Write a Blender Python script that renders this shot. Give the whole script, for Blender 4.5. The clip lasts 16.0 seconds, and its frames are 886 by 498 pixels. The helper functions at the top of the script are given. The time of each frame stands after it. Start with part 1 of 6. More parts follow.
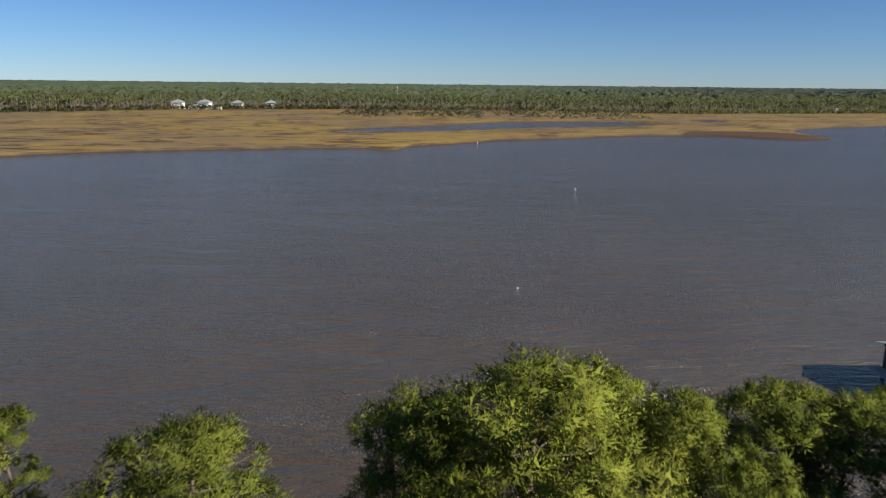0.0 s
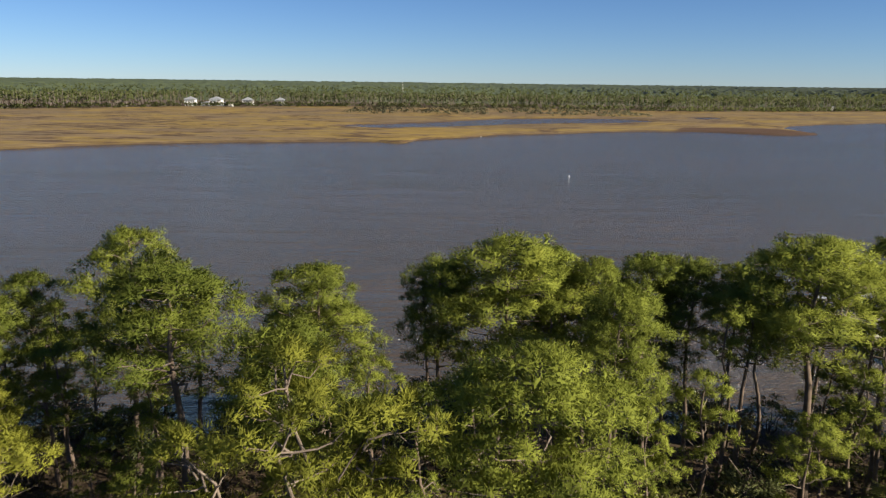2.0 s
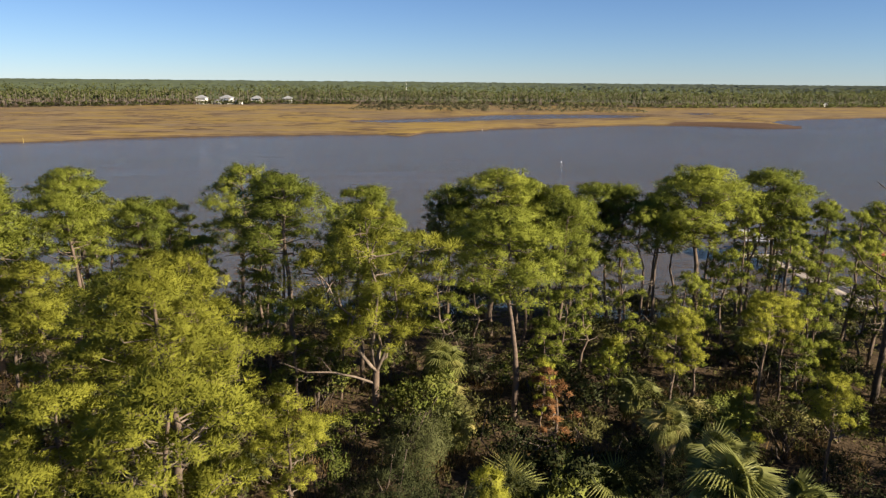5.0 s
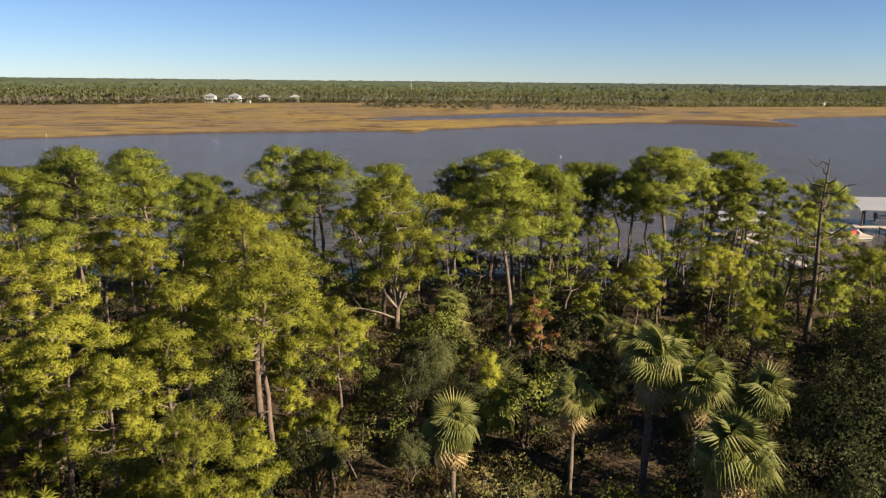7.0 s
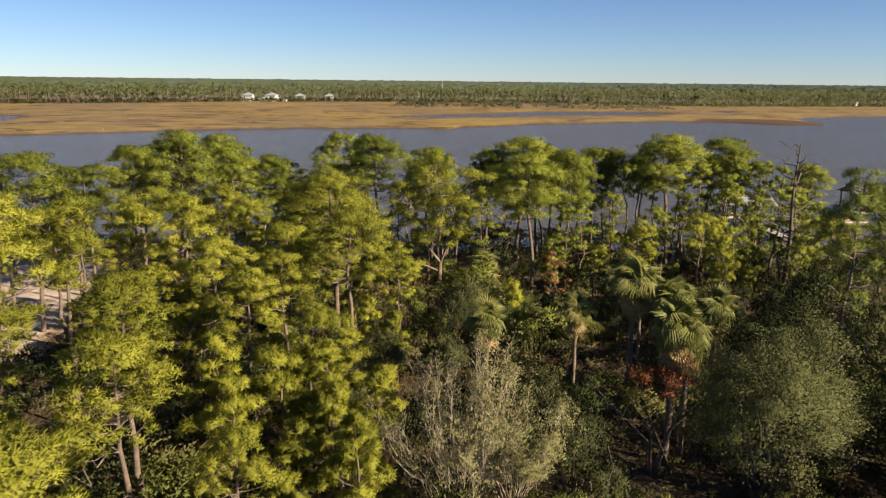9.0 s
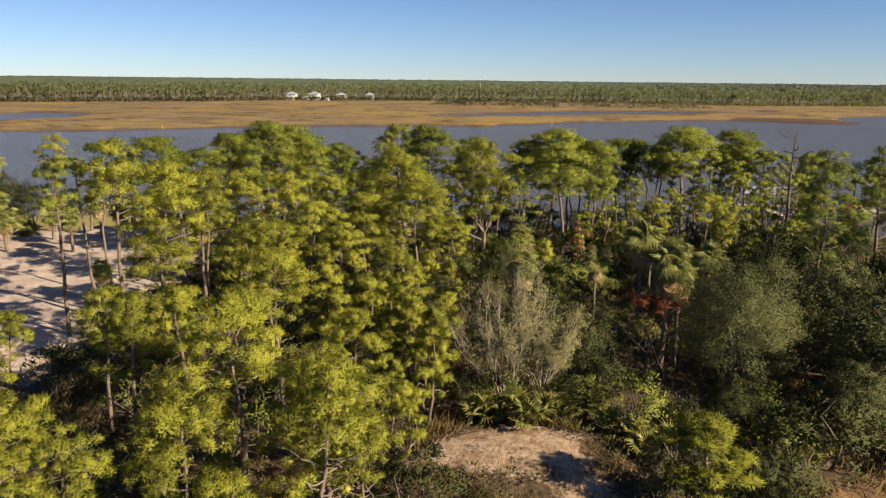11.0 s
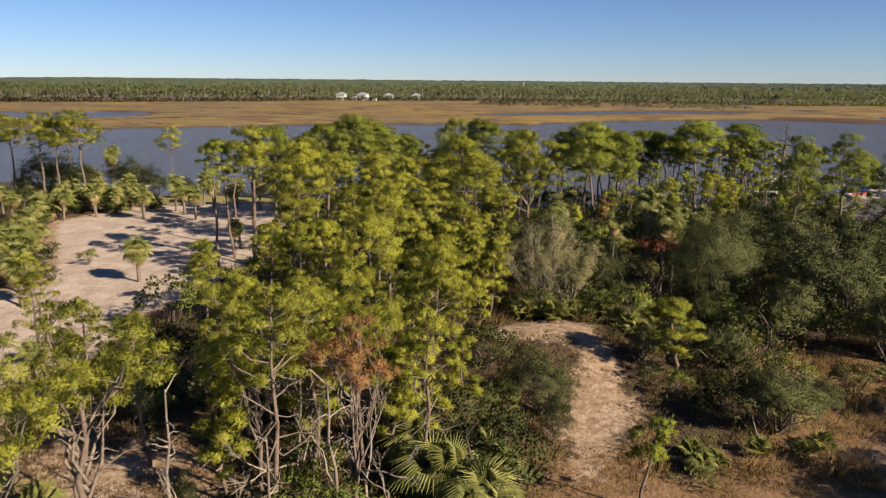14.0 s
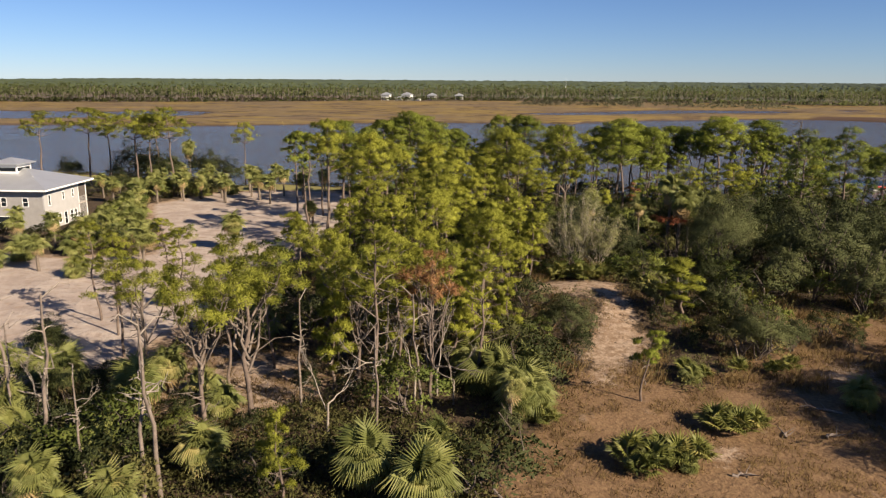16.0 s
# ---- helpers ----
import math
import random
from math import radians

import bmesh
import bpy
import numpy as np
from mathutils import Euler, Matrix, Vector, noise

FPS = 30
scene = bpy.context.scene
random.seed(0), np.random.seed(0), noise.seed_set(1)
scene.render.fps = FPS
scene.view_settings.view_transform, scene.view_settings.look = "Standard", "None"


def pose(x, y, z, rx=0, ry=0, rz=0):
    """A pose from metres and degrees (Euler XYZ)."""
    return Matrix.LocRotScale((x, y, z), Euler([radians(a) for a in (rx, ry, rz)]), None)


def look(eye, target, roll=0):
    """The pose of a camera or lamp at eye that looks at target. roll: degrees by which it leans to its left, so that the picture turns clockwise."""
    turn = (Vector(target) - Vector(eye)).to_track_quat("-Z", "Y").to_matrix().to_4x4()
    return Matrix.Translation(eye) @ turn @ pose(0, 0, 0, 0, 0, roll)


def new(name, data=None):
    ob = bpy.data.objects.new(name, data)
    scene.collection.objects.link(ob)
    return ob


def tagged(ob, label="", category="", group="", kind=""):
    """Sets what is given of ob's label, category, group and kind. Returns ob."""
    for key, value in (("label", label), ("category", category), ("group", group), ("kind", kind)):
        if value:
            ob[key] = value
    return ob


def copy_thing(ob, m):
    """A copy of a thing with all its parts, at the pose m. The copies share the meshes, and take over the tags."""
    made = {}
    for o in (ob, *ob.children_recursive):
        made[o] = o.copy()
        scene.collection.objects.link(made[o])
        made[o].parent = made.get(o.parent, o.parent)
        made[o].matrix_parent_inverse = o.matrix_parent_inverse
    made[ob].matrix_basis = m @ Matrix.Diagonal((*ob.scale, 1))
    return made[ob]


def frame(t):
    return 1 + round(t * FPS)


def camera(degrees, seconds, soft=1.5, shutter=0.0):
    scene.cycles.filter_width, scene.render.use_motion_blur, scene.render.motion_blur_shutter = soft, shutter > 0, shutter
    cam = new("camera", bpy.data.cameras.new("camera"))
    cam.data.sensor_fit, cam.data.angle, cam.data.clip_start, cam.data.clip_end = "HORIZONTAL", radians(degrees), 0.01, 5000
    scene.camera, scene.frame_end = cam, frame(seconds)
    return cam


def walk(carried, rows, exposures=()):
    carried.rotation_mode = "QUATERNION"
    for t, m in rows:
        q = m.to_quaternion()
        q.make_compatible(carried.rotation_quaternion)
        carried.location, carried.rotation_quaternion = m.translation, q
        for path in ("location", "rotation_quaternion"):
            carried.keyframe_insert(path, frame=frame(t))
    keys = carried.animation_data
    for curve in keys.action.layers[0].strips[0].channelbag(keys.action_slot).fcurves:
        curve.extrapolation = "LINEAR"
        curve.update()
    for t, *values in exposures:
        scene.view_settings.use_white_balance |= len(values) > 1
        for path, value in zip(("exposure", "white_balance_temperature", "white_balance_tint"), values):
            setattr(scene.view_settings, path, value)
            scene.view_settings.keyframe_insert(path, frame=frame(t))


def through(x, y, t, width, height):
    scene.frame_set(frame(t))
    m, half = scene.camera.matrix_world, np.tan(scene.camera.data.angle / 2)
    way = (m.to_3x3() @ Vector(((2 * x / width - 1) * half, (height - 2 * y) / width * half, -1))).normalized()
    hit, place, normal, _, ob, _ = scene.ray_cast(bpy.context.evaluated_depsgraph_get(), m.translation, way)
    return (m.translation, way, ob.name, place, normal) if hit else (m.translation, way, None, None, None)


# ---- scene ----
cam = camera(61.7, 16.0, soft=1.2, shutter=0.25)
PATH = [
    (0, (-0.786, -0.936, 27.486), (-0.822, 1.015, 27.048), 0.6),
    (0.5, (-0.873, -6.658, 27.42), (-0.913, -4.708, 26.982), 0.6),
    (1, (-0.84, -11.883, 27.241), (-0.881, -9.933, 26.801), 0.6),
    (1.5, (-0.908, -16.964, 27.14), (-0.951, -15.014, 26.699), 0.6),
    (2, (-0.963, -21.656, 27.112), (-1.009, -19.706, 26.67), 0.7),
    (2.5, (-1.057, -25.956, 27.032), (-1.103, -24.006, 26.59), 0.7),
    (3, (-1.092, -29.976, 26.812), (-1.14, -28.026, 26.37), 0.6),
    (3.5, (-1.033, -33.884, 26.477), (-1.083, -31.934, 26.035), 0.6),
    (4, (-1.026, -37.817, 26.155), (-1.077, -35.867, 25.712), 0.6),
    (4.5, (-1.037, -41.621, 25.864), (-1.089, -39.671, 25.421), 0.6),
    (5, (-1.031, -45.316, 25.63), (-1.084, -43.366, 25.187), 0.5),
    (7.3, (-1.065, -60.62, 25.034), (-1.133, -58.672, 24.59), 0.6),
    (7.5, (-1.073, -62.185, 24.998), (-1.147, -60.237, 24.554), 0.6),
    (8, (-1.099, -66.052, 24.873), (-1.196, -64.104, 24.429), 0.6),
    (8.5, (-1.092, -69.897, 24.785), (-1.212, -67.951, 24.341), 0.6),
    (9, (-1.114, -73.781, 24.723), (-1.255, -71.837, 24.278), 0.6),
    (9.5, (-1.073, -77.694, 24.682), (-1.238, -75.752, 24.237), 0.6),
    (10, (-1.055, -81.666, 24.652), (-1.248, -79.726, 24.206), 0.6),
    (12.3, (-0.851, -99.005, 24.782), (-1.128, -97.076, 24.335), 0.6),
    (12.5, (-0.708, -100.607, 24.809), (-0.992, -98.678, 24.362), 0.6),
    (13, (-0.433, -104.421, 24.805), (-0.732, -102.494, 24.358), 0.6),
    (13.5, (-0.107, -108.283, 24.808), (-0.425, -106.359, 24.361), 0.5),
    (14, (0.256, -112.175, 24.8), (-0.089, -110.256, 24.353), 0.5),
    (14.5, (0.66, -116.061, 24.801), (0.287, -114.148, 24.353), 0.5),
    (15, (1.139, -119.919, 24.826), (0.739, -118.011, 24.379), 0.5),
    (15.5, (1.624, -123.751, 24.836), (1.199, -121.849, 24.388), 0.4),
    (16, (2.152, -127.567, 24.835), (1.701, -125.67, 24.388), 0.4),
]
walk(cam, [(t, look(eye, target, roll)) for t, eye, target, roll in PATH],
     [(0, 0.89, 6100, 8), (1.5, 1.0, 6250, 9), (3.5, 1.18, 6600, 11), (5, 1.28, 6850, 12), (9, 1.34, 7200, 13), (12.5, 1.21, 7000, 15), (16, 1.08, 6650, 16)])

# ---- world, sun, exposure ----
SUN_ELEV, SUN_AZ = radians(30.0), radians(-24.0)     # winter sun over the right-hand shore, angle from +x towards +y
world = bpy.data.worlds.new("sky")
scene.world = world
world.use_nodes = True
wn = world.node_tree
sky = wn.nodes.new("ShaderNodeTexSky")
sky.sky_type = "NISHITA"
sky.sun_disc = False
sky.sun_elevation = SUN_ELEV
sky.sun_rotation = radians(90) - SUN_AZ
sky.altitude, sky.air_density, sky.dust_density, sky.ozone_density = 20.0, 0.75, 0.0, 6.0
tint = wn.nodes.new("ShaderNodeMix")
tint.data_type, tint.blend_type = "RGBA", "MULTIPLY"
tint.inputs[0].default_value, tint.inputs[7].default_value = 1.0, (0.75, 0.815, 0.925, 1)
wn.links.new(sky.outputs[0], tint.inputs[6])
wn.links.new(tint.outputs[2], wn.nodes["Background"].inputs[0])
wn.nodes["Background"].inputs[1].default_value = 0.05
sun = new("sun", bpy.data.lights.new("sun", "SUN"))
sun.data.energy, sun.data.angle, sun.data.color = 5.0, radians(0.53), (1.0, 0.87, 0.66)
sun_from = Vector((math.cos(SUN_ELEV) * math.cos(SUN_AZ), math.cos(SUN_ELEV) * math.sin(SUN_AZ), math.sin(SUN_ELEV)))
sun.matrix_world = look(sun_from * 300, (0, 0, 0))


# ---- materials ----
def material(name, rough=0.8, metal=0.0, spec=0.3):
    m = bpy.data.materials.new(name)
    m.use_nodes = True
    nt = m.node_tree
    b = nt.nodes["Principled BSDF"]
    b.inputs["Roughness"].default_value, b.inputs["Metallic"].default_value = rough, metal
    b.inputs["Specular IOR Level"].default_value = spec
    return m, nt, b


def node(nt, kind, **values):
    n = nt.nodes.new(kind)
    for k, v in values.items():
        n.inputs[k].default_value = v
    return n


def ramp(nt, src, stops):
    r = nt.nodes.new("ShaderNodeValToRGB")
    while len(r.color_ramp.elements) < len(stops):
        r.color_ramp.elements.new(0.5)
    for e, (p, c) in zip(r.color_ramp.elements, stops):
        e.position, e.color = p, (*c, 1)
    nt.links.new(src, r.inputs[0])
    return r.outputs[0]


def mix(nt, fac, a, b, mode="MIX"):
    m = nt.nodes.new("ShaderNodeMix")
    m.data_type, m.blend_type = "RGBA", mode
    for sock, v in ((m.inputs[0], fac), (m.inputs[6], a), (m.inputs[7], b)):
        if isinstance(v, (int, float)):
            sock.default_value = v
        elif isinstance(v, tuple):
            sock.default_value = (*v, 1)
        else:
            nt.links.new(v, sock)
    return m.outputs[2]


def maths(nt, op, a, b=0.0):
    m = nt.nodes.new("ShaderNodeMath")
    m.operation = op
    for sock, v in ((m.inputs[0], a), (m.inputs[1], b)):
        if isinstance(v, (int, float)):
            sock.default_value = v
        else:
            nt.links.new(v, sock)
    return m.outputs[0]


def coords(nt, scale=(1, 1, 1), world_space=True):
    mp = nt.nodes.new("ShaderNodeMapping")
    mp.inputs["Scale"].default_value = scale
    if world_space:
        nt.links.new(nt.nodes.new("ShaderNodeNewGeometry").outputs["Position"], mp.inputs[0])
    else:
        nt.links.new(nt.nodes.new("ShaderNodeTexCoord").outputs["Object"], mp.inputs[0])
    return mp.outputs[0]


def noise_at(nt, vec, scale, detail=4.0, rough=0.55):
    n = node(nt, "ShaderNodeTexNoise", Scale=scale, Detail=detail, Roughness=rough)
    nt.links.new(vec, n.inputs["Vector"])
    return n.outputs["Fac"]


def bump(nt, b, height, strength=0.4, distance=0.05):
    n = node(nt, "ShaderNodeBump", Strength=strength, Distance=distance)
    nt.links.new(height, n.inputs["Height"])
    nt.links.new(n.outputs[0], b.inputs["Normal"])


def plain(name, c1, c2, rough=0.8, scale=3.0, metal=0.0, spec=0.3, relief=0.3, world_space=False):
    """A surface that wanders between two tones, with fine relief."""
    m, nt, b = material(name, rough, metal, spec)
    v = coords(nt, world_space=world_space)
    big, fine = noise_at(nt, v, scale), noise_at(nt, v, scale * 9, 3)
    f = maths(nt, "ADD", maths(nt, "MULTIPLY", big, 0.65), maths(nt, "MULTIPLY", fine, 0.35))
    nt.links.new(ramp(nt, f, [(0.3, c1), (0.7, c2)]), b.inputs["Base Color"])
    if relief:
        bump(nt, b, fine, relief, 0.02)
    return m


def leaf(name, dark, light, warm, through=0.35, rough=0.6, warm_at=0.86, spec=0.1, patch=0.35, vary=0.2):
    """Foliage: tone by leaf and by patch of the crown, some warm dry leaves, light passing through."""
    m, nt, b = material(name, rough, 0.0, spec)
    g = nt.nodes.new("ShaderNodeNewGeometry")
    info = nt.nodes.new("ShaderNodeObjectInfo")
    v = coords(nt)
    f = maths(nt, "ADD", maths(nt, "MULTIPLY", g.outputs["Random Per Island"], vary), maths(nt, "MULTIPLY", noise_at(nt, v, patch, 3), 0.95 - vary * 0.5))
    f = maths(nt, "ADD", f, maths(nt, "MULTIPLY", maths(nt, "SUBTRACT", info.outputs["Random"], 0.5), 0.35))
    col = ramp(nt, f, [(0.25, dark), (0.75, light), (warm_at + 0.12, warm)])
    nt.links.new(col, b.inputs["Base Color"])
    t = nt.nodes.new("ShaderNodeBsdfTranslucent")
    nt.links.new(col, t.inputs[0])
    s = nt.nodes.new("ShaderNodeMixShader")
    s.inputs[0].default_value = through
    nt.links.new(b.outputs[0], s.inputs[1])
    nt.links.new(t.outputs[0], s.inputs[2])
    nt.links.new(s.outputs[0], nt.nodes["Material Output"].inputs[0])
    return m


needles = leaf("pine_needles", (0.165, 0.178, 0.03), (0.35, 0.36, 0.059), (0.41, 0.37, 0.078), 0.38, 0.7, spec=0.05, vary=0.07)
green_needles = leaf("shore_pine_needles", (0.108, 0.135, 0.026), (0.248, 0.28, 0.049), (0.32, 0.3, 0.063), 0.34, 0.7, spec=0.05, vary=0.07)
dark_needles = leaf("dark_pine_needles", (0.06, 0.085, 0.024), (0.15, 0.18, 0.042), (0.22, 0.22, 0.06), 0.3, 0.7, spec=0.05, vary=0.16)
red_needles = leaf("dead_needles", (0.17, 0.085, 0.04), (0.33, 0.175, 0.08), (0.38, 0.24, 0.11), 0.35, 0.7)
oak_leaf = leaf("oak_leaves", (0.019, 0.026, 0.01), (0.062, 0.072, 0.025), (0.12, 0.105, 0.04), 0.12, 0.6, vary=0.1)
grey_leaf = leaf("grey_green_leaves", (0.045, 0.056, 0.024), (0.118, 0.13, 0.054), (0.18, 0.165, 0.075), 0.28, 0.7, vary=0.08)
pale_leaf = leaf("pale_olive_leaves", (0.18, 0.18, 0.085), (0.33, 0.32, 0.155), (0.4, 0.36, 0.19), 0.45, 0.7, vary=0.1)
bright_leaf = leaf("bright_leaves", (0.065, 0.09, 0.021), (0.165, 0.185, 0.042), (0.24, 0.2, 0.05), 0.18, 0.6, vary=0.1)
rust_leaf = leaf("rust_leaves", (0.15, 0.05, 0.025), (0.29, 0.11, 0.05), (0.27, 0.16, 0.06), 0.3, 0.6)
frond_green = leaf("palm_frond", (0.078, 0.1, 0.027), (0.235, 0.245, 0.075), (0.36, 0.31, 0.12), 0.35, 0.55, spec=0.2, warm_at=0.8)
palmetto_green = leaf("palmetto_frond", (0.06, 0.076, 0.019), (0.18, 0.185, 0.046), (0.3, 0.26, 0.08), 0.25, 0.5, spec=0.2, warm_at=0.76, vary=0.3)
frond_dead = leaf("dead_palm_frond", (0.22, 0.15, 0.07), (0.44, 0.33, 0.17), (0.52, 0.42, 0.24), 0.3, 0.8)
under_leaf = leaf("undergrowth_leaves", (0.05, 0.056, 0.02), (0.15, 0.142, 0.05), (0.32, 0.24, 0.11), 0.2, 0.7, warm_at=0.7, patch=0.3, vary=0.08)
dry_grass = leaf("dry_grass", (0.165, 0.11, 0.048), (0.29, 0.205, 0.092), (0.4, 0.3, 0.15), 0.3, 0.85, patch=0.25)
# Dark tone lifted and greyed: the haze of distance is put into the colour.
far_leaf = leaf("far_crowns", (0.075, 0.09, 0.035), (0.125, 0.14, 0.045), (0.17, 0.13, 0.06), 0.3, 0.7, warm_at=0.9, patch=0.02, vary=0.1)
far_scrub_leaf = leaf("far_scrub", (0.07, 0.075, 0.045), (0.15, 0.145, 0.09), (0.2, 0.17, 0.11), 0.2, 0.8, patch=0.03)

pine_bark = plain("pine_bark", (0.07, 0.054, 0.043), (0.2, 0.15, 0.12), 0.9, 2.5, relief=0.8)
limb_bark = plain("limb_bark", (0.085, 0.066, 0.053), (0.24, 0.195, 0.16), 0.9, 3.0, relief=0.5)
twig_bark = plain("pale_twigs", (0.28, 0.235, 0.175), (0.5, 0.44, 0.34), 0.9, 3.0, relief=0.3)
pink_bark = plain("old_pine_bark", (0.09, 0.066, 0.052), (0.21, 0.158, 0.127), 0.9, 2.5, relief=0.7)
grey_bark = plain("weathered_grey_wood", (0.15, 0.125, 0.1), (0.36, 0.31, 0.26), 0.9, 3.0, relief=0.6)
dark_bark = plain("dark_bark", (0.05, 0.04, 0.033), (0.15, 0.12, 0.1), 0.9, 3.0, relief=0.7)
palm_bark = plain("palm_bark", (0.09, 0.07, 0.055), (0.22, 0.18, 0.14), 0.9, 4.0, relief=0.9)
far_bark = plain("far_bark", (0.07, 0.06, 0.05), (0.2, 0.175, 0.15), 0.9, 0.3, relief=0, world_space=True)
white_paint = plain("white_paint", (0.7, 0.7, 0.68), (0.82, 0.82, 0.8), 0.5, 1.0, relief=0.05)
beige_siding = plain("beige_siding", (0.34, 0.335, 0.325), (0.43, 0.425, 0.415), 0.6, 0.8, relief=0.1)
grey_siding = plain("grey_siding", (0.24, 0.23, 0.22), (0.34, 0.33, 0.31), 0.7, 0.8, relief=0.1)
timber = plain("weathered_timber", (0.28, 0.24, 0.2), (0.5, 0.45, 0.39), 0.85, 2.0, relief=0.4)
dark_timber = plain("dark_timber", (0.06, 0.05, 0.042), (0.14, 0.12, 0.1), 0.85, 2.0, relief=0.4)
red_plastic = plain("red_plastic", (0.5, 0.035, 0.03), (0.62, 0.06, 0.045), 0.35, 2.0, relief=0.02, spec=0.5)
yellow_paint = plain("yellow_paint", (0.55, 0.42, 0.12), (0.68, 0.54, 0.2), 0.5, 2.0, relief=0.05)
blue_hull = plain("boat_hull", (0.6, 0.62, 0.64), (0.75, 0.76, 0.77), 0.3, 1.0, relief=0.02, spec=0.5)
teal_plastic = plain("teal_plastic", (0.03, 0.22, 0.16), (0.05, 0.3, 0.22), 0.45, 2.0, relief=0.02)
concrete = plain("pale_concrete", (0.5, 0.48, 0.44), (0.64, 0.62, 0.58), 0.85, 1.5, relief=0.2)


def metal_roof():
    m, nt, b = material("ribbed_metal_roof", 0.38, 0.55, 0.5)
    v = coords(nt, world_space=False)
    w = node(nt, "ShaderNodeTexWave", Scale=2.6, Distortion=0.0)
    nt.links.new(v, w.inputs["Vector"])
    c = mix(nt, noise_at(nt, v, 0.6), (0.42, 0.43, 0.44), (0.54, 0.55, 0.55))
    nt.links.new(c, b.inputs["Base Color"])
    bump(nt, b, w.outputs["Fac"], 0.3, 0.04)
    return m


def dark_glass():
    m, nt, b = material("window_glass", 0.06, 0.0, 0.5)
    b.inputs["Base Color"].default_value = (0.015, 0.02, 0.025, 1)
    return m


roof_metal, window_glass = metal_roof(), dark_glass()


def water_material():
    """Silty brown estuary water, wind-rippled in patches."""
    m, nt, b = material("estuary_water", 0.12, 0.0, 0.75)
    b.inputs["IOR"].default_value = 1.33
    near = coords(nt, (1, 1, 1))
    patch = noise_at(nt, coords(nt, (0.004, 0.012, 1)), 1.0, 4)
    silt = ramp(nt, patch, [(0.3, (0.052, 0.037, 0.024)), (0.7, (0.076, 0.056, 0.036))])
    nt.links.new(silt, b.inputs["Base Color"])
    wind = node(nt, "ShaderNodeMapping")
    wind.inputs["Rotation"].default_value = (0, 0, radians(-14))
    wind.inputs["Scale"].default_value = (0.28, 1.0, 1)
    nt.links.new(near, wind.inputs[0])
    ripples = noise_at(nt, wind.outputs[0], 1.7, 4, 0.62)
    small = noise_at(nt, near, 3.2, 3, 0.6)
    h = maths(nt, "ADD", maths(nt, "MULTIPLY", ripples, 1.0), maths(nt, "MULTIPLY", small, 0.55))
    gust = noise_at(nt, coords(nt, (0.03, 0.12, 1)), 1.0, 5, 0.65)
    swell = noise_at(nt, wind.outputs[0], 0.35, 3, 0.6)
    h = maths(nt, "ADD", maths(nt, "MULTIPLY", h, maths(nt, "ADD", maths(nt, "MULTIPLY", gust, 2.0), -0.4)), maths(nt, "MULTIPLY", swell, 1.2))
    bump(nt, b, h, 1.0, 0.9)
    nt.links.new(ramp(nt, patch, [(0.3, (0.12, 0.12, 0.12)), (0.75, (0.24, 0.24, 0.24))]), b.inputs["Roughness"])
    return m


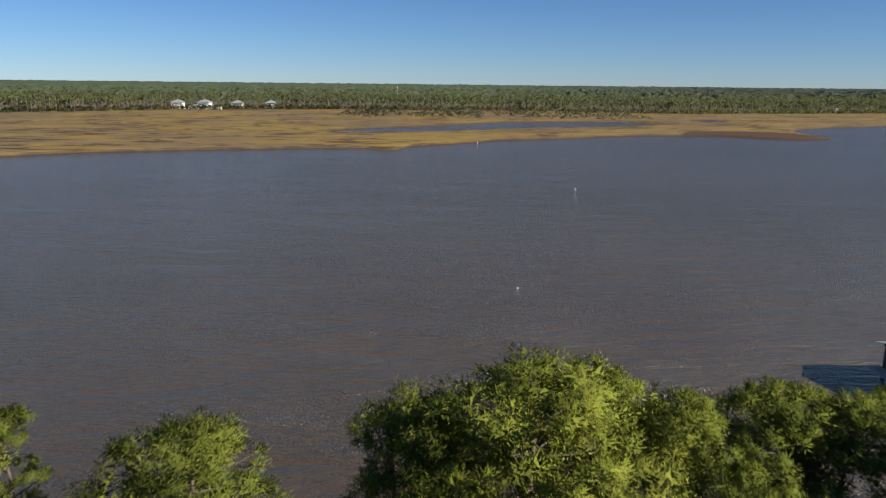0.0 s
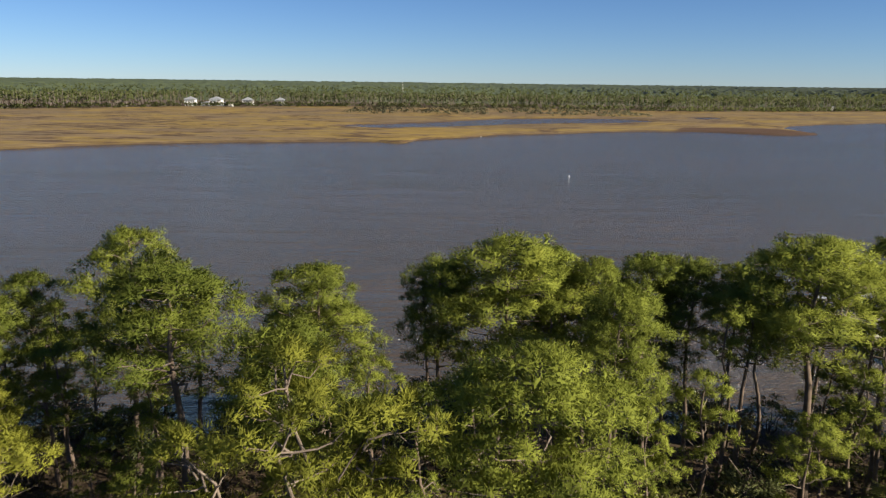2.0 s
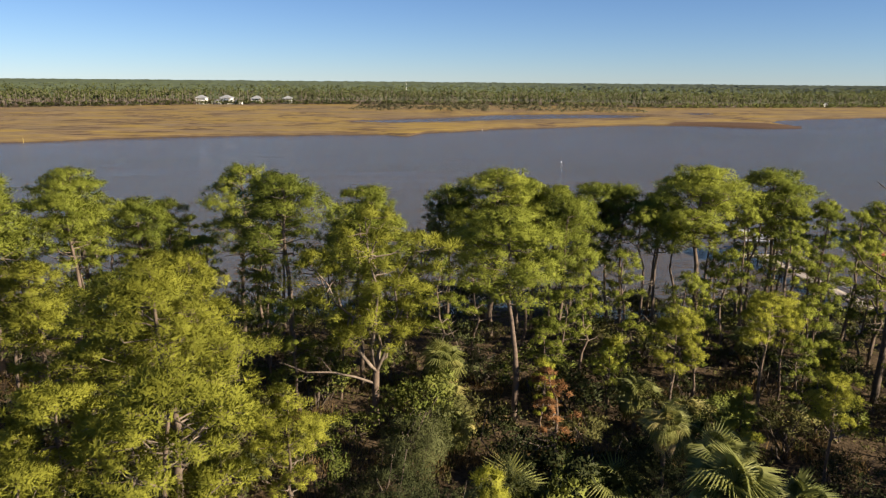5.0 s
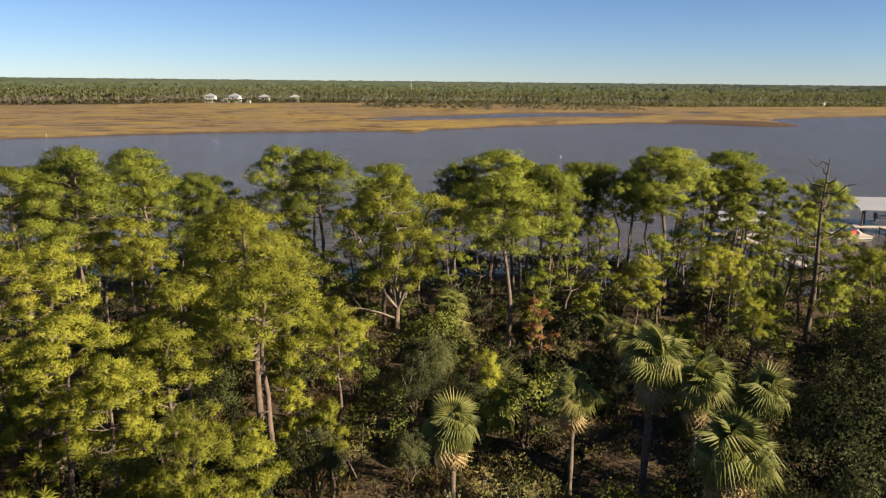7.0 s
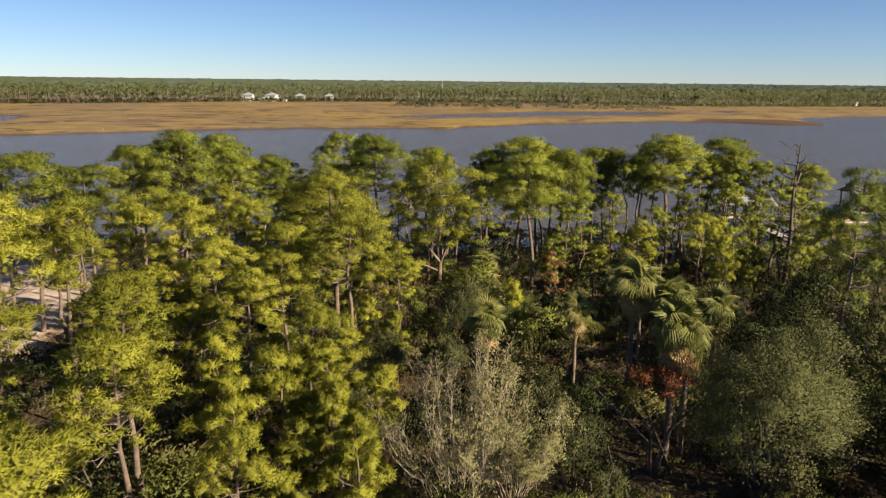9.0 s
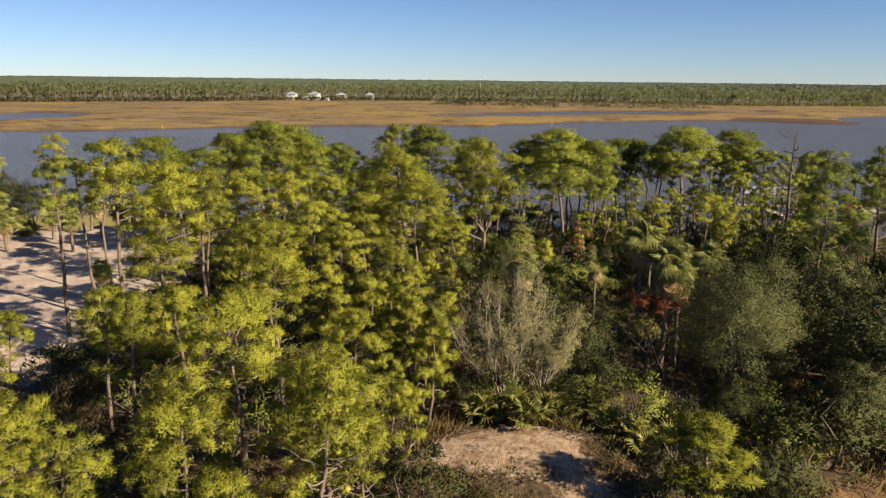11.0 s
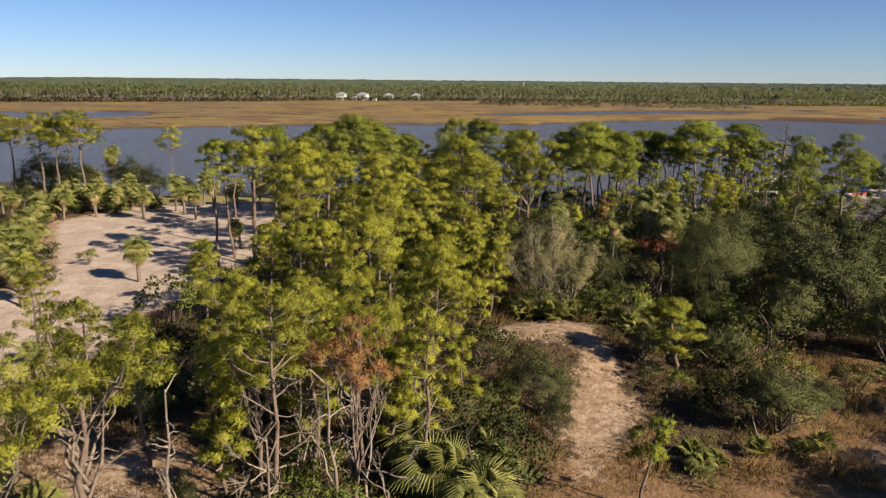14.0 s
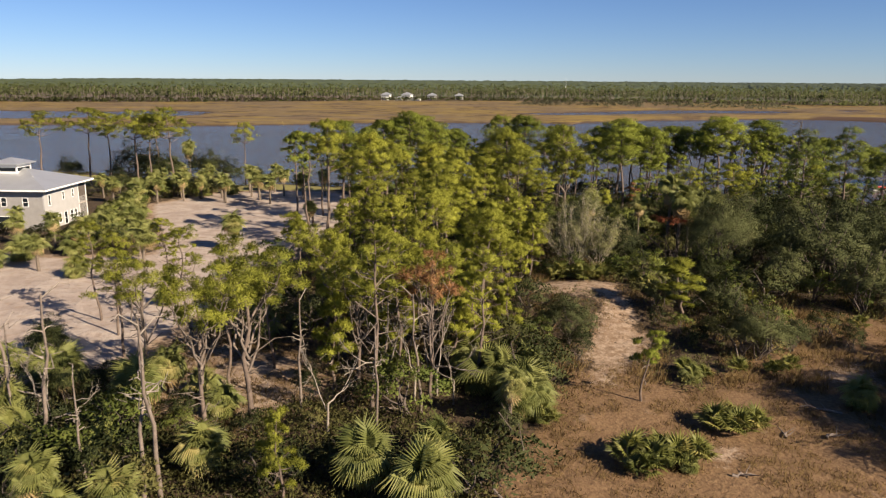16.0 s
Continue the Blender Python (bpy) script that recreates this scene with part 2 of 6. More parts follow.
def ground_material():
    """One sheet: litter, sand, dry grass and tidal marsh, by the painted zones and broken at their edges."""
    m, nt, b = material("shore_ground", 0.92, 0.0, 0.15)
    att = nt.nodes.new("ShaderNodeAttribute")
    att.attribute_name = "zone"
    sep = nt.nodes.new("ShaderNodeSeparateColor")
    nt.links.new(att.outputs["Color"], sep.inputs[0])
    att2 = nt.nodes.new("ShaderNodeAttribute")
    att2.attribute_name = "marsh_zone"
    sep2 = nt.nodes.new("ShaderNodeSeparateColor")
    nt.links.new(att2.outputs["Color"], sep2.inputs[0])
    v = coords(nt)
    mid, fine = noise_at(nt, v, 0.35, 5, 0.65), noise_at(nt, v, 3.5, 4, 0.6)

    def edge(mask, soft=0.16):
        k = maths(nt, "ADD", mask, maths(nt, "MULTIPLY", maths(nt, "SUBTRACT", mid, 0.5), 1.5))
        k = maths(nt, "ADD", k, maths(nt, "MULTIPLY", maths(nt, "SUBTRACT", fine, 0.5), 0.7))
        return ramp(nt, k, [(0.5 - soft, (0, 0, 0)), (0.5 + soft, (1, 1, 1))])

    litter = ramp(nt, fine, [(0.3, (0.024, 0.018, 0.012)), (0.7, (0.1, 0.07, 0.043))])
    sand = mix(nt, ramp(nt, mid, [(0.35, (0, 0, 0)), (0.65, (1, 1, 1))]), (0.3, 0.243, 0.205), (0.4, 0.34, 0.29))
    sand = mix(nt, ramp(nt, noise_at(nt, v, 0.9, 5, 0.7), [(0.52, (0, 0, 0)), (0.64, (0.4, 0.4, 0.4))]), sand, (0.23, 0.155, 0.1))
    sand = mix(nt, ramp(nt, fine, [(0.6, (0, 0, 0)), (0.82, (1, 1, 1))]), sand, (0.2, 0.14, 0.09))
    grass = mix(nt, ramp(nt, fine, [(0.3, (0, 0, 0)), (0.7, (1, 1, 1))]), (0.125, 0.074, 0.041), (0.21, 0.135, 0.072))
    grass = mix(nt, ramp(nt, mid, [(0.64, (0, 0, 0)), (0.76, (1, 1, 1))]), grass, (0.22, 0.16, 0.115))
    lawn = mix(nt, fine, (0.12, 0.11, 0.035), (0.26, 0.23, 0.085))
    c = mix(nt, edge(sep.outputs[1]), litter, grass)
    c = mix(nt, edge(sep.outputs[2]), c, lawn)
    trodden = mix(nt, ramp(nt, noise_at(nt, v, 1.1, 5, 0.7), [(0.4, (0, 0, 0)), (0.62, (1, 1, 1))]), (0.33, 0.25, 0.18), (0.19, 0.125, 0.078))
    sand = mix(nt, ramp(nt, sep.outputs[0], [(0.76, (0, 0, 0)), (0.9, (1, 1, 1))]), trodden, sand)
    c = mix(nt, edge(sep.outputs[0], 0.1), c, sand)
    # marsh: gold cordgrass and tan flats in drifts, dark rush along winding lines
    band = noise_at(nt, coords(nt, (0.011, 0.03, 1)), 1.0, 5, 0.6)
    drift = noise_at(nt, coords(nt, (0.03, 0.07, 1)), 1.0, 5, 0.65)
    gold = mix(nt, ramp(nt, band, [(0.42, (0, 0, 0)), (0.56, (1, 1, 1))]), (0.15, 0.115, 0.066), (0.235, 0.168, 0.045))
    gold = mix(nt, ramp(nt, drift, [(0.45, (0, 0, 0)), (0.62, (1, 1, 1))]), gold, (0.17, 0.125, 0.074))
    for sx, sy, wide in ((0.012, 0.028, 0.022), (0.02, 0.06, 0.03)):
        line = maths(nt, "ABSOLUTE", maths(nt, "SUBTRACT", noise_at(nt, coords(nt, (sx, sy, 1)), 1.0, 3, 0.5), 0.5))
        broken = ramp(nt, noise_at(nt, coords(nt, (0.03, 0.02, 1)), 1.0, 2), [(0.44, (0, 0, 0)), (0.54, (0.95, 0.95, 0.95))])
        gold = mix(nt, maths(nt, "MULTIPLY", ramp(nt, line, [(wide * 0.5, (1, 1, 1)), (wide * 0.9, (0, 0, 0))]), broken), gold, (0.07, 0.045, 0.028))
    clump = ramp(nt, noise_at(nt, coords(nt, (0.03, 0.12, 1)), 1.0, 4, 0.6), [(0.64, (0, 0, 0)), (0.67, (0.85, 0.85, 0.85))])
    gold = mix(nt, clump, gold, (0.1, 0.066, 0.038))
    sward = ramp(nt, noise_at(nt, coords(nt, (0.1, 0.32, 1)), 1.0, 5, 0.7), [(0.3, (0.62, 0.58, 0.55)), (0.7, (1.2, 1.2, 1.2))])
    gold = mix(nt, 1.0, gold, sward, "MULTIPLY")
    rushes = ramp(nt, maths(nt, "ADD", sep2.outputs[1], maths(nt, "MULTIPLY", maths(nt, "SUBTRACT", drift, 0.5), 1.6)), [(0.42, (0, 0, 0)), (0.55, (1, 1, 1))])
    gold = mix(nt, rushes, gold, (0.075, 0.045, 0.028))
    c = mix(nt, sep2.outputs[0], c, gold)
    c = mix(nt, sep2.outputs[2], c, (0.06, 0.042, 0.03))
    nt.links.new(c, b.inputs["Base Color"])
    bump(nt, b, maths(nt, "ADD", maths(nt, "MULTIPLY", fine, 0.22), mid), 0.9, 0.4)
    return m


# ---- mesh helpers ----
class Geo:
    """Collects vertices, faces and, for foliage, soft normals, then becomes one mesh."""

    def __init__(self):
        self.v, self.f, self.n, self.count = [], [], [], 0

    def add(self, verts, faces, normals=None):
        verts = np.asarray(verts, float)
        self.v.append(verts)
        self.f.append(np.asarray(faces, int) + self.count)
        self.n.append(np.zeros_like(verts) if normals is None else np.asarray(normals, float))
        self.count += len(verts)

    def faces(self):
        return sum(len(f) for f in self.f)

    def mesh(self, name, mat, smooth=False, soft=False, second=None):
        me = bpy.data.meshes.new(name)
        v = np.concatenate(self.v)
        sizes = np.concatenate([np.full(len(f), f.shape[1]) for f in self.f])
        loops = np.concatenate([f.ravel() for f in self.f])
        me.vertices.add(len(v))
        me.vertices.foreach_set("co", v.astype(np.float32).ravel())
        me.loops.add(len(loops))
        me.loops.foreach_set("vertex_index", loops.astype(np.int32))
        me.polygons.add(len(sizes))
        me.polygons.foreach_set("loop_start", np.concatenate([[0], np.cumsum(sizes)[:-1]]).astype(np.int32))
        me.polygons.foreach_set("loop_total", sizes.astype(np.int32))
        me.update(calc_edges=True)
        me.polygons.foreach_set("use_smooth", np.full(len(sizes), smooth or soft))
        if soft:
            n = np.concatenate(self.n)
            me.normals_split_custom_set_from_vertices((n / np.maximum(np.linalg.norm(n, axis=1, keepdims=True), 1e-6)).tolist())
        me.materials.append(mat)
        if second:
            me.materials.append(second[1])
            me.polygons.foreach_set("material_index", (np.arange(len(sizes)) >= second[0]).astype(np.int32))
        return me


def unit(a):
    return a / np.maximum(np.linalg.norm(a, axis=-1, keepdims=True), 1e-9)


def tube(geo, path, radii, sides=6, cap=True):
    path, radii = np.asarray(path, float), np.asarray(radii, float)
    d = unit(np.gradient(path, axis=0))
    ref = np.where(np.abs(d[:, 2:3]) > 0.9, np.array([[1.0, 0, 0]]), np.array([[0, 0, 1.0]]))
    a = unit(np.cross(d, ref))
    b = np.cross(d, a)
    ang = np.linspace(0, 2 * math.pi, sides, endpoint=False)
    rings = path[:, None] + radii[:, None, None] * (np.cos(ang)[None, :, None] * a[:, None] + np.sin(ang)[None, :, None] * b[:, None])
    k = len(path)
    i, j = np.meshgrid(np.arange(k - 1), np.arange(sides), indexing="ij")
    i, j = i.ravel(), j.ravel()
    jn = (j + 1) % sides
    geo.add(rings.reshape(-1, 3), np.stack([i * sides + j, i * sides + jn, (i + 1) * sides + jn, (i + 1) * sides + j], 1)[:, ::-1])
    if cap:
        geo.add(rings[-1], [list(range(sides))])


def blades(geo, start, way, length, width, normal, r, diamond=False):
    """Needle or leaf pieces that spring from start along way, lit by the given soft normals."""
    n = len(start)
    side = unit(np.cross(way, r.normal(size=(n, 3))))
    length, width = np.broadcast_to(length, n)[:, None], np.broadcast_to(width, n)[:, None]
    face = np.cross(side, way)
    flip = (np.sum(face * normal, axis=1) < 0)
    side = np.where(flip[:, None], -side, side)
    idx = np.arange(n)
    if diamond:
        v = np.stack([start, start + way * length * 0.5 + side * width * 0.5, start + way * length, start + way * length * 0.5 - side * width * 0.5], 1)
        geo.add(v.reshape(-1, 3), np.stack([idx * 4 + k for k in range(4)], 1), np.repeat(normal, 4, axis=0))
    else:
        v = np.stack([start - side * width * 0.5, start + side * width * 0.5, start + way * length], 1)
        geo.add(v.reshape(-1, 3), np.stack([idx * 3 + k for k in range(3)], 1), np.repeat(normal, 3, axis=0))


def clumps(geo, centres, radii, per, length, width, core, r, diamond=False, flat=0.75, up=0.3):
    """Rounded clumps of blades; core is the crown's middle, for the way its surface faces."""
    centres, radii = np.asarray(centres, float), np.asarray(radii, float)
    k = len(centres)
    c = np.repeat(centres, per, axis=0)
    rad = np.repeat(radii, per)[:, None]
    d = unit(r.normal(size=(k * per, 3)))
    d[:, 2] = np.where(d[:, 2] < -0.35, -d[:, 2], d[:, 2])
    pos = c + d * rad * np.array([1, 1, flat]) * (0.4 + 0.5 * r.random((k * per, 1)))
    way = unit(d * 0.9 + r.normal(size=(k * per, 3)) * 0.55 + np.array([0, 0, up]))
    normal = unit(d * 0.85 + unit(c - np.asarray(core)) * 0.8 + np.array([0, 0, 0.25]) + r.normal(size=(k * per, 3)) * 0.12)
    blades(geo, pos, way, length * (0.7 + 0.6 * r.random(k * per)), width * (0.7 + 0.6 * r.random(k * per)), normal, r, diamond)


def puffs(geo, centres, radii, outward, per, length, width, core, r, flat=0.85, up=0.25, heart=4):
    """Tufts of fine needles round a thicker middle; outward is the way each tuft faces on its bough."""
    centres, radii, outward = np.asarray(centres, float), np.asarray(radii, float), np.asarray(outward, float)
    k = len(centres)
    facing = unit(unit(centres - np.asarray(core)) * 0.35 + outward * 0.85 + np.array([0, 0, 0.3]))
    squash = np.array([1, 1, flat])
    n = heart       # broad short pieces that thicken the middle
    c, rad = np.repeat(centres, n, axis=0), np.repeat(radii, n)
    d = unit(r.normal(size=(k * n, 3)))
    way = unit(r.normal(size=(k * n, 3)))
    blades(geo, c + (d * 0.25 - way * 0.4) * rad[:, None], way, rad * 0.7, rad * 0.26, unit(d * 0.6 + np.repeat(facing, n, axis=0)), r)
    c, face = np.repeat(centres, per, axis=0), np.repeat(facing, per, axis=0)
    rad = np.repeat(radii, per)[:, None]
    d = unit(r.normal(size=(k * per, 3)) + face * 0.35)
    reach = rad * squash * (0.3 + 0.6 * r.random((k * per, 1)))
    way = unit(d + r.normal(size=(k * per, 3)) * 0.45 + np.array([0, 0, up]))
    blades(geo, c + d * reach, way, length * (0.7 + 0.6 * r.random(k * per)), width * (0.75 + 0.5 * r.random(k * per)), unit(d * 0.7 + face + r.normal(size=(k * per, 3)) * 0.06), r)


def bough(centre, size, count, r, flat=0.5):
    """Tuft centres over the upper, outer side of one bough of needles, and the way each one faces."""
    d = unit(r.normal(size=(count, 3)))
    d[:, 2] = np.where(d[:, 2] < -0.15, -d[:, 2], d[:, 2])
    return np.asarray(centre) + d * size * np.array([1, 1, flat]) * r.uniform(0.45, 0.95, (count, 1)), d


def part(name, data, parent, label=""):
    ob = new(name, data)
    ob.parent = parent
    if label:
        ob["label"] = label
    return ob


def thing(name, label, category, group="", at=(0, 0, 0), turn=0.0):
    ob = new(name)
    ob.matrix_world = pose(*at, 0, 0, turn)
    return tagged(ob, label, category, group)


def box(geo, lo, hi):
    (x0, y0, z0), (x1, y1, z1) = lo, hi
    v = [(x, y, z) for z in (z0, z1) for y in (y0, y1) for x in (x0, x1)]
    geo.add(v, [(0, 2, 3, 1), (4, 5, 7, 6), (0, 1, 5, 4), (2, 6, 7, 3), (0, 4, 6, 2), (1, 3, 7, 5)])


def box_mesh(name, mat, *boxes):
    g = Geo()
    for lo, hi in boxes:
        box(g, lo, hi)
    return g.mesh(name, mat)


def wander(a, b, steps, r, sag=0.0, jitter=0.06):
    """A path from a to b that bows and wavers."""
    a, b = np.asarray(a, float), np.asarray(b, float)
    t = np.linspace(0, 1, steps)[:, None]
    p = a + (b - a) * t
    p[:, 2:3] += sag * np.sin(t * math.pi)
    p[1:-1] += r.normal(size=(steps - 2, 3)) * jitter * np.linalg.norm(b - a) / steps * 2
    return p


# ---- ground, marsh and water ----
def inside(px, py, poly):
    """Signed distance to a polygon, positive inside."""
    poly = np.asarray(poly, float)
    a, b = poly, np.roll(poly, -1, axis=0)
    best = np.full(px.shape, 1e9)
    odd = np.zeros(px.shape, bool)
    for (ax, ay), (bx, by) in zip(a, b):
        ex, ey = bx - ax, by - ay
        t = np.clip(((px - ax) * ex + (py - ay) * ey) / (ex * ex + ey * ey + 1e-9), 0, 1)
        best = np.minimum(best, np.hypot(px - ax - t * ex, py - ay - t * ey))
        cross = (ay > py) != (by > py)
        odd ^= cross & (px < ex * (py - ay) / (ey + (ey == 0) * 1e-9) + ax)
    return np.where(odd, best, -best)


def smooth_noise(px, py, wave, seed):
    """Cheap rolling noise from a few crossing waves."""
    r = np.random.default_rng(seed)
    out = np.zeros(px.shape)
    for k in range(7):
        a, f, ph = r.uniform(0, 2 * math.pi), r.uniform(0.6, 2.2) * 2 * math.pi / wave, r.uniform(0, 6.28)
        out += np.sin((px * math.cos(a) + py * math.sin(a)) * f + ph) / 7
    return out


def near_shore(px):
    return 36.0 + 3.0 * np.sin(px * 0.09 + 1.0) + 1.2 * np.sin(px * 0.31) + np.clip((px + 70) * -0.06, 0, 8)


MARSH_EDGE = [(-2500, 120), (-700, 180), (-350, 195), (-312, 199), (-288, 214), (-225, 222), (-195, 237), (-172, 257), (-148, 277), (-125, 291),
              (-95, 299), (-70, 309), (-42, 314), (-28, 303), (-21, 328), (-3, 344), (19, 368), (42, 379), (68, 395), (95, 412), (134, 418),
              (157, 406), (172, 393), (190, 399), (201, 404), (204, 462), (226, 498), (257, 517), (308, 547), (450, 600), (900, 660), (2500, 700)]
FOREST_EDGE = [(-2500, 200), (-576, 475), (-430, 540), (-320, 620), (-261, 680), (-117, 735), (49, 752), (204, 712), (448, 790), (900, 830), (2500, 900)]
PONDS = [
    [(-700, 232), (-352, 238), (-288, 282), (-272, 318), (-288, 366), (-312, 380), (-335, 379), (-357, 350), (-440, 335), (-700, 330)],
    [(-79, 416), (-66, 445), (-40, 462), (-5, 498), (23, 534), (79, 561), (121, 562), (141, 522), (107, 496), (68, 482), (30, 458), (-4, 431), (-41, 409)],
    [(186, 602), (212, 609), (203, 578), (187, 566), (176, 580)],
    [(284, 676), (318, 684), (314, 668), (290, 664)],
]
DARK_RUSH = [(120, 412), (136, 448), (165, 452), (196, 440), (203, 402), (172, 388), (156, 400)]
SAND_LOT = [(-83, 10), (-78, 16), (-70, 20), (-58, 22), (-50, 16), (-44, 2), (-41, -15), (-40, -32), (-41, -46), (-38, -60), (-37, -76), (-46, -84), (-58, -82),
            (-72, -62), (-92, -52), (-92, -44), (-72, -44), (-61, -40.5), (-66.5, -30.5), (-80.5, -12.5), (-86, -4)]
SAND_PATH = [(-8.5, -49), (-5, -44), (-1, -43), (2, -45), (4.8, -52), (6.2, -60), (4.2, -66), (2.8, -73), (0.6, -72), (-0.3, -64), (1, -58), (1.6, -53), (0.2, -49.5), (-3, -51)]
CLEARING = [(-34, -70), (-22, -70), (-17, -78), (-24, -86), (-36, -84)]
FIELD = [(42, -50), (31, -48), (24.5, -43.6), (17, -46.4), (13.2, -50.8), (17, -52), (23, -50), (24, -53), (20, -54.5), (15, -62), (8, -70), (4, -64), (-1.5, -69), (-2.5, -80), (-5, -94), (-3, -103), (4, -109), (18, -115), (36, -110), (52, -101), (60, -86), (58, -72), (52, -60)]
LAWN = [(-140, 34), (-100, 30), (-76, 30), (-58, 28), (-58, 22), (-78, 17), (-88, 8), (-110, 10), (-140, 12)]


def soft_step(d, w):
    return np.clip(d / w + 0.5, 0, 1)


def ground_height(px, py):
    edge = np.interp(px, [p[0] for p in MARSH_EDGE], [p[1] for p in MARSH_EDGE]) + 3.5 * smooth_noise(px, py, 45, 3) + 1.5 * smooth_noise(px, py, 14, 4)
    marsh = py - edge
    for i, pond in enumerate(PONDS):
        marsh = np.minimum(marsh, -inside(px, py, pond) + 2.5 * smooth_noise(px, py, 30, 5 + i))
    marsh = np.where(py < 90, -50.0, marsh)
    land = near_shore(px) - py + 0.8 * smooth_noise(px, py, 9, 9)
    z = np.full(px.shape, -1.6)
    z = np.maximum(z, np.clip(-0.4 + land * 0.14, -1.6, 1.0) + np.where(land > 6, 0.22 * smooth_noise(px, py, 16, 11), 0))
    z = np.maximum(z, np.clip(-0.4 + marsh * 0.9, -1.6, 0.75 + 0.12 * smooth_noise(px, py, 18, 12)))
    mound = 1.7 * np.exp(-(((px + 1) / 9) ** 2 + ((py + 48) / 8) ** 2)) + 0.9 * np.exp(-(((px - 6) / 7) ** 2 + ((py + 38) / 9) ** 2))
    z = z + mound * (land > 0) + np.where(py > 780, np.clip((py - 780) * 0.004, 0, 1.2), 0)
    return z, land, marsh


def spread(parts):
    return np.concatenate([np.arange(a, b, s) for a, b, s in parts] + [[parts[-1][1]]])


def build_ground():
    xs = spread([(-4800, -1200, 200), (-1200, -620, 20), (-620, -144, 6), (-144, 72, 2.0), (72, 420, 6), (420, 1200, 20), (1200, 4800, 200)])
    ys = spread([(-900, -150, 50), (-150, 54, 2.0), (54, 180, 14), (180, 640, 3.6), (640, 900, 10), (900, 4900, 160)])
    gx, gy = np.meshgrid(xs, ys, indexing="ij")
    z, land, marsh = ground_height(gx, gy)
    nx, ny = gx.shape
    i, j = np.meshgrid(np.arange(nx - 1), np.arange(ny - 1), indexing="ij")
    i, j = i.ravel(), j.ravel()
    g = Geo()
    g.add(np.stack([gx, gy, z], -1).reshape(-1, 3), np.stack([i * ny + j, (i + 1) * ny + j, (i + 1) * ny + j + 1, i * ny + j + 1], 1))
    me = g.mesh("ground", ground_material(), smooth=True)
    far = gy > 90
    sand = np.maximum.reduce([soft_step(inside(gx, gy, SAND_LOT), 5), soft_step(inside(gx, gy, SAND_PATH) + 0.4, 3.0) * 0.74, 
                              soft_step(inside(gx, gy, CLEARING), 7) * 0.78, np.exp(-(((gx - 9.3) / 2.2) ** 2 + ((gy + 80.5) / 1.4) ** 2)), 0.8 * np.exp(-(((gx - 23) / 4) ** 2 + ((gy + 63) / 4) ** 2))])
    field = np.maximum(soft_step(inside(gx, gy, FIELD), 5), soft_step(inside(gx, gy, CLEARING), 12))
    lawn = soft_step(inside(gx, gy, LAWN), 6)
    mud = soft_step(-(z - 0.12), 0.5) * ~far + far * soft_step(2.2 - marsh, 4.0) * 0.9
    rush = soft_step(inside(gx, gy, DARK_RUSH), 12)
    forest = np.interp(gx, [p[0] for p in FOREST_EDGE], [p[1] for p in FOREST_EDGE])
    is_marsh = far * soft_step(forest + 14 - gy, 10)
    for name, chans in (("zone", (sand * ~far, field * ~far, lawn * ~far)), ("marsh_zone", (is_marsh, rush, mud))):
        att = me.color_attributes.new(name, "FLOAT_COLOR", "POINT")
        data = np.ones((nx * ny, 4), np.float32)
        for k, c in enumerate(chans):
            data[:, k] = c.ravel()
        att.data.foreach_set("color", data.ravel())
    tagged(new("ground", me), "sandy wooded shore and golden tidal marsh", "ground", kind="structure")


def build_water():
    g = Geo()
    box(g, (-4800, -60, -1.2), (4800, 1000, 0.0))
    tagged(new("water", g.mesh("water", water_material())), "wind-rippled brown estuary water under a blue sky", "water", kind="structure")


def height_at(x, y):
    return float(ground_height(np.array([x], float), np.array([y], float))[0][0])


build_ground()
build_water()


# ---- trees and plants: prototypes ----
def wood(tree, trunk, limb, bark, limb_bark):
    """Trunk and limbs, grown together as one part."""
    n = trunk.faces()
    for v, f in zip(limb.v, limb.f):
        trunk.v.append(v)
        trunk.f.append(f + trunk.count)
    trunk.n += limb.n
    trunk.count += limb.count
    part("trunk", trunk.mesh("tree_trunk", bark, smooth=True, second=(n, limb_bark)), tree)


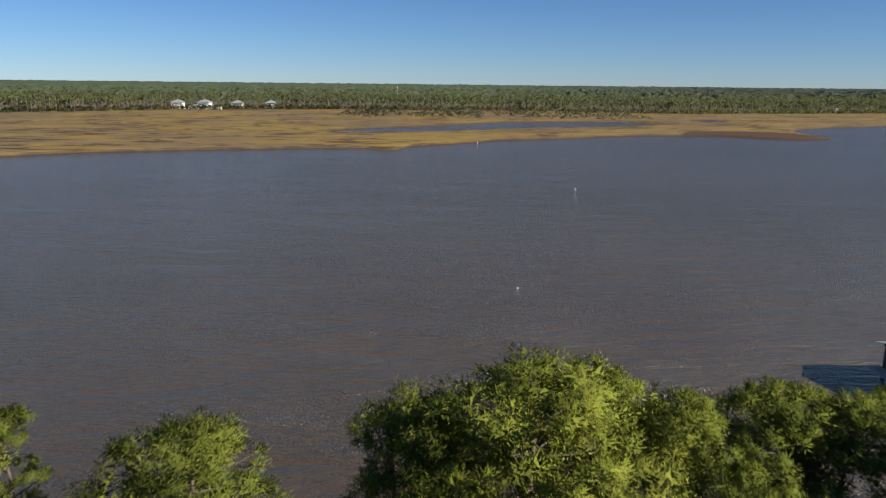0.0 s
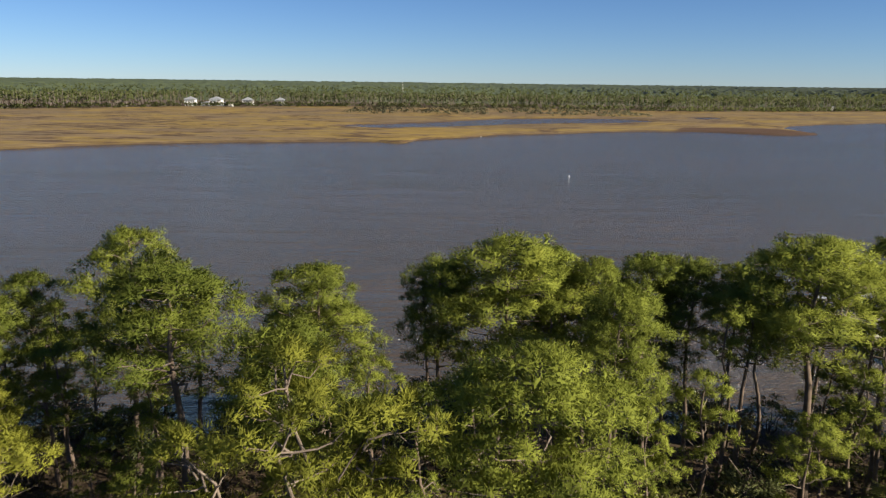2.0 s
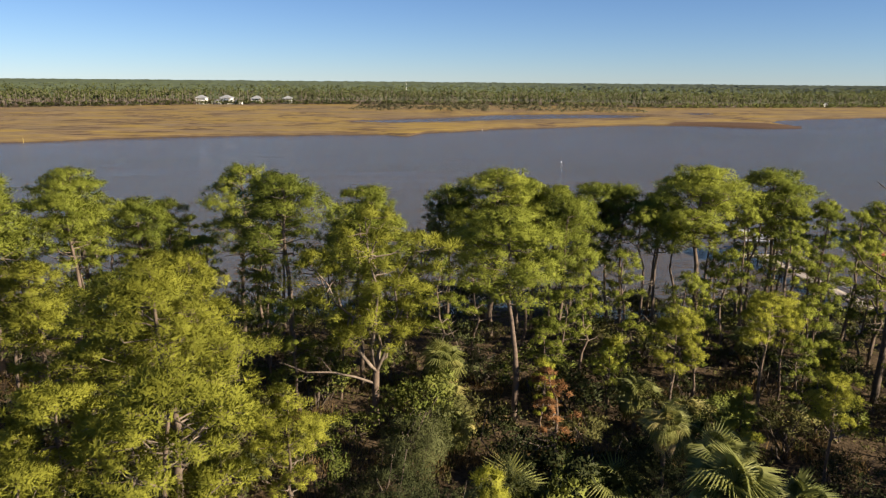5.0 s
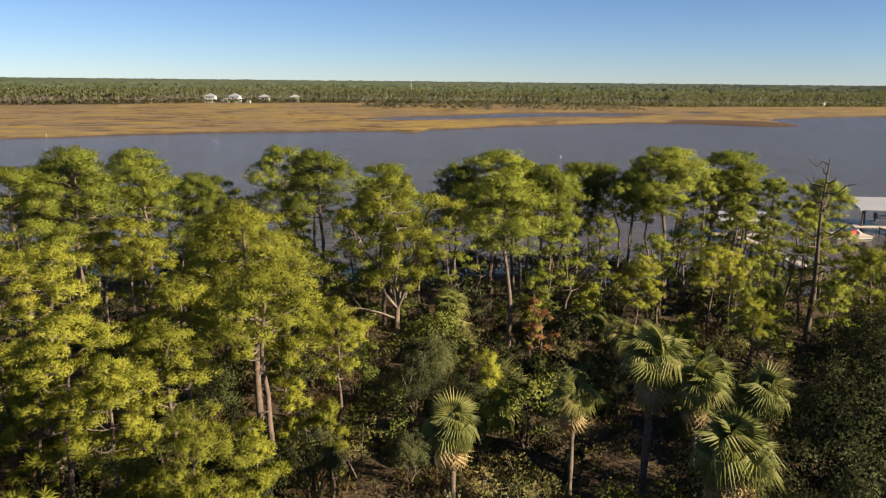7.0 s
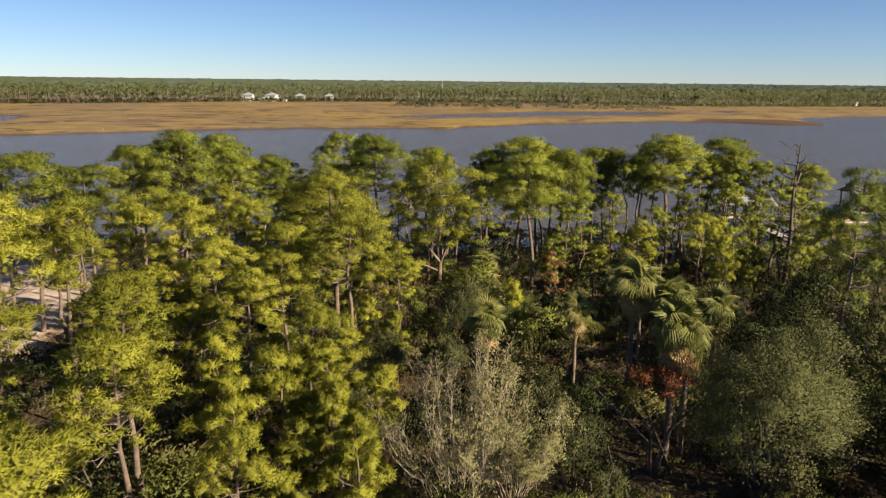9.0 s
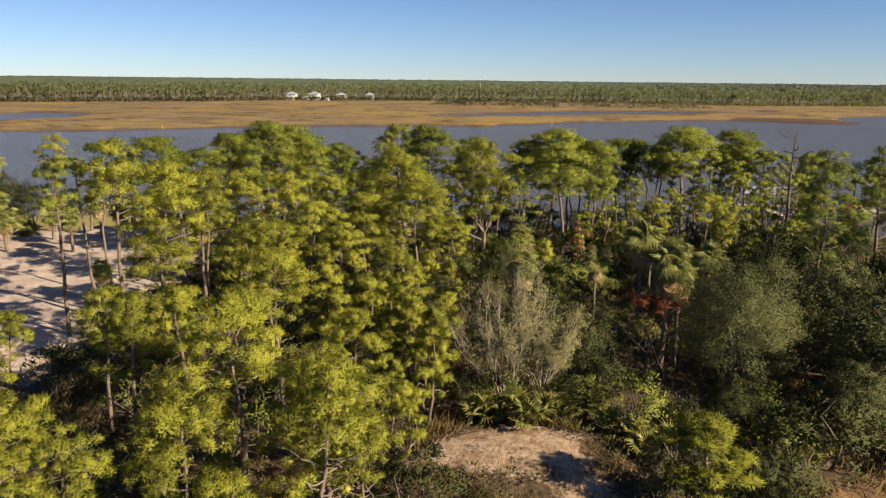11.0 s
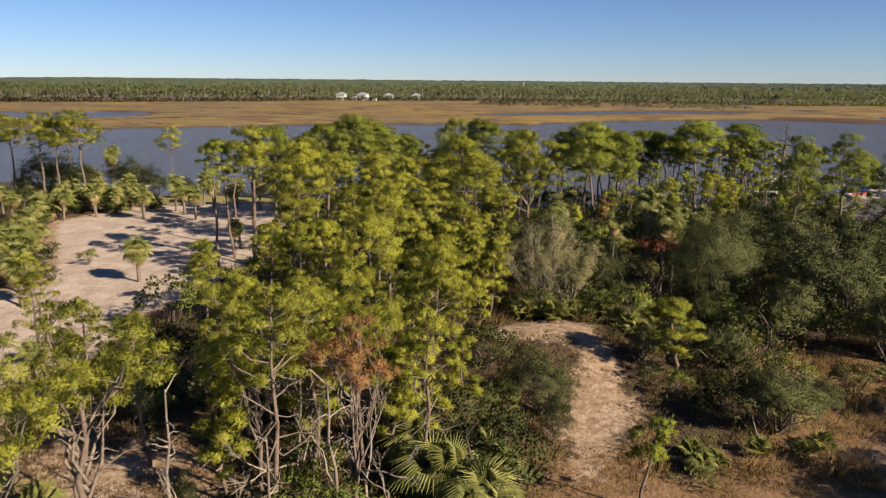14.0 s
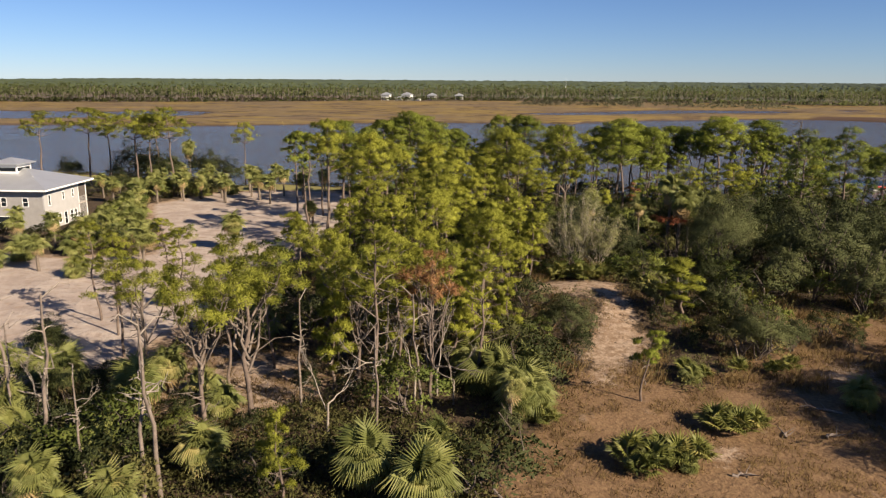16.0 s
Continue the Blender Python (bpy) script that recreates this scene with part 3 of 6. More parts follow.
def pine(h, crown_from, radius, seed, boughs=20, size=1.35, tufts=14, per=66, needle=None, lean=0.25, blade=0.19, thin=0.042, peak=0.35, point=0.5, open_low=0.45, skew=0.75, stubs=4, heart=4, name="pine_tree"):
    """A coastal pine: bare trunk, rising limbs, a crown of rounded boughs of needle tufts; peak is the height
    in the crown where it is widest, point how sharply it closes above (0.5 a dome, 1 a cone)."""
    r = np.random.default_rng(seed)
    trunk, limb, crown = Geo(), Geo(), Geo()
    steps = 9
    zs = np.linspace(0, h * 0.95, steps)
    bend = np.cumsum(r.normal(size=(steps, 2)) * lean * 0.5, axis=0)
    bend -= bend[0]
    path = np.column_stack([bend, zs])
    path[0, 2] = -0.5
    r0 = 0.0105 * h + 0.03
    rad = r0 * (1 - 0.86 * (zs / h) ** 1.1)
    tube(trunk, path, rad, 8)

    def axis(z):
        return np.array([np.interp(z, zs, path[:, 0]), np.interp(z, zs, path[:, 1]), z])

    low = h * crown_from
    tall = h - low - size * 0.62
    core = axis(low + tall * 0.45)
    centres, sizes, facing = [], [], []
    for i in range(boughs):
        u = ((i + 0.3 + 0.6 * r.random()) / boughs) ** skew
        wide = max(0.0, 1 - (u - peak) / (1 - peak)) if u > peak else 1.0
        reach = radius - size * 0.6
        reach *= (1 - (1 - wide) ** 2) ** point if u > peak else open_low + (1 - open_low) * u / peak
        reach *= r.uniform(0.5, 1.05) if u < 0.85 else r.uniform(0.3, 1.0)
        az = i * 2.4 + r.normal() * 0.45
        c = axis(low + tall * u) + np.array([math.cos(az) * reach, math.sin(az) * reach, r.normal() * 0.25])
        bs = size * r.uniform(0.6, 1.12) * (0.78 + 0.22 * min(1, u / 0.4))
        root = axis(max(low * 0.9, min(c[2] - reach * r.uniform(0.25, 0.6), h * 0.9)))
        w = max(0.025, r0 * 0.36 * (1 - 0.6 * u))
        tube(limb, wander(root, c, 5, r, sag=-0.08 * reach, jitter=0.18), np.linspace(w, 0.02, 5), 4, cap=False)
        n = max(4, int(1.2 * tufts * (bs / size) ** 2))
        p, d = bough(c, bs, n, r)
        for q in p[::3]:
            tube(limb, [c - (c - root) * 0.12, (c + q) / 2, q], [w * 0.4, w * 0.25, 0.012], 3, cap=False)
        centres.append(p)
        facing.append(d)
        sizes.append(bs * r.uniform(0.22, 0.36, n))
    for _ in range(stubs):      # dead stubs below the crown
        b = axis(h * r.uniform(0.3, crown_from + 0.12))
        az = r.uniform(0, 6.28)
        tube(limb, wander(b, b + np.array([math.cos(az), math.sin(az), r.uniform(-0.2, 0.6)]) * r.uniform(0.6, 1.4 + 0.1 * stubs), 4, r, jitter=0.3), [0.05, 0.04, 0.03, 0.012], 4, cap=False)
    puffs(crown, np.concatenate(centres), np.concatenate(sizes), np.concatenate(facing), per, blade, thin, core, r, heart=heart)
    t = thing(name, "", "tree")
    wood(t, trunk, limb, pine_bark, limb_bark)
    part("crown", crown.mesh("pine_crown", needle or needles, soft=True), t)
    return t


def fork_pine(seed=91):
    """The broad old pine whose pale trunk forks low into four limbs, with one long bare limb."""
    r = np.random.default_rng(seed)
    trunk, limb, crown = Geo(), Geo(), Geo()
    tube(trunk, [(0, 0, -0.5), (0.05, 0, 1.5), (0.05, 0.05, 3.2), (0.1, 0, 4.6)], [0.3, 0.25, 0.23, 0.21], 9)
    centres, sizes, facing = [], [], []
    for az, out, top, w in ((0.3, 3.5, 12.8, 0.15), (2.0, 1.6, 15.2, 0.17), (3.3, 3.8, 12.2, 0.14), (4.9, 2.4, 14.4, 0.15), (5.9, 2.9, 13.6, 0.13)):
        tip = np.array([math.cos(az) * out, math.sin(az) * out, top])
        p = wander((0.1, 0, 4.3), tip, 7, r, jitter=0.12)
        tube(limb, p, np.linspace(w, 0.04, 7), 6)
        for i in range(19):
            f = 1.0 if i < 2 else r.uniform(0.24, 1.0)
            q = np.array((0.1, 0, 4.3)) + (tip - np.array((0.1, 0, 4.3))) * f
            a2 = az + r.normal() * 1.3
            reach = 0.3 if i < 2 else r.uniform(0.7, 2.1)
            e = q + np.array([math.cos(a2) * reach, math.sin(a2) * reach, r.uniform(0.1, 0.9)])
            tube(limb, wander(q, e, 4, r, jitter=0.2), [0.055, 0.04, 0.03, 0.015], 4, cap=False)
            p, d = bough(e, r.uniform(0.75, 1.15), 4, r)
            centres.append(p)
            facing.append(d)
            sizes.append(r.uniform(0.4, 0.58, 4))
    tube(limb, [(0, 0, 3.4), (-1.2, -0.5, 4.1), (-2.6, -0.9, 4.6), (-4.2, -1.2, 4.7), (-5.6, -1.1, 5.3)], [0.11, 0.09, 0.075, 0.05, 0.02], 6)
    tube(limb, [(-2.6, -0.9, 4.6), (-3.4, -0.2, 5.3), (-4.2, 0.1, 5.5)], [0.05, 0.035, 0.015], 4)
    for z, az, ln in ((7.0, 2.9, 2.4), (7.6, 0.2, 1.7), (6.4, 3.6, 1.8), (8.2, 1.2, 1.6)):
        b = np.array([0.1, 0, z])
        tube(limb, wander(b, b + np.array([math.cos(az) * ln, math.sin(az) * ln, 0.5]), 4, r, jitter=0.3), [0.06, 0.05, 0.03, 0.012], 4)
    puffs(crown, np.concatenate(centres), np.concatenate(sizes), np.concatenate(facing), 70, 0.27, 0.052, (0, 0, 9.5), r)
    t = thing("pine_tree", "broad old pine with pale low-forked trunk and long bare limb", "tree")
    wood(t, trunk, limb, pink_bark, limb_bark)
    part("crown", crown.mesh("pine_crown", needles, soft=True), t)
    return t


def open_pine(h, seed, limbs=8, fork_at=0.3, out=3.4, needle=None, tufts=6, name="pine_tree"):
    """A pine that parts into many bare grey limbs, with an umbrella of loose needle pads at their ends."""
    r = np.random.default_rng(seed)
    trunk, limb, crown = Geo(), Geo(), Geo()
    tube(trunk, wander((0, 0, -0.5), (0.15, 0.1, h * 0.62), 6, r, jitter=0.04), np.linspace(0.22, 0.1, 6), 8)
    centres, sizes, facing = [], [], []
    for i in range(limbs):
        az = i * 2.4 + r.normal() * 0.3
        f = fork_at + (0.6 - fork_at) * i / limbs
        root = np.array([0.15 * f / 0.62, 0.1 * f / 0.62, h * f])
        reach = out * r.uniform(0.55, 1.05)
        tip = np.array([math.cos(az) * reach, math.sin(az) * reach, h * (0.96 - 0.16 * (reach / out) ** 2) - r.uniform(0, 1.0)])
        p = wander(root, tip, 6, r, sag=0.1 * reach, jitter=0.08)
        tube(limb, p, np.linspace(0.1, 0.03, 6), 5)
        for k in range(7):
            q = root + (tip - root) * (0.35 + 0.62 * k / 6)
            e = q + np.array([r.normal(), r.normal(), abs(r.normal()) * 0.8 + 0.3]) * r.uniform(0.5, 0.95)
            tube(limb, wander(q, e, 4, r, jitter=0.2), [0.04, 0.03, 0.022, 0.012], 4, cap=False)
            if k < 2 and needle is not red_needles or k < 4 and needle is red_needles:
                continue
            b, d = bough(e, r.uniform(0.55, 0.9), tufts, r)
            centres.append(b)
            facing.append(d)
            sizes.append(r.uniform(0.3, 0.46, tufts))
    for k in range(9):
        b = np.array([0.05, 0.03, h * r.uniform(0.2, 0.55)])
        az = r.uniform(0, 6.28)
        tube(limb, wander(b, b + np.array([math.cos(az), math.sin(az), r.uniform(-0.1, 0.7)]) * r.uniform(0.9, 2.6), 4, r, jitter=0.25), [0.05, 0.04, 0.03, 0.012], 4, cap=False)
    puffs(crown, np.concatenate(centres), np.concatenate(sizes), np.concatenate(facing), 54, 0.2, 0.042, (0, 0, h * 0.7), r, heart=2)
    t = thing(name, "", "tree")
    wood(t, trunk, limb, pine_bark, limb_bark)
    part("crown", crown.mesh("pine_crown", needle or needles, soft=True), t)
    return t


def bushy(name, h, radius, seed, leafmat, bark=dark_bark, n_clump=60, per=46, leaf_len=0.3, leaf_w=0.2, bare=0, core_z=0.42, tall=0.54, even=0.62):
    """A rounded evergreen: several stems, a crown of many small leaf clumps with gaps."""
    r = np.random.default_rng(seed)
    stems, crown = Geo(), Geo()
    centres, sizes = [], []
    core = np.array([0, 0, h * core_z])
    for i in range(n_clump):
        d = unit(r.normal(size=3))
        if d[2] < -0.25:
            d[2] = -d[2] * 0.6
        s = r.uniform(even, 1.0) * (1 + 0.16 * (1.2 - even) / 0.6 * math.sin(3 * math.atan2(d[1], d[0]) + seed) + 0.1 * r.normal())
        centres.append(core + d * np.array([radius, radius, h * tall]) * s)
        sizes.append(radius * r.uniform(0.2, 0.36))
    for i in range(5 + bare):
        tip = centres[int(r.integers(len(centres)))] if i < 5 else core + unit(r.normal(size=3) + np.array([0, 0, 1.6])) * np.array([radius * 0.9, radius * 0.9, h * 0.62])
        b = r.normal(size=3) * 0.2
        b[2] = -0.3
        w = 0.03 + 0.012 * h
        tube(stems, wander(b, tip, 5, r, sag=0.1 * h, jitter=0.25), np.linspace(w, 0.015, 5), 5)
    clumps(crown, centres, sizes, per, leaf_len, leaf_w, core, r, flat=0.85)
    t = thing(name, "", "shrub")
    part("stem", stems.mesh("stem", bark, smooth=True), t)
    part("crown", crown.mesh("crown", leafmat, soft=True), t)
    return t


def frond_mesh(name, seed, mat, droop, length=1.0, blades_n=17, stalk=0.75):
    """A fan leaf on its stalk: folded segments that part and droop at their tips; grows along +x."""
    r = np.random.default_rng(seed)
    g = Geo()
    tube(g, [(0, 0, 0), (stalk * 0.5, 0, 0.04), (stalk, 0, 0)], [0.03, 0.022, 0.015], 4)
    o = np.array([stalk - 0.05, 0, 0])
    verts, faces = [o], []
    ring = 2 * blades_n + 1
    half = radians(118)
    for k in range(ring):
        a = (k / (ring - 1) * 2 - 1) * half
        ln = length * (1.0 - 0.25 * abs(a) / half) * 0.46
        verts.append(o + np.array([math.cos(a) * ln, math.sin(a) * ln, 0.1 - droop * 0.12 + (0.05 if k % 2 else 0)]))
    for i in range(blades_n):
        a = ((2 * i + 1) / (ring - 1) * 2 - 1) * half + r.normal() * 0.03
        ln = length * (1.0 - 0.25 * abs(a) / half) * r.uniform(0.88, 1.1)
        verts.append(o + np.array([math.cos(a) * ln * (0.97 - 0.25 * droop), math.sin(a) * ln * (0.97 - 0.25 * droop), -droop * ln * (0.5 + 0.25 * r.random())]))
        p, q, e, tip = 1 + 2 * i, 2 + 2 * i, 3 + 2 * i, 1 + ring + i
        faces += [(0, p, q), (0, q, e), (p, tip, q), (q, tip, e)]
    g.add(verts, faces)
    return g.mesh(name, mat)


FRONDS = [frond_mesh("frond", 40 + i, frond_green, d, 0.95, 26, 0.45) for i, d in enumerate((0.3, 0.55, 0.9))]
DEAD_FRONDS = [frond_mesh("dead_frond", 50 + i, frond_dead, d, 0.95, 16, 0.4) for i, d in enumerate((0.7, 1.0))]


SAW_FRONDS = [frond_mesh("saw_frond", 60 + i, palmetto_green, d, 0.8, 15) for i, d in enumerate((0.1, 0.2, 0.35))]


def cabbage_palm(trunk_h, seed, fronds=34, dead=9, size=1.5, name="cabbage_palm"):
    r = np.random.default_rng(seed)
    t = thing(name, "", "palm tree")
    if trunk_h > 0.3:
        g = Geo()
        n = max(4, int(trunk_h * 2))
        bend = np.linspace(0, 1, n)[:, None] ** 2 * r.normal(size=(1, 2)) * 0.25
        zs = np.linspace(-0.4, trunk_h, n)
        rad = 0.17 + 0.02 * np.sin(zs * 9) + 0.05 * np.exp(-np.maximum(zs, 0) * 2) + np.where(zs > trunk_h - 0.9, 0.06, 0)
        tube(g, np.column_stack([bend, zs]), rad, 8)
        top = np.array([bend[-1, 0], bend[-1, 1], trunk_h])
        part("trunk", g.mesh("palm_trunk", palm_bark, smooth=True), t)
    else:
        top = np.array([0, 0, 0.1])
    for i in range(fronds + dead):
        is_dead = i >= fronds
        az = i * 137.5 + r.normal() * 12
        tilt = -84 + 140 * (i / fronds) ** 0.85 + r.normal() * 7 if not is_dead else r.uniform(38, 74)
        if trunk_h <= 0.3:
            tilt = -78 + 62 * i / (fronds + dead) + r.normal() * 6
        s = size * r.uniform(0.75, 1.2)
        ob = part("dead_frond" if is_dead else "frond", (DEAD_FRONDS if is_dead else FRONDS if trunk_h > 0.3 else SAW_FRONDS)[int(r.integers(2 if is_dead else 3))], t, "dry brown hanging frond" if is_dead else "")
        hung = top - np.array([0, 0, r.uniform(0, 1.1 if trunk_h > 6 else 0.6)]) if is_dead else top
        ob.matrix_local = Matrix.Translation(hung.tolist()) @ pose(0, 0, 0, 0, 0, az) @ pose(0, 0, 0, r.normal() * 14, tilt, 0) @ Matrix.Scale(s, 4)
    return t


def bare_tree(h, seed, mat, levels=4, spread_deg=26, twigs=3, leafy=None, name="bare_tree"):
    """A leafless, much-branched tree or snag; thin twigs with few leaves if leafy."""
    r = np.random.default_rng(seed)
    g, lf = Geo(), Geo()
    ends = []

    def grow(p, d, ln, w, lev):
        q = p + d * ln
        tube(g, wander(p, q, 4, r, jitter=0.07), np.linspace(w, w * 0.62, 4), 6 if lev == 0 else 4, cap=lev == levels)
        if lev == levels:
            ends.append(q)
            return
        for k in range(twigs + (lev > 1)):
            a = unit(d + r.normal(size=3) * math.tan(radians(spread_deg)) + np.array([0, 0, 0.15]))
            grow(p + (q - p) * r.uniform(0.55, 1.0) if k else q, a, ln * r.uniform(0.6, 0.85), w * 0.55, lev + 1)

    grow(np.array([0, 0, -0.3]), np.array([0.03, 0.02, 1.0]), h * 0.3, 0.015 * h + 0.02, 0)
    t = thing(name, "", "tree")
    part("trunk", g.mesh("bare_trunk", mat, smooth=True), t)
    if leafy:
        clumps(lf, ends, np.full(len(ends), 0.35), 8, 0.22, 0.12, (0, 0, h * 0.4), r, diamond=True)
        part("crown", lf.mesh("thin_crown", leafy, soft=True), t)
    return t


def twig_fan(h, seed, mat, leafy, leaves):
    """A half-bare thicket tree: many pale stems fanning upward into fine twigs, few leaves."""
    r = np.random.default_rng(seed)
    g, lf = Geo(), Geo()
    ends = []
    for i in range(19):
        az = i * 2.4
        out = math.sqrt(r.uniform(0.02, 1)) * h * 0.42
        tip = np.array([math.cos(az) * out, math.sin(az) * out, h * (1 - 0.45 * (out / (h * 0.42)) ** 2) * r.uniform(0.82, 1.0)])
        base = np.array([math.cos(az) * 0.15, math.sin(az) * 0.15, -0.3])
        p = wander(base, tip, 7, r, sag=0.0, jitter=0.12)
        tube(g, p, np.linspace(0.035, 0.008, 7), 4)
        for k in range(9):
            f = r.uniform(0.3, 0.95)
            q = base + (tip - base) * f
            d = unit(tip - base + r.normal(size=3) * 0.5 * h * 0.4 + np.array([0, 0, h * 0.2]))
            e = q + d * r.uniform(0.12, 0.26) * h
            tube(g, wander(q, e, 4, r, jitter=0.1), [0.018, 0.014, 0.011, 0.007], 3, cap=False)
            ends.append(e)
            for m in range(3):
                q2 = q + (e - q) * r.uniform(0.3, 0.95)
                e2 = q2 + unit(d + r.normal(size=3) * 0.45) * r.uniform(0.05, 0.11) * h
                tube(g, [q2, e2], [0.01, 0.005], 3, cap=False)
                ends.append(e2)
    t = thing("half_bare_tree", "", "tree")
    part("trunk", g.mesh("twig_trunk", mat, smooth=True), t)
    clumps(lf, ends, np.full(len(ends), 0.42), leaves, 0.15, 0.065, (0, 0, h * 0.35), r, diamond=True)
    part("crown", lf.mesh("thin_crown", leafy, soft=True), t)
    return t


def snag(h=17.5, seed=5):
    """A dead standing pine: dark tapering trunk with a ladder of broken upswept limbs."""
    r = np.random.default_rng(seed)
    g, lg = Geo(), Geo()
    zs = np.linspace(-0.5, h, 10)
    path = np.column_stack([0.1 * np.sin(zs * 0.4), 0.08 * np.cos(zs * 0.5), zs])
    tube(g, path, 0.3 * (1 - 0.9 * np.clip(zs / h, 0, 1)) + 0.02, 8)
    for i in range(19):
        z = 5.0 + (h - 5.4) * (i + r.random()) / 19
        az = i * 2.6 + r.normal() * 0.4
        ln = (0.8 + 3.0 * (1 - abs(z / h - 0.68) * 1.7)) * r.uniform(0.6, 1.0) if z > 7.5 else r.uniform(0.8, 1.7)
        b = np.array([0, 0, z])
        tip = b + np.array([math.cos(az) * ln, math.sin(az) * ln, ln * r.uniform(0.25, 0.8)])
        tube(lg, wander(b, tip, 5, r, sag=-0.15 * ln, jitter=0.22), np.linspace(0.1, 0.03, 5), 5)
        if ln > 1.2:
            m = b + (tip - b) * 0.6
            tube(lg, wander(m, m + np.array([r.normal() * 0.5, r.normal() * 0.5, 0.7]), 3, r), [0.035, 0.025, 0.012], 4)
    t = thing("dead_pine_snag", "tall dead pine snag, dark trunk with broken bare limbs", "dead tree")
    wood(t, g, lg, dark_bark, dark_bark)
    return t


def dead_pole(h=9.0, seed=15):
    """A slim dead trunk with a few stubs and broken twigs."""
    r = np.random.default_rng(seed)
    g, lg = Geo(), Geo()
    tube(g, wander((0, 0, -0.5), (0.5, 0.2, h), 7, r, jitter=0.03), np.linspace(0.13, 0.05, 7), 7)
    for i in range(9):
        z = h * r.uniform(0.45, 0.98)
        b = np.array([0.5 * z / h, 0.2 * z / h, z])
        az, ln = i * 2.4, r.uniform(0.4, 1.5)
        tube(lg, wander(b, b + np.array([math.cos(az), math.sin(az), r.uniform(0.1, 0.9)]) * ln, 4, r, jitter=0.3), [0.045, 0.035, 0.025, 0.01], 4)
    t = thing("dead_pine_pole", "", "dead tree")
    wood(t, g, lg, limb_bark, grey_bark)
    return t


class Kind:
    """A prototype that is set first at one spot and copied to the others."""

    def __init__(self, ob, height):
        self.ob, self.height, self.used = ob, height, False

    def plant(self, x, y, top, turn, wide=1.0, label="", group="", z=None, tilt=(0, 0)):
        z = height_at(x, y) if z is None else z
        s = (top - z) / self.height
        m = pose(x, y, z, tilt[0], tilt[1], turn) @ Matrix.Diagonal((s * wide, s * wide, s, 1))
        if not self.used:
            self.used, ob = True, self.ob
            ob.matrix_basis = m
        else:
            src_scale = self.ob.scale.copy()
            self.ob.scale = (1, 1, 1)
            ob = copy_thing(self.ob, m)
            self.ob.scale = src_scale
        return tagged(ob, label, "", group)


# ---- the near wood: pines ----
TALL = "tall coastal pine with bare trunk and rounded bright green crown"
YOUNG = "young bushy pine with yellow-green needles"
DARKP = "tall pine with a dark green rounded crown above the oaks"
tall_kinds = [Kind(pine(16.5, cf, rr, 100 + i, n, 1.72, 17, 72, green_needles, blade=0.17, thin=0.04), 16.5)
              for i, (cf, rr, n) in enumerate(((0.44, 4.1, 34), (0.56, 3.8, 29), (0.42, 4.4, 37), (0.58, 3.8, 29), (0.46, 4.0, 33), (0.4, 4.1, 36)))]
full_kinds = [Kind(pine(14.0, cf, rr, 200 + i, n, 1.25, 12, peak=0.3, point=0.6, thin=0.045), 14.0)
              for i, (cf, rr, n) in enumerate(((0.5, 3.2, 25), (0.56, 3.0, 21), (0.46, 3.3, 27), (0.58, 2.9, 20)))]
slim_kinds = [Kind(pine(15.5, cf, rr, 300 + i, n, 1.0, 11, lean=0.35, needle=green_needles), 15.5)
              for i, (cf, rr, n) in enumerate(((0.6, 2.2, 13), (0.68, 2.3, 11), (0.56, 2.1, 14)))]
mid_kinds = [Kind(pine(11.0, cf, rr, 330 + i, n, 1.05, 10, 60, green_needles, lean=0.35, skew=0.9), 11.0)
             for i, (cf, rr, n) in enumerate(((0.4, 2.3, 14), (0.46, 2.5, 15), (0.36, 2.2, 15)))]
sparse_kinds = [Kind(pine(14.5, cf, rr, 350 + i, n, 1.0, 10, lean=0.4, peak=0.4, stubs=16, heart=2), 14.5)
                for i, (cf, rr, n) in enumerate(((0.54, 2.9, 21), (0.48, 3.1, 23), (0.58, 2.7, 19)))]
young_kinds = [Kind(pine(7.0, 0.2, 1.5, 400 + i, 16, 0.66, 10, blade=0.22, thin=0.04, peak=0.2, point=0.8, stubs=2), 7.0) for i in range(2)]
thin_young = Kind(pine(7.0, 0.5, 1.45, 420, 11, 0.58, 8, needle=green_needles, blade=0.22, thin=0.04, stubs=2, heart=2), 7.0)
flat_kinds = [Kind(pine(17.0, 0.66, 4.8, 500 + i, 24, 1.45, 12, lean=0.28), 17.0) for i in range(2)]

# x, y, height of the top, spread
SHORE_PINES = [
    (-22.4, 23.5, 17.6, 0.85), (-15.1, 13.6, 18.4, 1.05), (-9.5, 21.8, 16.4, 0.9), (4.6, 26.4, 16.4, 0.8), (-2.4, 26.0, 16.0, 0.75), (7.4, 25.4, 16.2, 0.8), (14.8, 25.8, 16.2, 0.75), (-9.0, 11.5, 16.3, 0.85), (1.9, 24.6, 17.7, 1.1), (2.9, 5.2, 17.0, 1.05),
    (7.6, 17.5, 16.2, 0.8), (11.9, 25.5, 16.4, 0.9), (17.0, 22.6, 16.2, 0.75), (20.8, 20.8, 18.3, 1.15), (28.4, 25.0, 17.8, 1.1),
    (-37.6, 22.8, 17.4, 0.95), (-30.5, 27.0, 14.0, 0.7), (-39.8, 4.0, 17.8, 1.0), (-37.3, 6.8, 18.8, 0.95), (-32.6, 12.0, 16.8, 0.95), (-46.8, 2.2, 15.4, 0.85),
    (-31.0, 20.0, 15.0, 0.8),
    (-39.4, 12.0, 17.8, 0.9), (-43.6, -10.0, 18.4, 0.85), (40.0, 26.0, 14.5, 0.9), (43.0, 12.0, 14.0, 0.9), (-50.5, 26.0, 15.0, 0.8)]
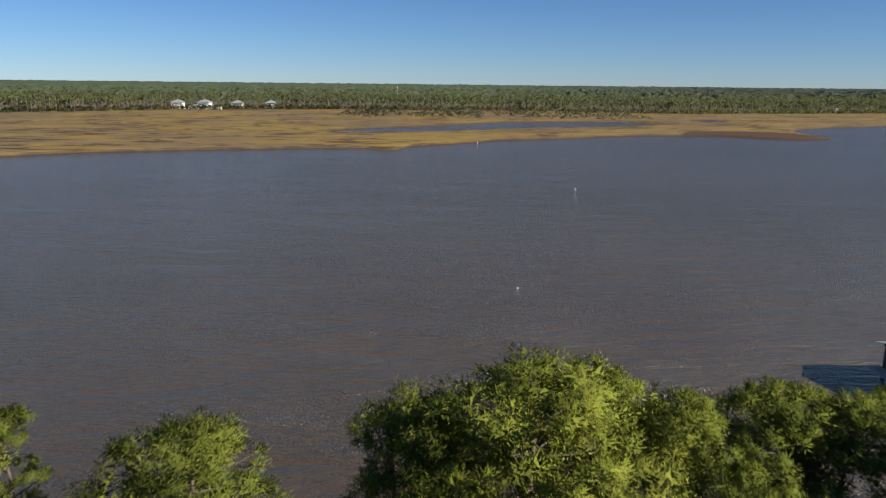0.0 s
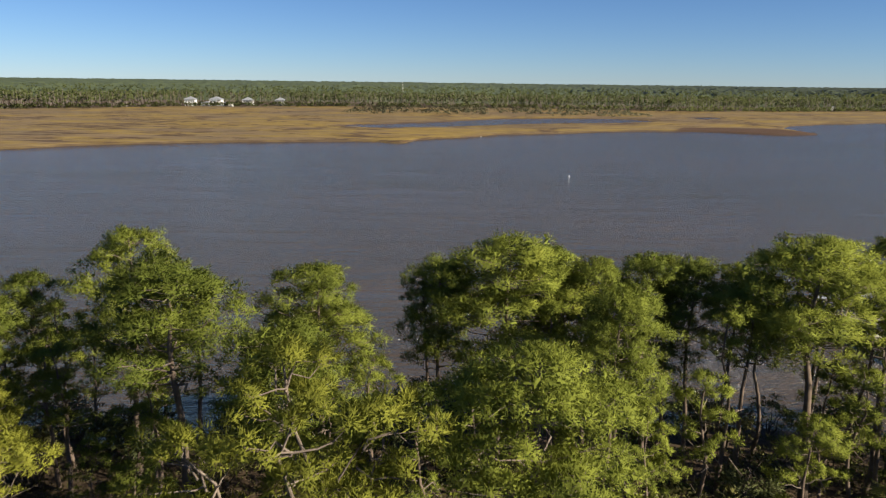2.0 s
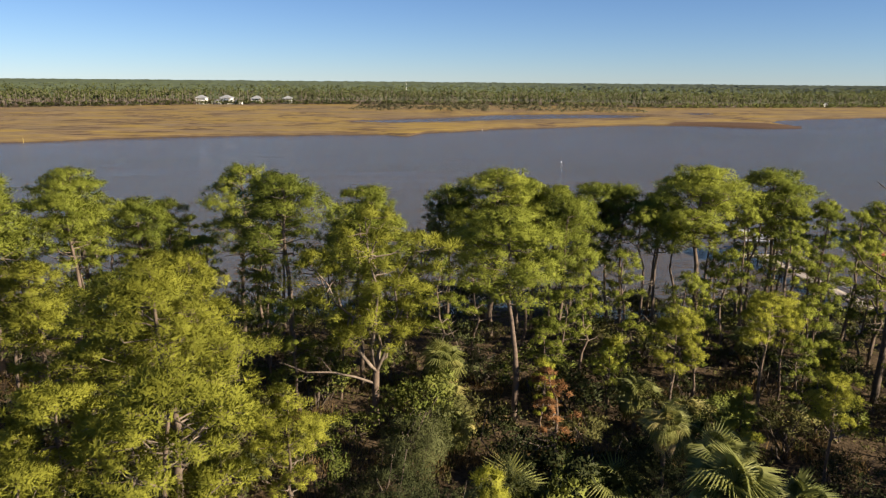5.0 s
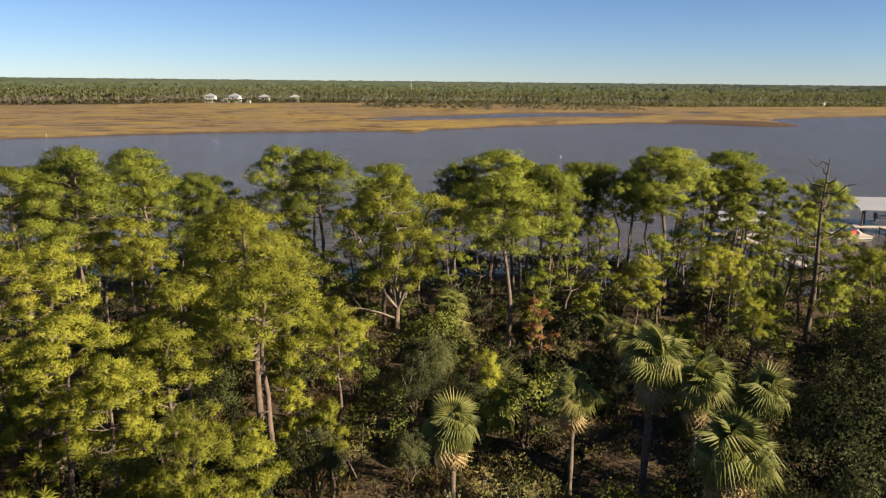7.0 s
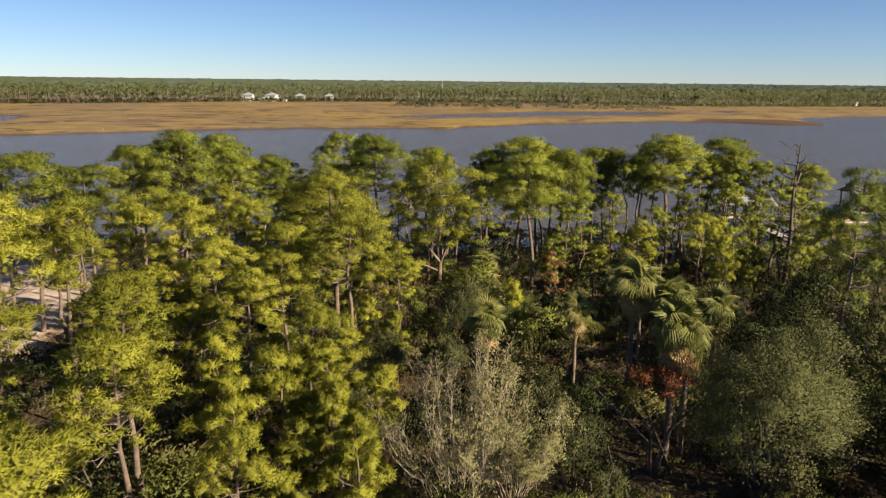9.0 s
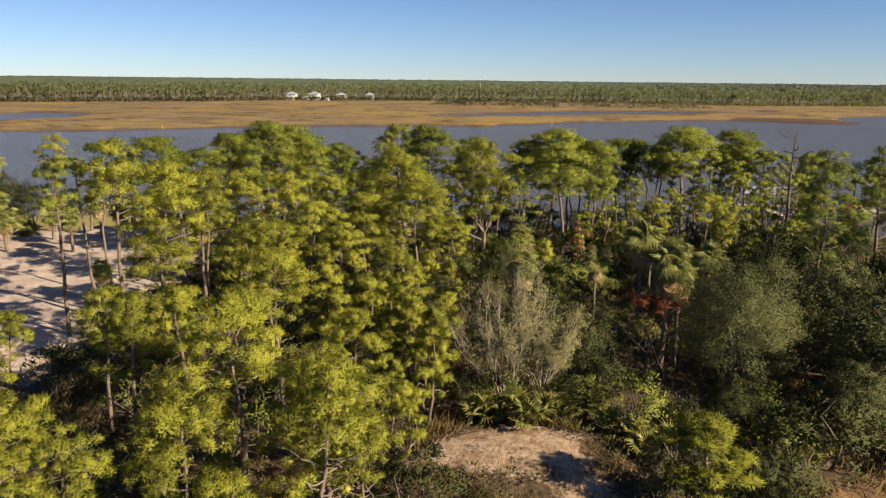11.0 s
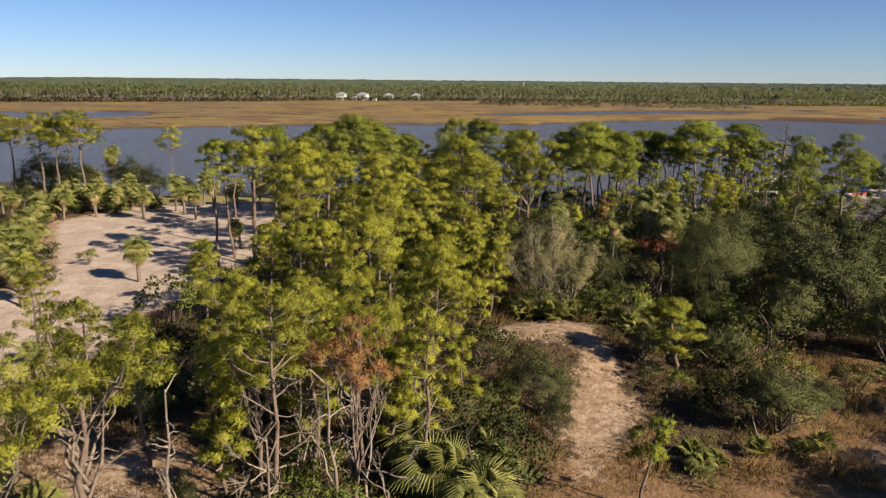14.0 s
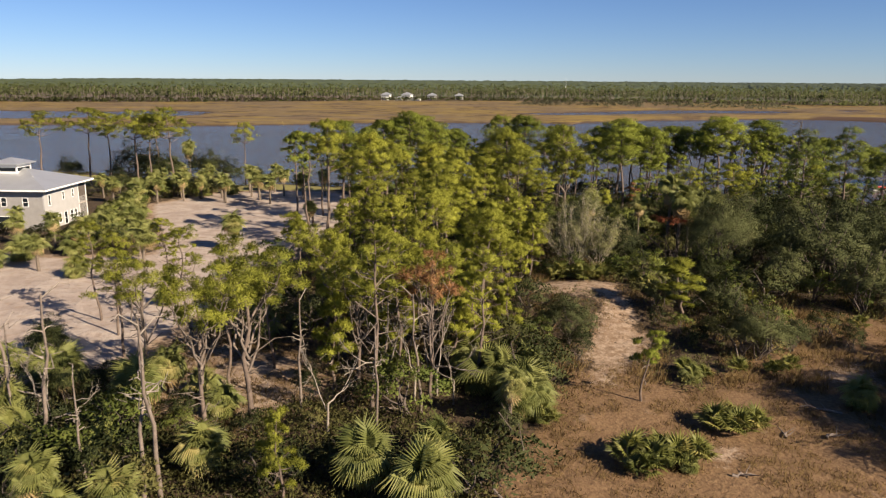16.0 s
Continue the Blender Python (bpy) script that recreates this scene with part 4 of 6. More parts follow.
SLIM_PINES = [(31.2, 20.4, 15.8), (32.6, 25.0, 15.2), (33.2, 19.0, 15.2), (29.6, 26.6, 15.6), (25.4, 22.4, 15.5), (28.4, 20.4, 15.2), (23.6, 27.2, 15.2), (30.0, 24.0, 15.4), (26.6, 26.2, 15.0), (18.3, 29.6, 15.4), (13.6, 27.0, 14.6), (9.6, 22.6, 15.0), (22.4, 25.5, 15.8), (24.5, 19.0, 15.4), (29.8, 26.8, 15.6), (6.0, 27.0, 15.0), (-2.5, 27.5, 14.6),
              (-27.0, 24.0, 13.2), (-19.0, 26.0, 15.0), (-44.4, -21.5, 17.2), (-46.6, -15.4, 16.6), (-43.3, -28.5, 18.0), (15.6, 21.0, 15.2), (20.5, 28.5, 14.4),
              (-42.5, -2.0, 16.4), (-48.6, -6.0, 16.0), (4.6, 21.6, 14.5), (26.0, 14.5, 14.8)]
FULL_PINES = [(-25.0, -5.5, 13.8), (-16.6, -21.8, 12.6), (-10.6, -57.4, 12.4), (-12.4, -20.4, 15.6), (-20.0, -3.4, 14.4), (-17.4, -17.6, 13.8), (-9.6, -12.0, 11.0), (-24.9, -31.1, 13.2), (-21.5, -24.0, 13.8), (-17.1, -45.1, 14.4), (-29.9, -36.1, 13.6), (-16.0, -55.0, 14.4), (-9.8, -61.5, 13.4), (-19.6, -39.8, 15.2),
              (-16.0, -61.1, 12.2), (-22.6, -47.4, 12.2), (-27.5, -15.1, 15.1), (-19.4, -8.0, 13.4), (-12.6, -30.0, 11.6), (-31.5, -53.8, 10.0), (-36.4, -45.4, 9.0), (-24.6, -50.0, 12.4), (-34.0, -10.0, 14.2), (-29.4, 2.0, 14.0), (-21.0, 6.0, 13.4), (-12.0, -46.0, 10.6),
              (-25.0, -61.0, 10.4), (-38.6, -14.0, 14.0), (-44.0, 10.0, 14.0), (-29.0, -45.5, 11.2), (14.0, 4.0, 10.5), (21.0, 6.0, 11.5), (33.0, 2.0, 12.0), (20.0, -6.0, 10.0),
              (-17.8, -26.0, 12.0), (-33.0, -20.0, 13.4), (-26.0, 15.0, 11.5), (-33.0, 4.0, 12.0), (24.0, 10.0, 10.0)]
MID_PINES = [(27.0, 19.0, 12.6), (30.5, 17.0, 12.0), (35.5, 18.5, 12.4), (36.5, 14.0, 11.6), (22.0, 18.0, 12.0), (33.0, 8.0, 11.0), (17.0, 13.5, 11.0), (13.0, 17.5, 12.0), (9.0, 14.0, 11.0), (38.5, 9.0, 11.6),
             (-20.0, 21.0, 13.0), (-8.0, 15.5, 12.0), (-35.0, 22.5, 13.0), (-26.5, 21.0, 12.0), (-3.0, 14.5, 11.5), (-13.0, 6.0, 10.5), (-18.0, 16.0, 11.5), (7.0, 10.0, 11.0), (-28.0, 8.0, 12.0), (-6.0, 18.5, 12.0), (0.0, 18.0, 12.0),
             (-34.0, 17.0, 12.0), (-24.5, 18.5, 12.5), (-13.0, 25.0, 12.0), (-10.5, 9.0, 8.5), (-16.0, 9.5, 10.0), (-19.5, 12.0, 9.5), (5.5, 7.5, 8.0), (9.5, 5.0, 7.5), (12.0, 9.5, 8.5), (16.5, 8.0, 9.5),
             (19.3, 16.5, 9.8), (22.4, 4.0, 8.6), (25.5, 9.0, 9.6), (28.5, 14.5, 10.0), (31.0, 5.0, 9.0), (34.5, 10.0, 9.6), (23.5, 14.0, 9.4), (29.0, 0.5, 9.0), (26.0, 4.5, 8.4), (-30.0, 22.0, 10.5), (-33.0, 27.0, 11.0), (-28.0, 28.5, 10.0), (-22.0, 28.0, 10.5), (-40.0, 28.0, 12.0), (-45.0, 24.0, 11.0), (-41.0, 18.0, 10.0), (-15.0, 29.5, 9.0),
             (23.0, 24.5, 10.0), (27.0, 28.0, 10.5), (31.5, 23.0, 10.5), (34.5, 27.0, 11.0), (37.0, 21.0, 11.0), (33.0, 15.5, 10.0), (39.5, 30.5, 11.5)]
SAPLINGS = [(-9.6, -36.5, 8.8), (-12.6, -31.8, 8.8), (-8.0, -41.0, 8.6), (-10.0, -41.5, 8.6), (-7.6, -32.8, 8.4), (-17.2, -35.4, 10.6), (-13.4, -34.6, 10.4), (-10.2, -34.2, 9.8), (-7.9, -34.4, 8.6), (-24.2, -22.6, 11.6), (-27.6, -19.4, 10.8), (-20.4, -69.6, 10.4), (-18.0, -66.6, 9.8), (-15.2, -72.4, 10.2), (-10.4, -71.0, 9.6), (-8.6, -70.2, 9.4), (-10.6, -55.6, 9.4), (-18.6, -76.6, 9.6), (-9.6, -66.6, 9.0), (-6.6, -66.0, 8.0), (-13.4, -63.6, 9.8),
            (-11.4, -24.6, 8.6), (-15.2, -29.0, 8.8), (-25.4, -42.0, 8.6), (-15.6, -36.6, 9.4), (-10.8, -17.6, 7.8), (-23.8, -10.6, 9.0),
            (-28.6, -24.2, 9.6), (-30.4, -40.2, 8.2), (-13.6, -9.0, 8.2), (-16.4, -5.0, 8.6), (-21.4, 1.4, 8.8), (-20.6, -52.0, 8.6), (-13.0, -51.4, 8.4), (-28.0, -54.6, 7.8), (-33.4, -37.4, 8.8), (-24.2, -20.4, 9.2)]
SPARSE_PINES = [(-26.4, -79.0, 12.0), (-30.0, -72.0, 11.4), (-14.2, -80.3, 15.2), (-14.3, -73.8, 13.4), (-11.6, -72.6, 12.4), (-16.2, -71.2, 12.8), (-20.0, -72.0, 12.0),
                (-25.0, -74.0, 11.5), (-7.8, -74.0, 12.4), (-39.0, -74.6, 11.2), (-47.5, -66.5, 11.5), (-43.0, -70.0, 11.0), (-45.0, -58.5, 10.5), (-38.0, -66.0, 11.0), (-18.4, -66.0, 12.2), (-8.0, -60.0, 11.0)]
YOUNG_PINES = [(8.7, -52.6, 7.9), (-7.6, -43.0, 9.9), (-7.6, -51.0, 8.6), (-14.9, -93.7, 7.4), (-11.0, -40.6, 7.5), (0.4, -15.4, 9.0), (-8.7, -19.4, 7.5), (-9.8, -45.0, 7.0),
               (4.8, 4.0, 7.0), (16.5, -3.0, 7.5), (10.5, 9.0, 7.0), (25.0, 5.0, 7.5)]
FLAT_PINES = [(-86.6, 6.6, 19.0), (-90.6, 5.4, 18.0), (-94.2, 6.2, 18.4), (-112.5, 14.5, 18.6), (-124.5, 14.0, 17.4), (-104.6, 11.0, 17.8), (-80.5, 25.5, 15.2), (-97.4, 18.0, 17.2)]

for i, (x, y, top, wide) in enumerate(SHORE_PINES):
    tall_kinds[(1, 3)[i % 2] if x > 12 and y > 10 else i % 6].plant(x, y, top + 0.4, i * 77.0, wide * 1.27, TALL, "pines on the shore")
dark_kind = Kind(pine(17.0, 0.34, 3.7, 560, 34, 1.4, 14, 66, dark_needles), 17.0)
for x, y, top, turn, wide in ((27.4, -13.6, 18.2, 0, 1.0), (34.0, -10.1, 18.4, 130, 1.08), (37.4, -15.0, 16.4, 250, 0.95)):
    dark_kind.plant(x, y, top, turn, wide, DARKP, "dark pines above the oaks")
fork = Kind(fork_pine(), 16.0)
fork.plant(-7.2, 4.4, 16.9, 0.0, 1.12)
for i, (x, y, top) in enumerate(SLIM_PINES):
    slim_kinds[i % 3].plant(x, y, top, i * 131.0, 1.0, "slender pine with a bare trunk and a small high crown", "slender shore pines")
big_full = Kind(pine(17.0, 0.36, 4.1, 260, 46, 1.5, 14, 110, blade=0.16, thin=0.032, peak=0.25, point=0.7), 17.0)
big_full.plant(-14.6, -13.4, 18.0, 15, 1.28, "tall full pine with a broad yellow-green crown", "pines in the wood")
for i, (x, y, top, wide) in enumerate(((-39.8, -24.8, 19.2, 1.1), (-31.3, -33.4, 18.0, 1.1), (-31.5, -25.0, 16.9, 1.0))):
    full_kinds[(1, 0, 3)[i]].plant(x, y, top, i * 101.0 + 15, wide, "tall full pine with a broad yellow-green crown", "pines in the wood")
for i, (x, y, top) in enumerate(FULL_PINES):
    full_kinds[i % 4].plant(x, y, top, i * 97.0, 1.2 if top > 12 else 1.15, "full yellow-green pine in the thick of the wood", "pines in the wood")
for i, (x, y, top) in enumerate(MID_PINES):
    mid_kinds[i % 3].plant(x, y, top, i * 59.0 + 20, 1.1, "middling pine with an open green crown near the water", "pines in the wood")
for i, (x, y, top) in enumerate(SAPLINGS):
    young_kinds[i % 2].plant(x, y, top, i * 83.0, 1.1, "half-grown yellow-green pine filling the wood", "half-grown pines")
for i, (x, y, top) in enumerate(SPARSE_PINES):
    sparse_kinds[i % 3].plant(x, y, top, i * 113.0, 1.0, "thin open pine with a bare trunk and sparse crown", "thin open pines")
for i, (x, y, top) in enumerate(YOUNG_PINES):
    young_kinds[i % 2].plant(x, y, top, i * 61.0, 2.1 if i == 0 else 1.0, YOUNG, "young pines")
thin_young.plant(4.8, -73.0, 6.8, 30, 1.2, "slender young pine with a bare stem and sparse crown", "young pines")
for i, (x, y, top) in enumerate(FLAT_PINES):
    flat_kinds[i % 2].plant(x, y, top, i * 143.0, 0.85 if i == 6 else 1.2, "tall flat-topped pine with a long bare trunk by the lawn", "flat-topped pines")
red_pine = Kind(pine(9.0, 0.3, 1.5, 600, 14, 0.6, 6, 60, needle=red_needles, heart=0, stubs=8, name="dead_pine"), 9.0)
red_pine.plant(5.3, -2.4, 8.6, 20, 1.5, "dead pine with rust-brown hanging needles", "browned pines")
red_top = Kind(open_pine(12.0, 610, 9, 0.12, 2.6, red_needles, 5, "dead_pine"), 12.0)
red_top.plant(-10.6, -77.2, 13.2, 200, 0.72, "bare many-stemmed dying pine with a rust-brown top", "browned pines")
open_kinds = [Kind(open_pine(14.0, 640 + i, n, f, o), 14.0) for i, (n, f, o) in enumerate(((10, 0.28, 3.9), (9, 0.4, 3.2), (8, 0.2, 3.4)))]
for i, (x, y, top, wide) in enumerate(((-22.2, -83.6, 14.8, 1.05), (-22.2, -89.4, 14.4, 0.95), (-32.9, -79.8, 12.6, 1.0), (-16.9, -75.6, 12.6, 0.9), (-24.2, -64.0, 12.0, 0.9), (-12.6, -68.4, 12.4, 0.9))):
    open_kinds[i % 3].plant(x, y, top, i * 64.0, wide, "open pine with many bare grey limbs under a loose crown", "thin open pines")
dead_stand = snag()
dead_stand.matrix_basis = pose(31.6, 10.0, height_at(31.6, 10.0), 0, 0, 40)

# ---- oaks, wax myrtles and other shrubs ----
oak_kinds = [Kind(bushy("oak", 9.0, 3.6, 700 + i, oak_leaf, n_clump=130, per=88, leaf_len=0.165, leaf_w=0.095), 9.0) for i in range(3)]
olive_kinds = [Kind(bushy("wax_myrtle", 8.0, 3.3, 720 + i, grey_leaf, n_clump=120, per=110, leaf_len=0.18, leaf_w=0.09, bare=5), 8.0) for i in range(2)]
shrub_kinds = [Kind(bushy(nm, 3.6, 1.9, 740 + i, mt, n_clump=36, per=50, leaf_len=0.165, leaf_w=0.1, bare=b), 3.6)
               for i, (nm, mt, b) in enumerate((("leafy_shrub", bright_leaf, 0), ("scrub_oak_shrub", oak_leaf, 2), ("twiggy_shrub", grey_leaf, 6), ("mixed_shrub", under_leaf, 3)))]
dome = Kind(bushy("wax_myrtle", 11.0, 4.3, 730, grey_leaf, n_clump=240, per=190, leaf_len=0.13, leaf_w=0.062, bare=3, even=0.84), 11.0)
dome.plant(14.4, -34.2, 11.9, 0, 1.0, "broad smooth grey-green evergreen dome over the thicket", "rounded evergreens")
OAKS = [(-9.4, -21.0, 6.4, 0.85, 1), (-4.4, -17.8, 5.0, 0.8, 1), (-4.0, -5.4, 4.8, 0.9, 0), (-19.4, -80.0, 4.8, 0.7, 0), (-36.4, -84.6, 5.2, 0.9, 0), (12.2, -49.6, 4.6, 0.9, 1), (18.6, -57.4, 3.6, 0.8, 0), (-3.8, -2.6, 5.6, 1.15, 1), (19.8, -23.2, 11.4, 1.1, 0), (24.7, -37.2, 11.0, 1.2, 1), (29.5, -30.0, 11.0, 1.1, 1), (33.5, -37.0, 10.0, 1.1, 1), (12.6, -41.6, 6.0, 0.9, 0), (21.0, -30.0, 9.2, 1.0, 0),
        (25.0, -26.0, 10.6, 1.0, 1), (36.0, -26.0, 11.0, 1.1, 1), (35.0, -16.0, 10.5, 1.1, 0), (25.5, -8.0, 9.0, 1.0, 0), (30.0, -4.0, 9.4, 1.0, 0), (17.0, -14.0, 8.4, 0.9, 0), (22.0, -16.0, 9.0, 1.0, 0),
        (12.0, -24.0, 8.0, 0.9, 0), (1.2, -30.0, 8.6, 0.75, 0), (3.4, -36.2, 9.0, 0.72, 0), (-1.0, -13.0, 6.6, 0.9, 1), (-4.6, -8.4, 5.8, 1.0, 1), (1.6, -8.8, 6.0, 0.9, 0), (-12.6, -22.6, 7.4, 0.8, 0),
        (20.5, -41.4, 7.4, 0.9, 1), (28.0, -45.0, 8.0, 1.0, 1), (36.0, -46.0, 8.6, 1.1, 1), (14.8, -61.4, 6.2, 1.2, 1), (-1.6, -61.6, 5.8, 1.2, 1), (-0.4, -65.8, 4.6, 0.95, 0), (18.2, -58.5, 4.2, 1.1, 1), (23.4, -57.5, 4.2, 0.9, 0), (29.0, -58.0, 6.4, 1.0, 1),
        # Oaks at x 25 to 38, y -62 to -81 are unseen, added to shade the field.
        (-17.6, -14.5, 8.8, 0.8, 0), (40.0, -36.0, 10.0, 1.1, 0), (42.0, -20.0, 10.5, 1.1, 0), (37.0, 4.0, 9.0, 1.0, 0), (44.0, -4.0, 10.0, 1.1, 0), (47.0, -30.0, 10.0, 1.2, 0), (47.0, -48.0, 8.0, 1.1, 0), (41.0, -58.0, 8.0, 1.0, 0), (37.5, -69.0, 11.0, 1.1, 0), (25.6, -71.5, 9.4, 1.0, 0), (29.0, -74.5, 10.0, 1.1, 0), (26.0, -76.5, 8.0, 1.0, 0), (28.5, -81.0, 8.5, 1.1, 0), (26.5, -67.0, 7.0, 0.9, 0), (33.0, -72.5, 10.0, 1.2, 0), (31.5, -77.0, 9.5, 1.1, 0), (37.5, -76.5, 11.0, 1.2, 0), (-43.5, -78.0, 5.6, 0.9, 0), (34.0, -66.0, 9.5, 1.0, 0), (31.0, -62.5, 7.0, 0.9, 0),
        (10.0, -7.0, 6.5, 0.8, 0), (14.0, -9.0, 6.5, 0.8, 0), (9.0, -48.0, 5.4, 0.8, 1), (-98.0, 16.0, 10.4, 1.0, 0), (-92.0, 13.0, 10.0, 1.0, 0), (-86.0, 21.0, 9.4, 1.0, 0), (-104.0, 18.0, 10.8, 1.1, 0), (-90.0, 23.0, 9.2, 1.0, 0), (-80.5, 19.0, 8.0, 0.9, 0), (-76.0, 23.0, 6.0, 0.8, 0), (-106.0, -2.0, 7.0, 1.0, 0), (-99.0, 6.0, 6.5, 1.0, 0), (-110.0, 20.0, 6.0, 1.0, 0), (-118.0, 16.0, 7.0, 1.0, 0), (-126.0, 24.0, 6.5, 1.1, 0)]
for i, (x, y, top, wide, olive) in enumerate(OAKS):
    if olive:
        olive_kinds[i % 2].plant(x, y, top, i * 83.0, wide, "grey-green rounded evergreen with fine twiggy top", "rounded evergreens")
    else:
        oak_kinds[i % 3].plant(x, y, top, i * 71.0, wide, "dark green scrub oak in the thicket", "scrub oaks")
LEAFY_SPOTS = [(3.0, -12.0, 6.4), (5.0, -16.6, 4.6), (2.6, -20.6, 4.4), (7.4, -23.6, 4.8), (4.6, -25.0, 4.2), (9.4, -25.6, 5.0), (2.4, -27.2, 4.0), (6.4, -28.6, 4.4), (12.6, -23.8, 5.4), (13.4, -29.8, 5.0), (-11.0, 0.0, 4.2), (-14.0, 2.4, 4.6), (-8.4, 1.2, 3.8), (3.0, -3.0, 4.4), (7.0, 0.6, 4.6), (16.4, 3.4, 5.0), (-18.0, 0.4, 4.8), (20.6, 1.0, 5.2), (-9.4, -5.2, 4.6), (9.6, -3.6, 4.8), (-13.0, -3.6, 4.4), (5.8, -6.4, 4.6), (-3.6, 8.6, 3.8), (-11.6, 8.8, 4.2), (10.8, 12.6, 4.4), (2.4, 12.2, 4.0), (-18.8, -4.6, 4.6), (25.6, 3.6, 5.0), (-5.0, -41.0, 4.6), (-0.8, -41.4, 4.4), (2.4, -40.2, 5.2), (4.4, -37.6, 6.0), (3.6, -40.6, 4.8), (-2.8, -40.6, 5.0), (9.8, -60.2, 3.6), (11.6, -58.0, 4.0), (8.8, -57.0, 3.6), (6.6, -54.6, 3.4), (-3.6, -58.6, 4.0), (-4.6, -63.0, 4.2), (-3.8, -66.8, 4.0), (-3.0, -53.8, 3.6), (10.0, -46.0, 4.4), (13.0, -48.0, 4.6), (12.0, -51.0, 3.8), (15.0, -44.0, 4.8), (9.4, -43.0, 4.8), (18.4, -42.4, 5.4), (14.4, -40.6, 5.2), (10.6, -50.6, 3.6)]
SHRUB_LABELS = ("bright green bushy shrub in the undergrowth", "dark green low shrub in the undergrowth", "grey twiggy half-bare shrub", "mixed brown and green shrub")
zr = np.random.default_rng(77)


for i, (x, y, top) in enumerate(LEAFY_SPOTS):
    shrub_kinds[(0, 1, 3)[i % 3]].plant(x, y, top, i * 47.0, 1.0, SHRUB_LABELS[(0, 1, 3)[i % 3]], "shrubs of the undergrowth")


def open_ground(x, y, margin=1.0):
    px, py = np.array([x], float), np.array([y], float)
    if max(float(inside(px, py, p)[0]) for p in (SAND_LOT, SAND_PATH)) > -margin:
        return True
    if float(inside(px, py, FIELD)[0]) > 0 or float(inside(px, py, CLEARING)[0]) > 0:
        return True
    return y > float(near_shore(px)[0]) - 2.5


spots = [(x + zr.uniform(-2.4, 2.4), y + zr.uniform(-2.4, 2.4)) for x in np.arange(-42, 47, 6.0) for y in np.arange(-103, 34, 6.0) if y > -66 or x < -3]
for x, y in spots:
    if open_ground(x, y) or (-103 < x < -82 and -45 < y < 5):
        continue
    k = int(zr.choice(4, p=(0.25, 0.4, 0.12, 0.23)))
    rise = zr.uniform(1.8, 5.2) * (0.45 if 1 < x < 15 and -40 < y < -6 else 1.0)
    shrub_kinds[k].plant(x, y, height_at(x, y) + rise, zr.uniform(0, 360), zr.uniform(0.9, 1.35), SHRUB_LABELS[k], "shrubs of the undergrowth")
for k in range(14):
    x, y = zr.uniform(-97, -79), zr.uniform(4, 20)
    q = int(zr.choice(4, p=(0.35, 0.35, 0.1, 0.2)))
    shrub_kinds[q].plant(x, y, height_at(x, y) + zr.uniform(1.8, 4.0), zr.uniform(0, 360), zr.uniform(0.9, 1.3), SHRUB_LABELS[q], "shrubs of the undergrowth")
for k in range(26):
    f = zr.random()
    x, y = -88 + 26 * f + zr.normal() * 2.5, -39 + 9 * f + zr.normal() * 3.0
    q = int(zr.choice(4, p=(0.35, 0.35, 0.1, 0.2)))
    shrub_kinds[q].plant(x, y, height_at(x, y) + zr.uniform(1.8, 3.6), zr.uniform(0, 360), zr.uniform(0.9, 1.2), SHRUB_LABELS[q], "shrubs of the undergrowth")
for k in range(30):      # the bank above the water
    x = -44 + 90 * (k + zr.random()) / 30
    y = float(near_shore(np.array([x]))[0]) - zr.uniform(2.8, 6.5)
    q = int(zr.choice(4, p=(0.3, 0.4, 0.05, 0.25)))
    shrub_kinds[q].plant(x, y, height_at(x, y) + zr.uniform(2.4, 4.4), zr.uniform(0, 360), zr.uniform(1.1, 1.5), SHRUB_LABELS[q], "shrubs of the undergrowth")
rust = Kind(bushy("rust_shrub", 7.5, 2.0, 780, rust_leaf, n_clump=26, per=24, leaf_len=0.22, leaf_w=0.14, core_z=0.9, tall=0.1), 7.5)
rust.plant(8.7, -32.2, 8.2, 0, 1.15, "spindly shrub with rust-red leaves among the palms")

twiggy = Kind(twig_fan(11.0, 801, twig_bark, pale_leaf, 15), 11.0)
leafy_fan = Kind(twig_fan(11.0, 802, twig_bark, pale_leaf, 38), 11.0)
twiggy.plant(-2.6, -38.4, 11.8, 0, 1.0, "pale grey half-bare tree with upswept twigs", "bare trees")
leafy_fan.plant(0.2, -37.8, 10.0, 140, 1.05, "pale olive fine-leaved tree beside the half-bare tree with upswept twigs", "bare trees")
bare = Kind(bare_tree(10.0, 805, grey_bark, 4, 24, 2, None, "bare_tree"), 10.0)
for x, y, top, turn in ((-12.0, -77.0, 10.5, 10), (-14.4, -76.4, 11.0, 100), (-10.6, -75.6, 10.0, 200), (-35.6, -88.0, 10.0, 50), (-33.0, -90.0, 8.5, 260), (-16.2, -84.0, 9.5, 300), (-9.0, -77.0, 8.0, 20)):
    bare.plant(x, y, top, turn, 0.8, "leafless dead tree with grey bare branches", "bare trees")

pole = Kind(dead_pole(), 9.0)
for x, y, top, turn in ((-31.8, -91.9, 12.0, 30), (-38.9, -86.9, 11.6, 200), (-27.2, -94.2, 8.2, 120), (-22.7, -95.0, 11.4, 60), (-21.9, -94.7, 12.4, 250), (-36.4, -89.6, 9.0, 90), (-13.0, -83.0, 9.0, 260), (-19.5, -81.0, 9.5, 75), (-15.5, -73.5, 9.0, 310), (-11.0, -79.0, 10.0, 170)):
    pole.plant(x, y, top, turn, 1.0, "slim dead pine trunk with broken stubs", "dead trunks")

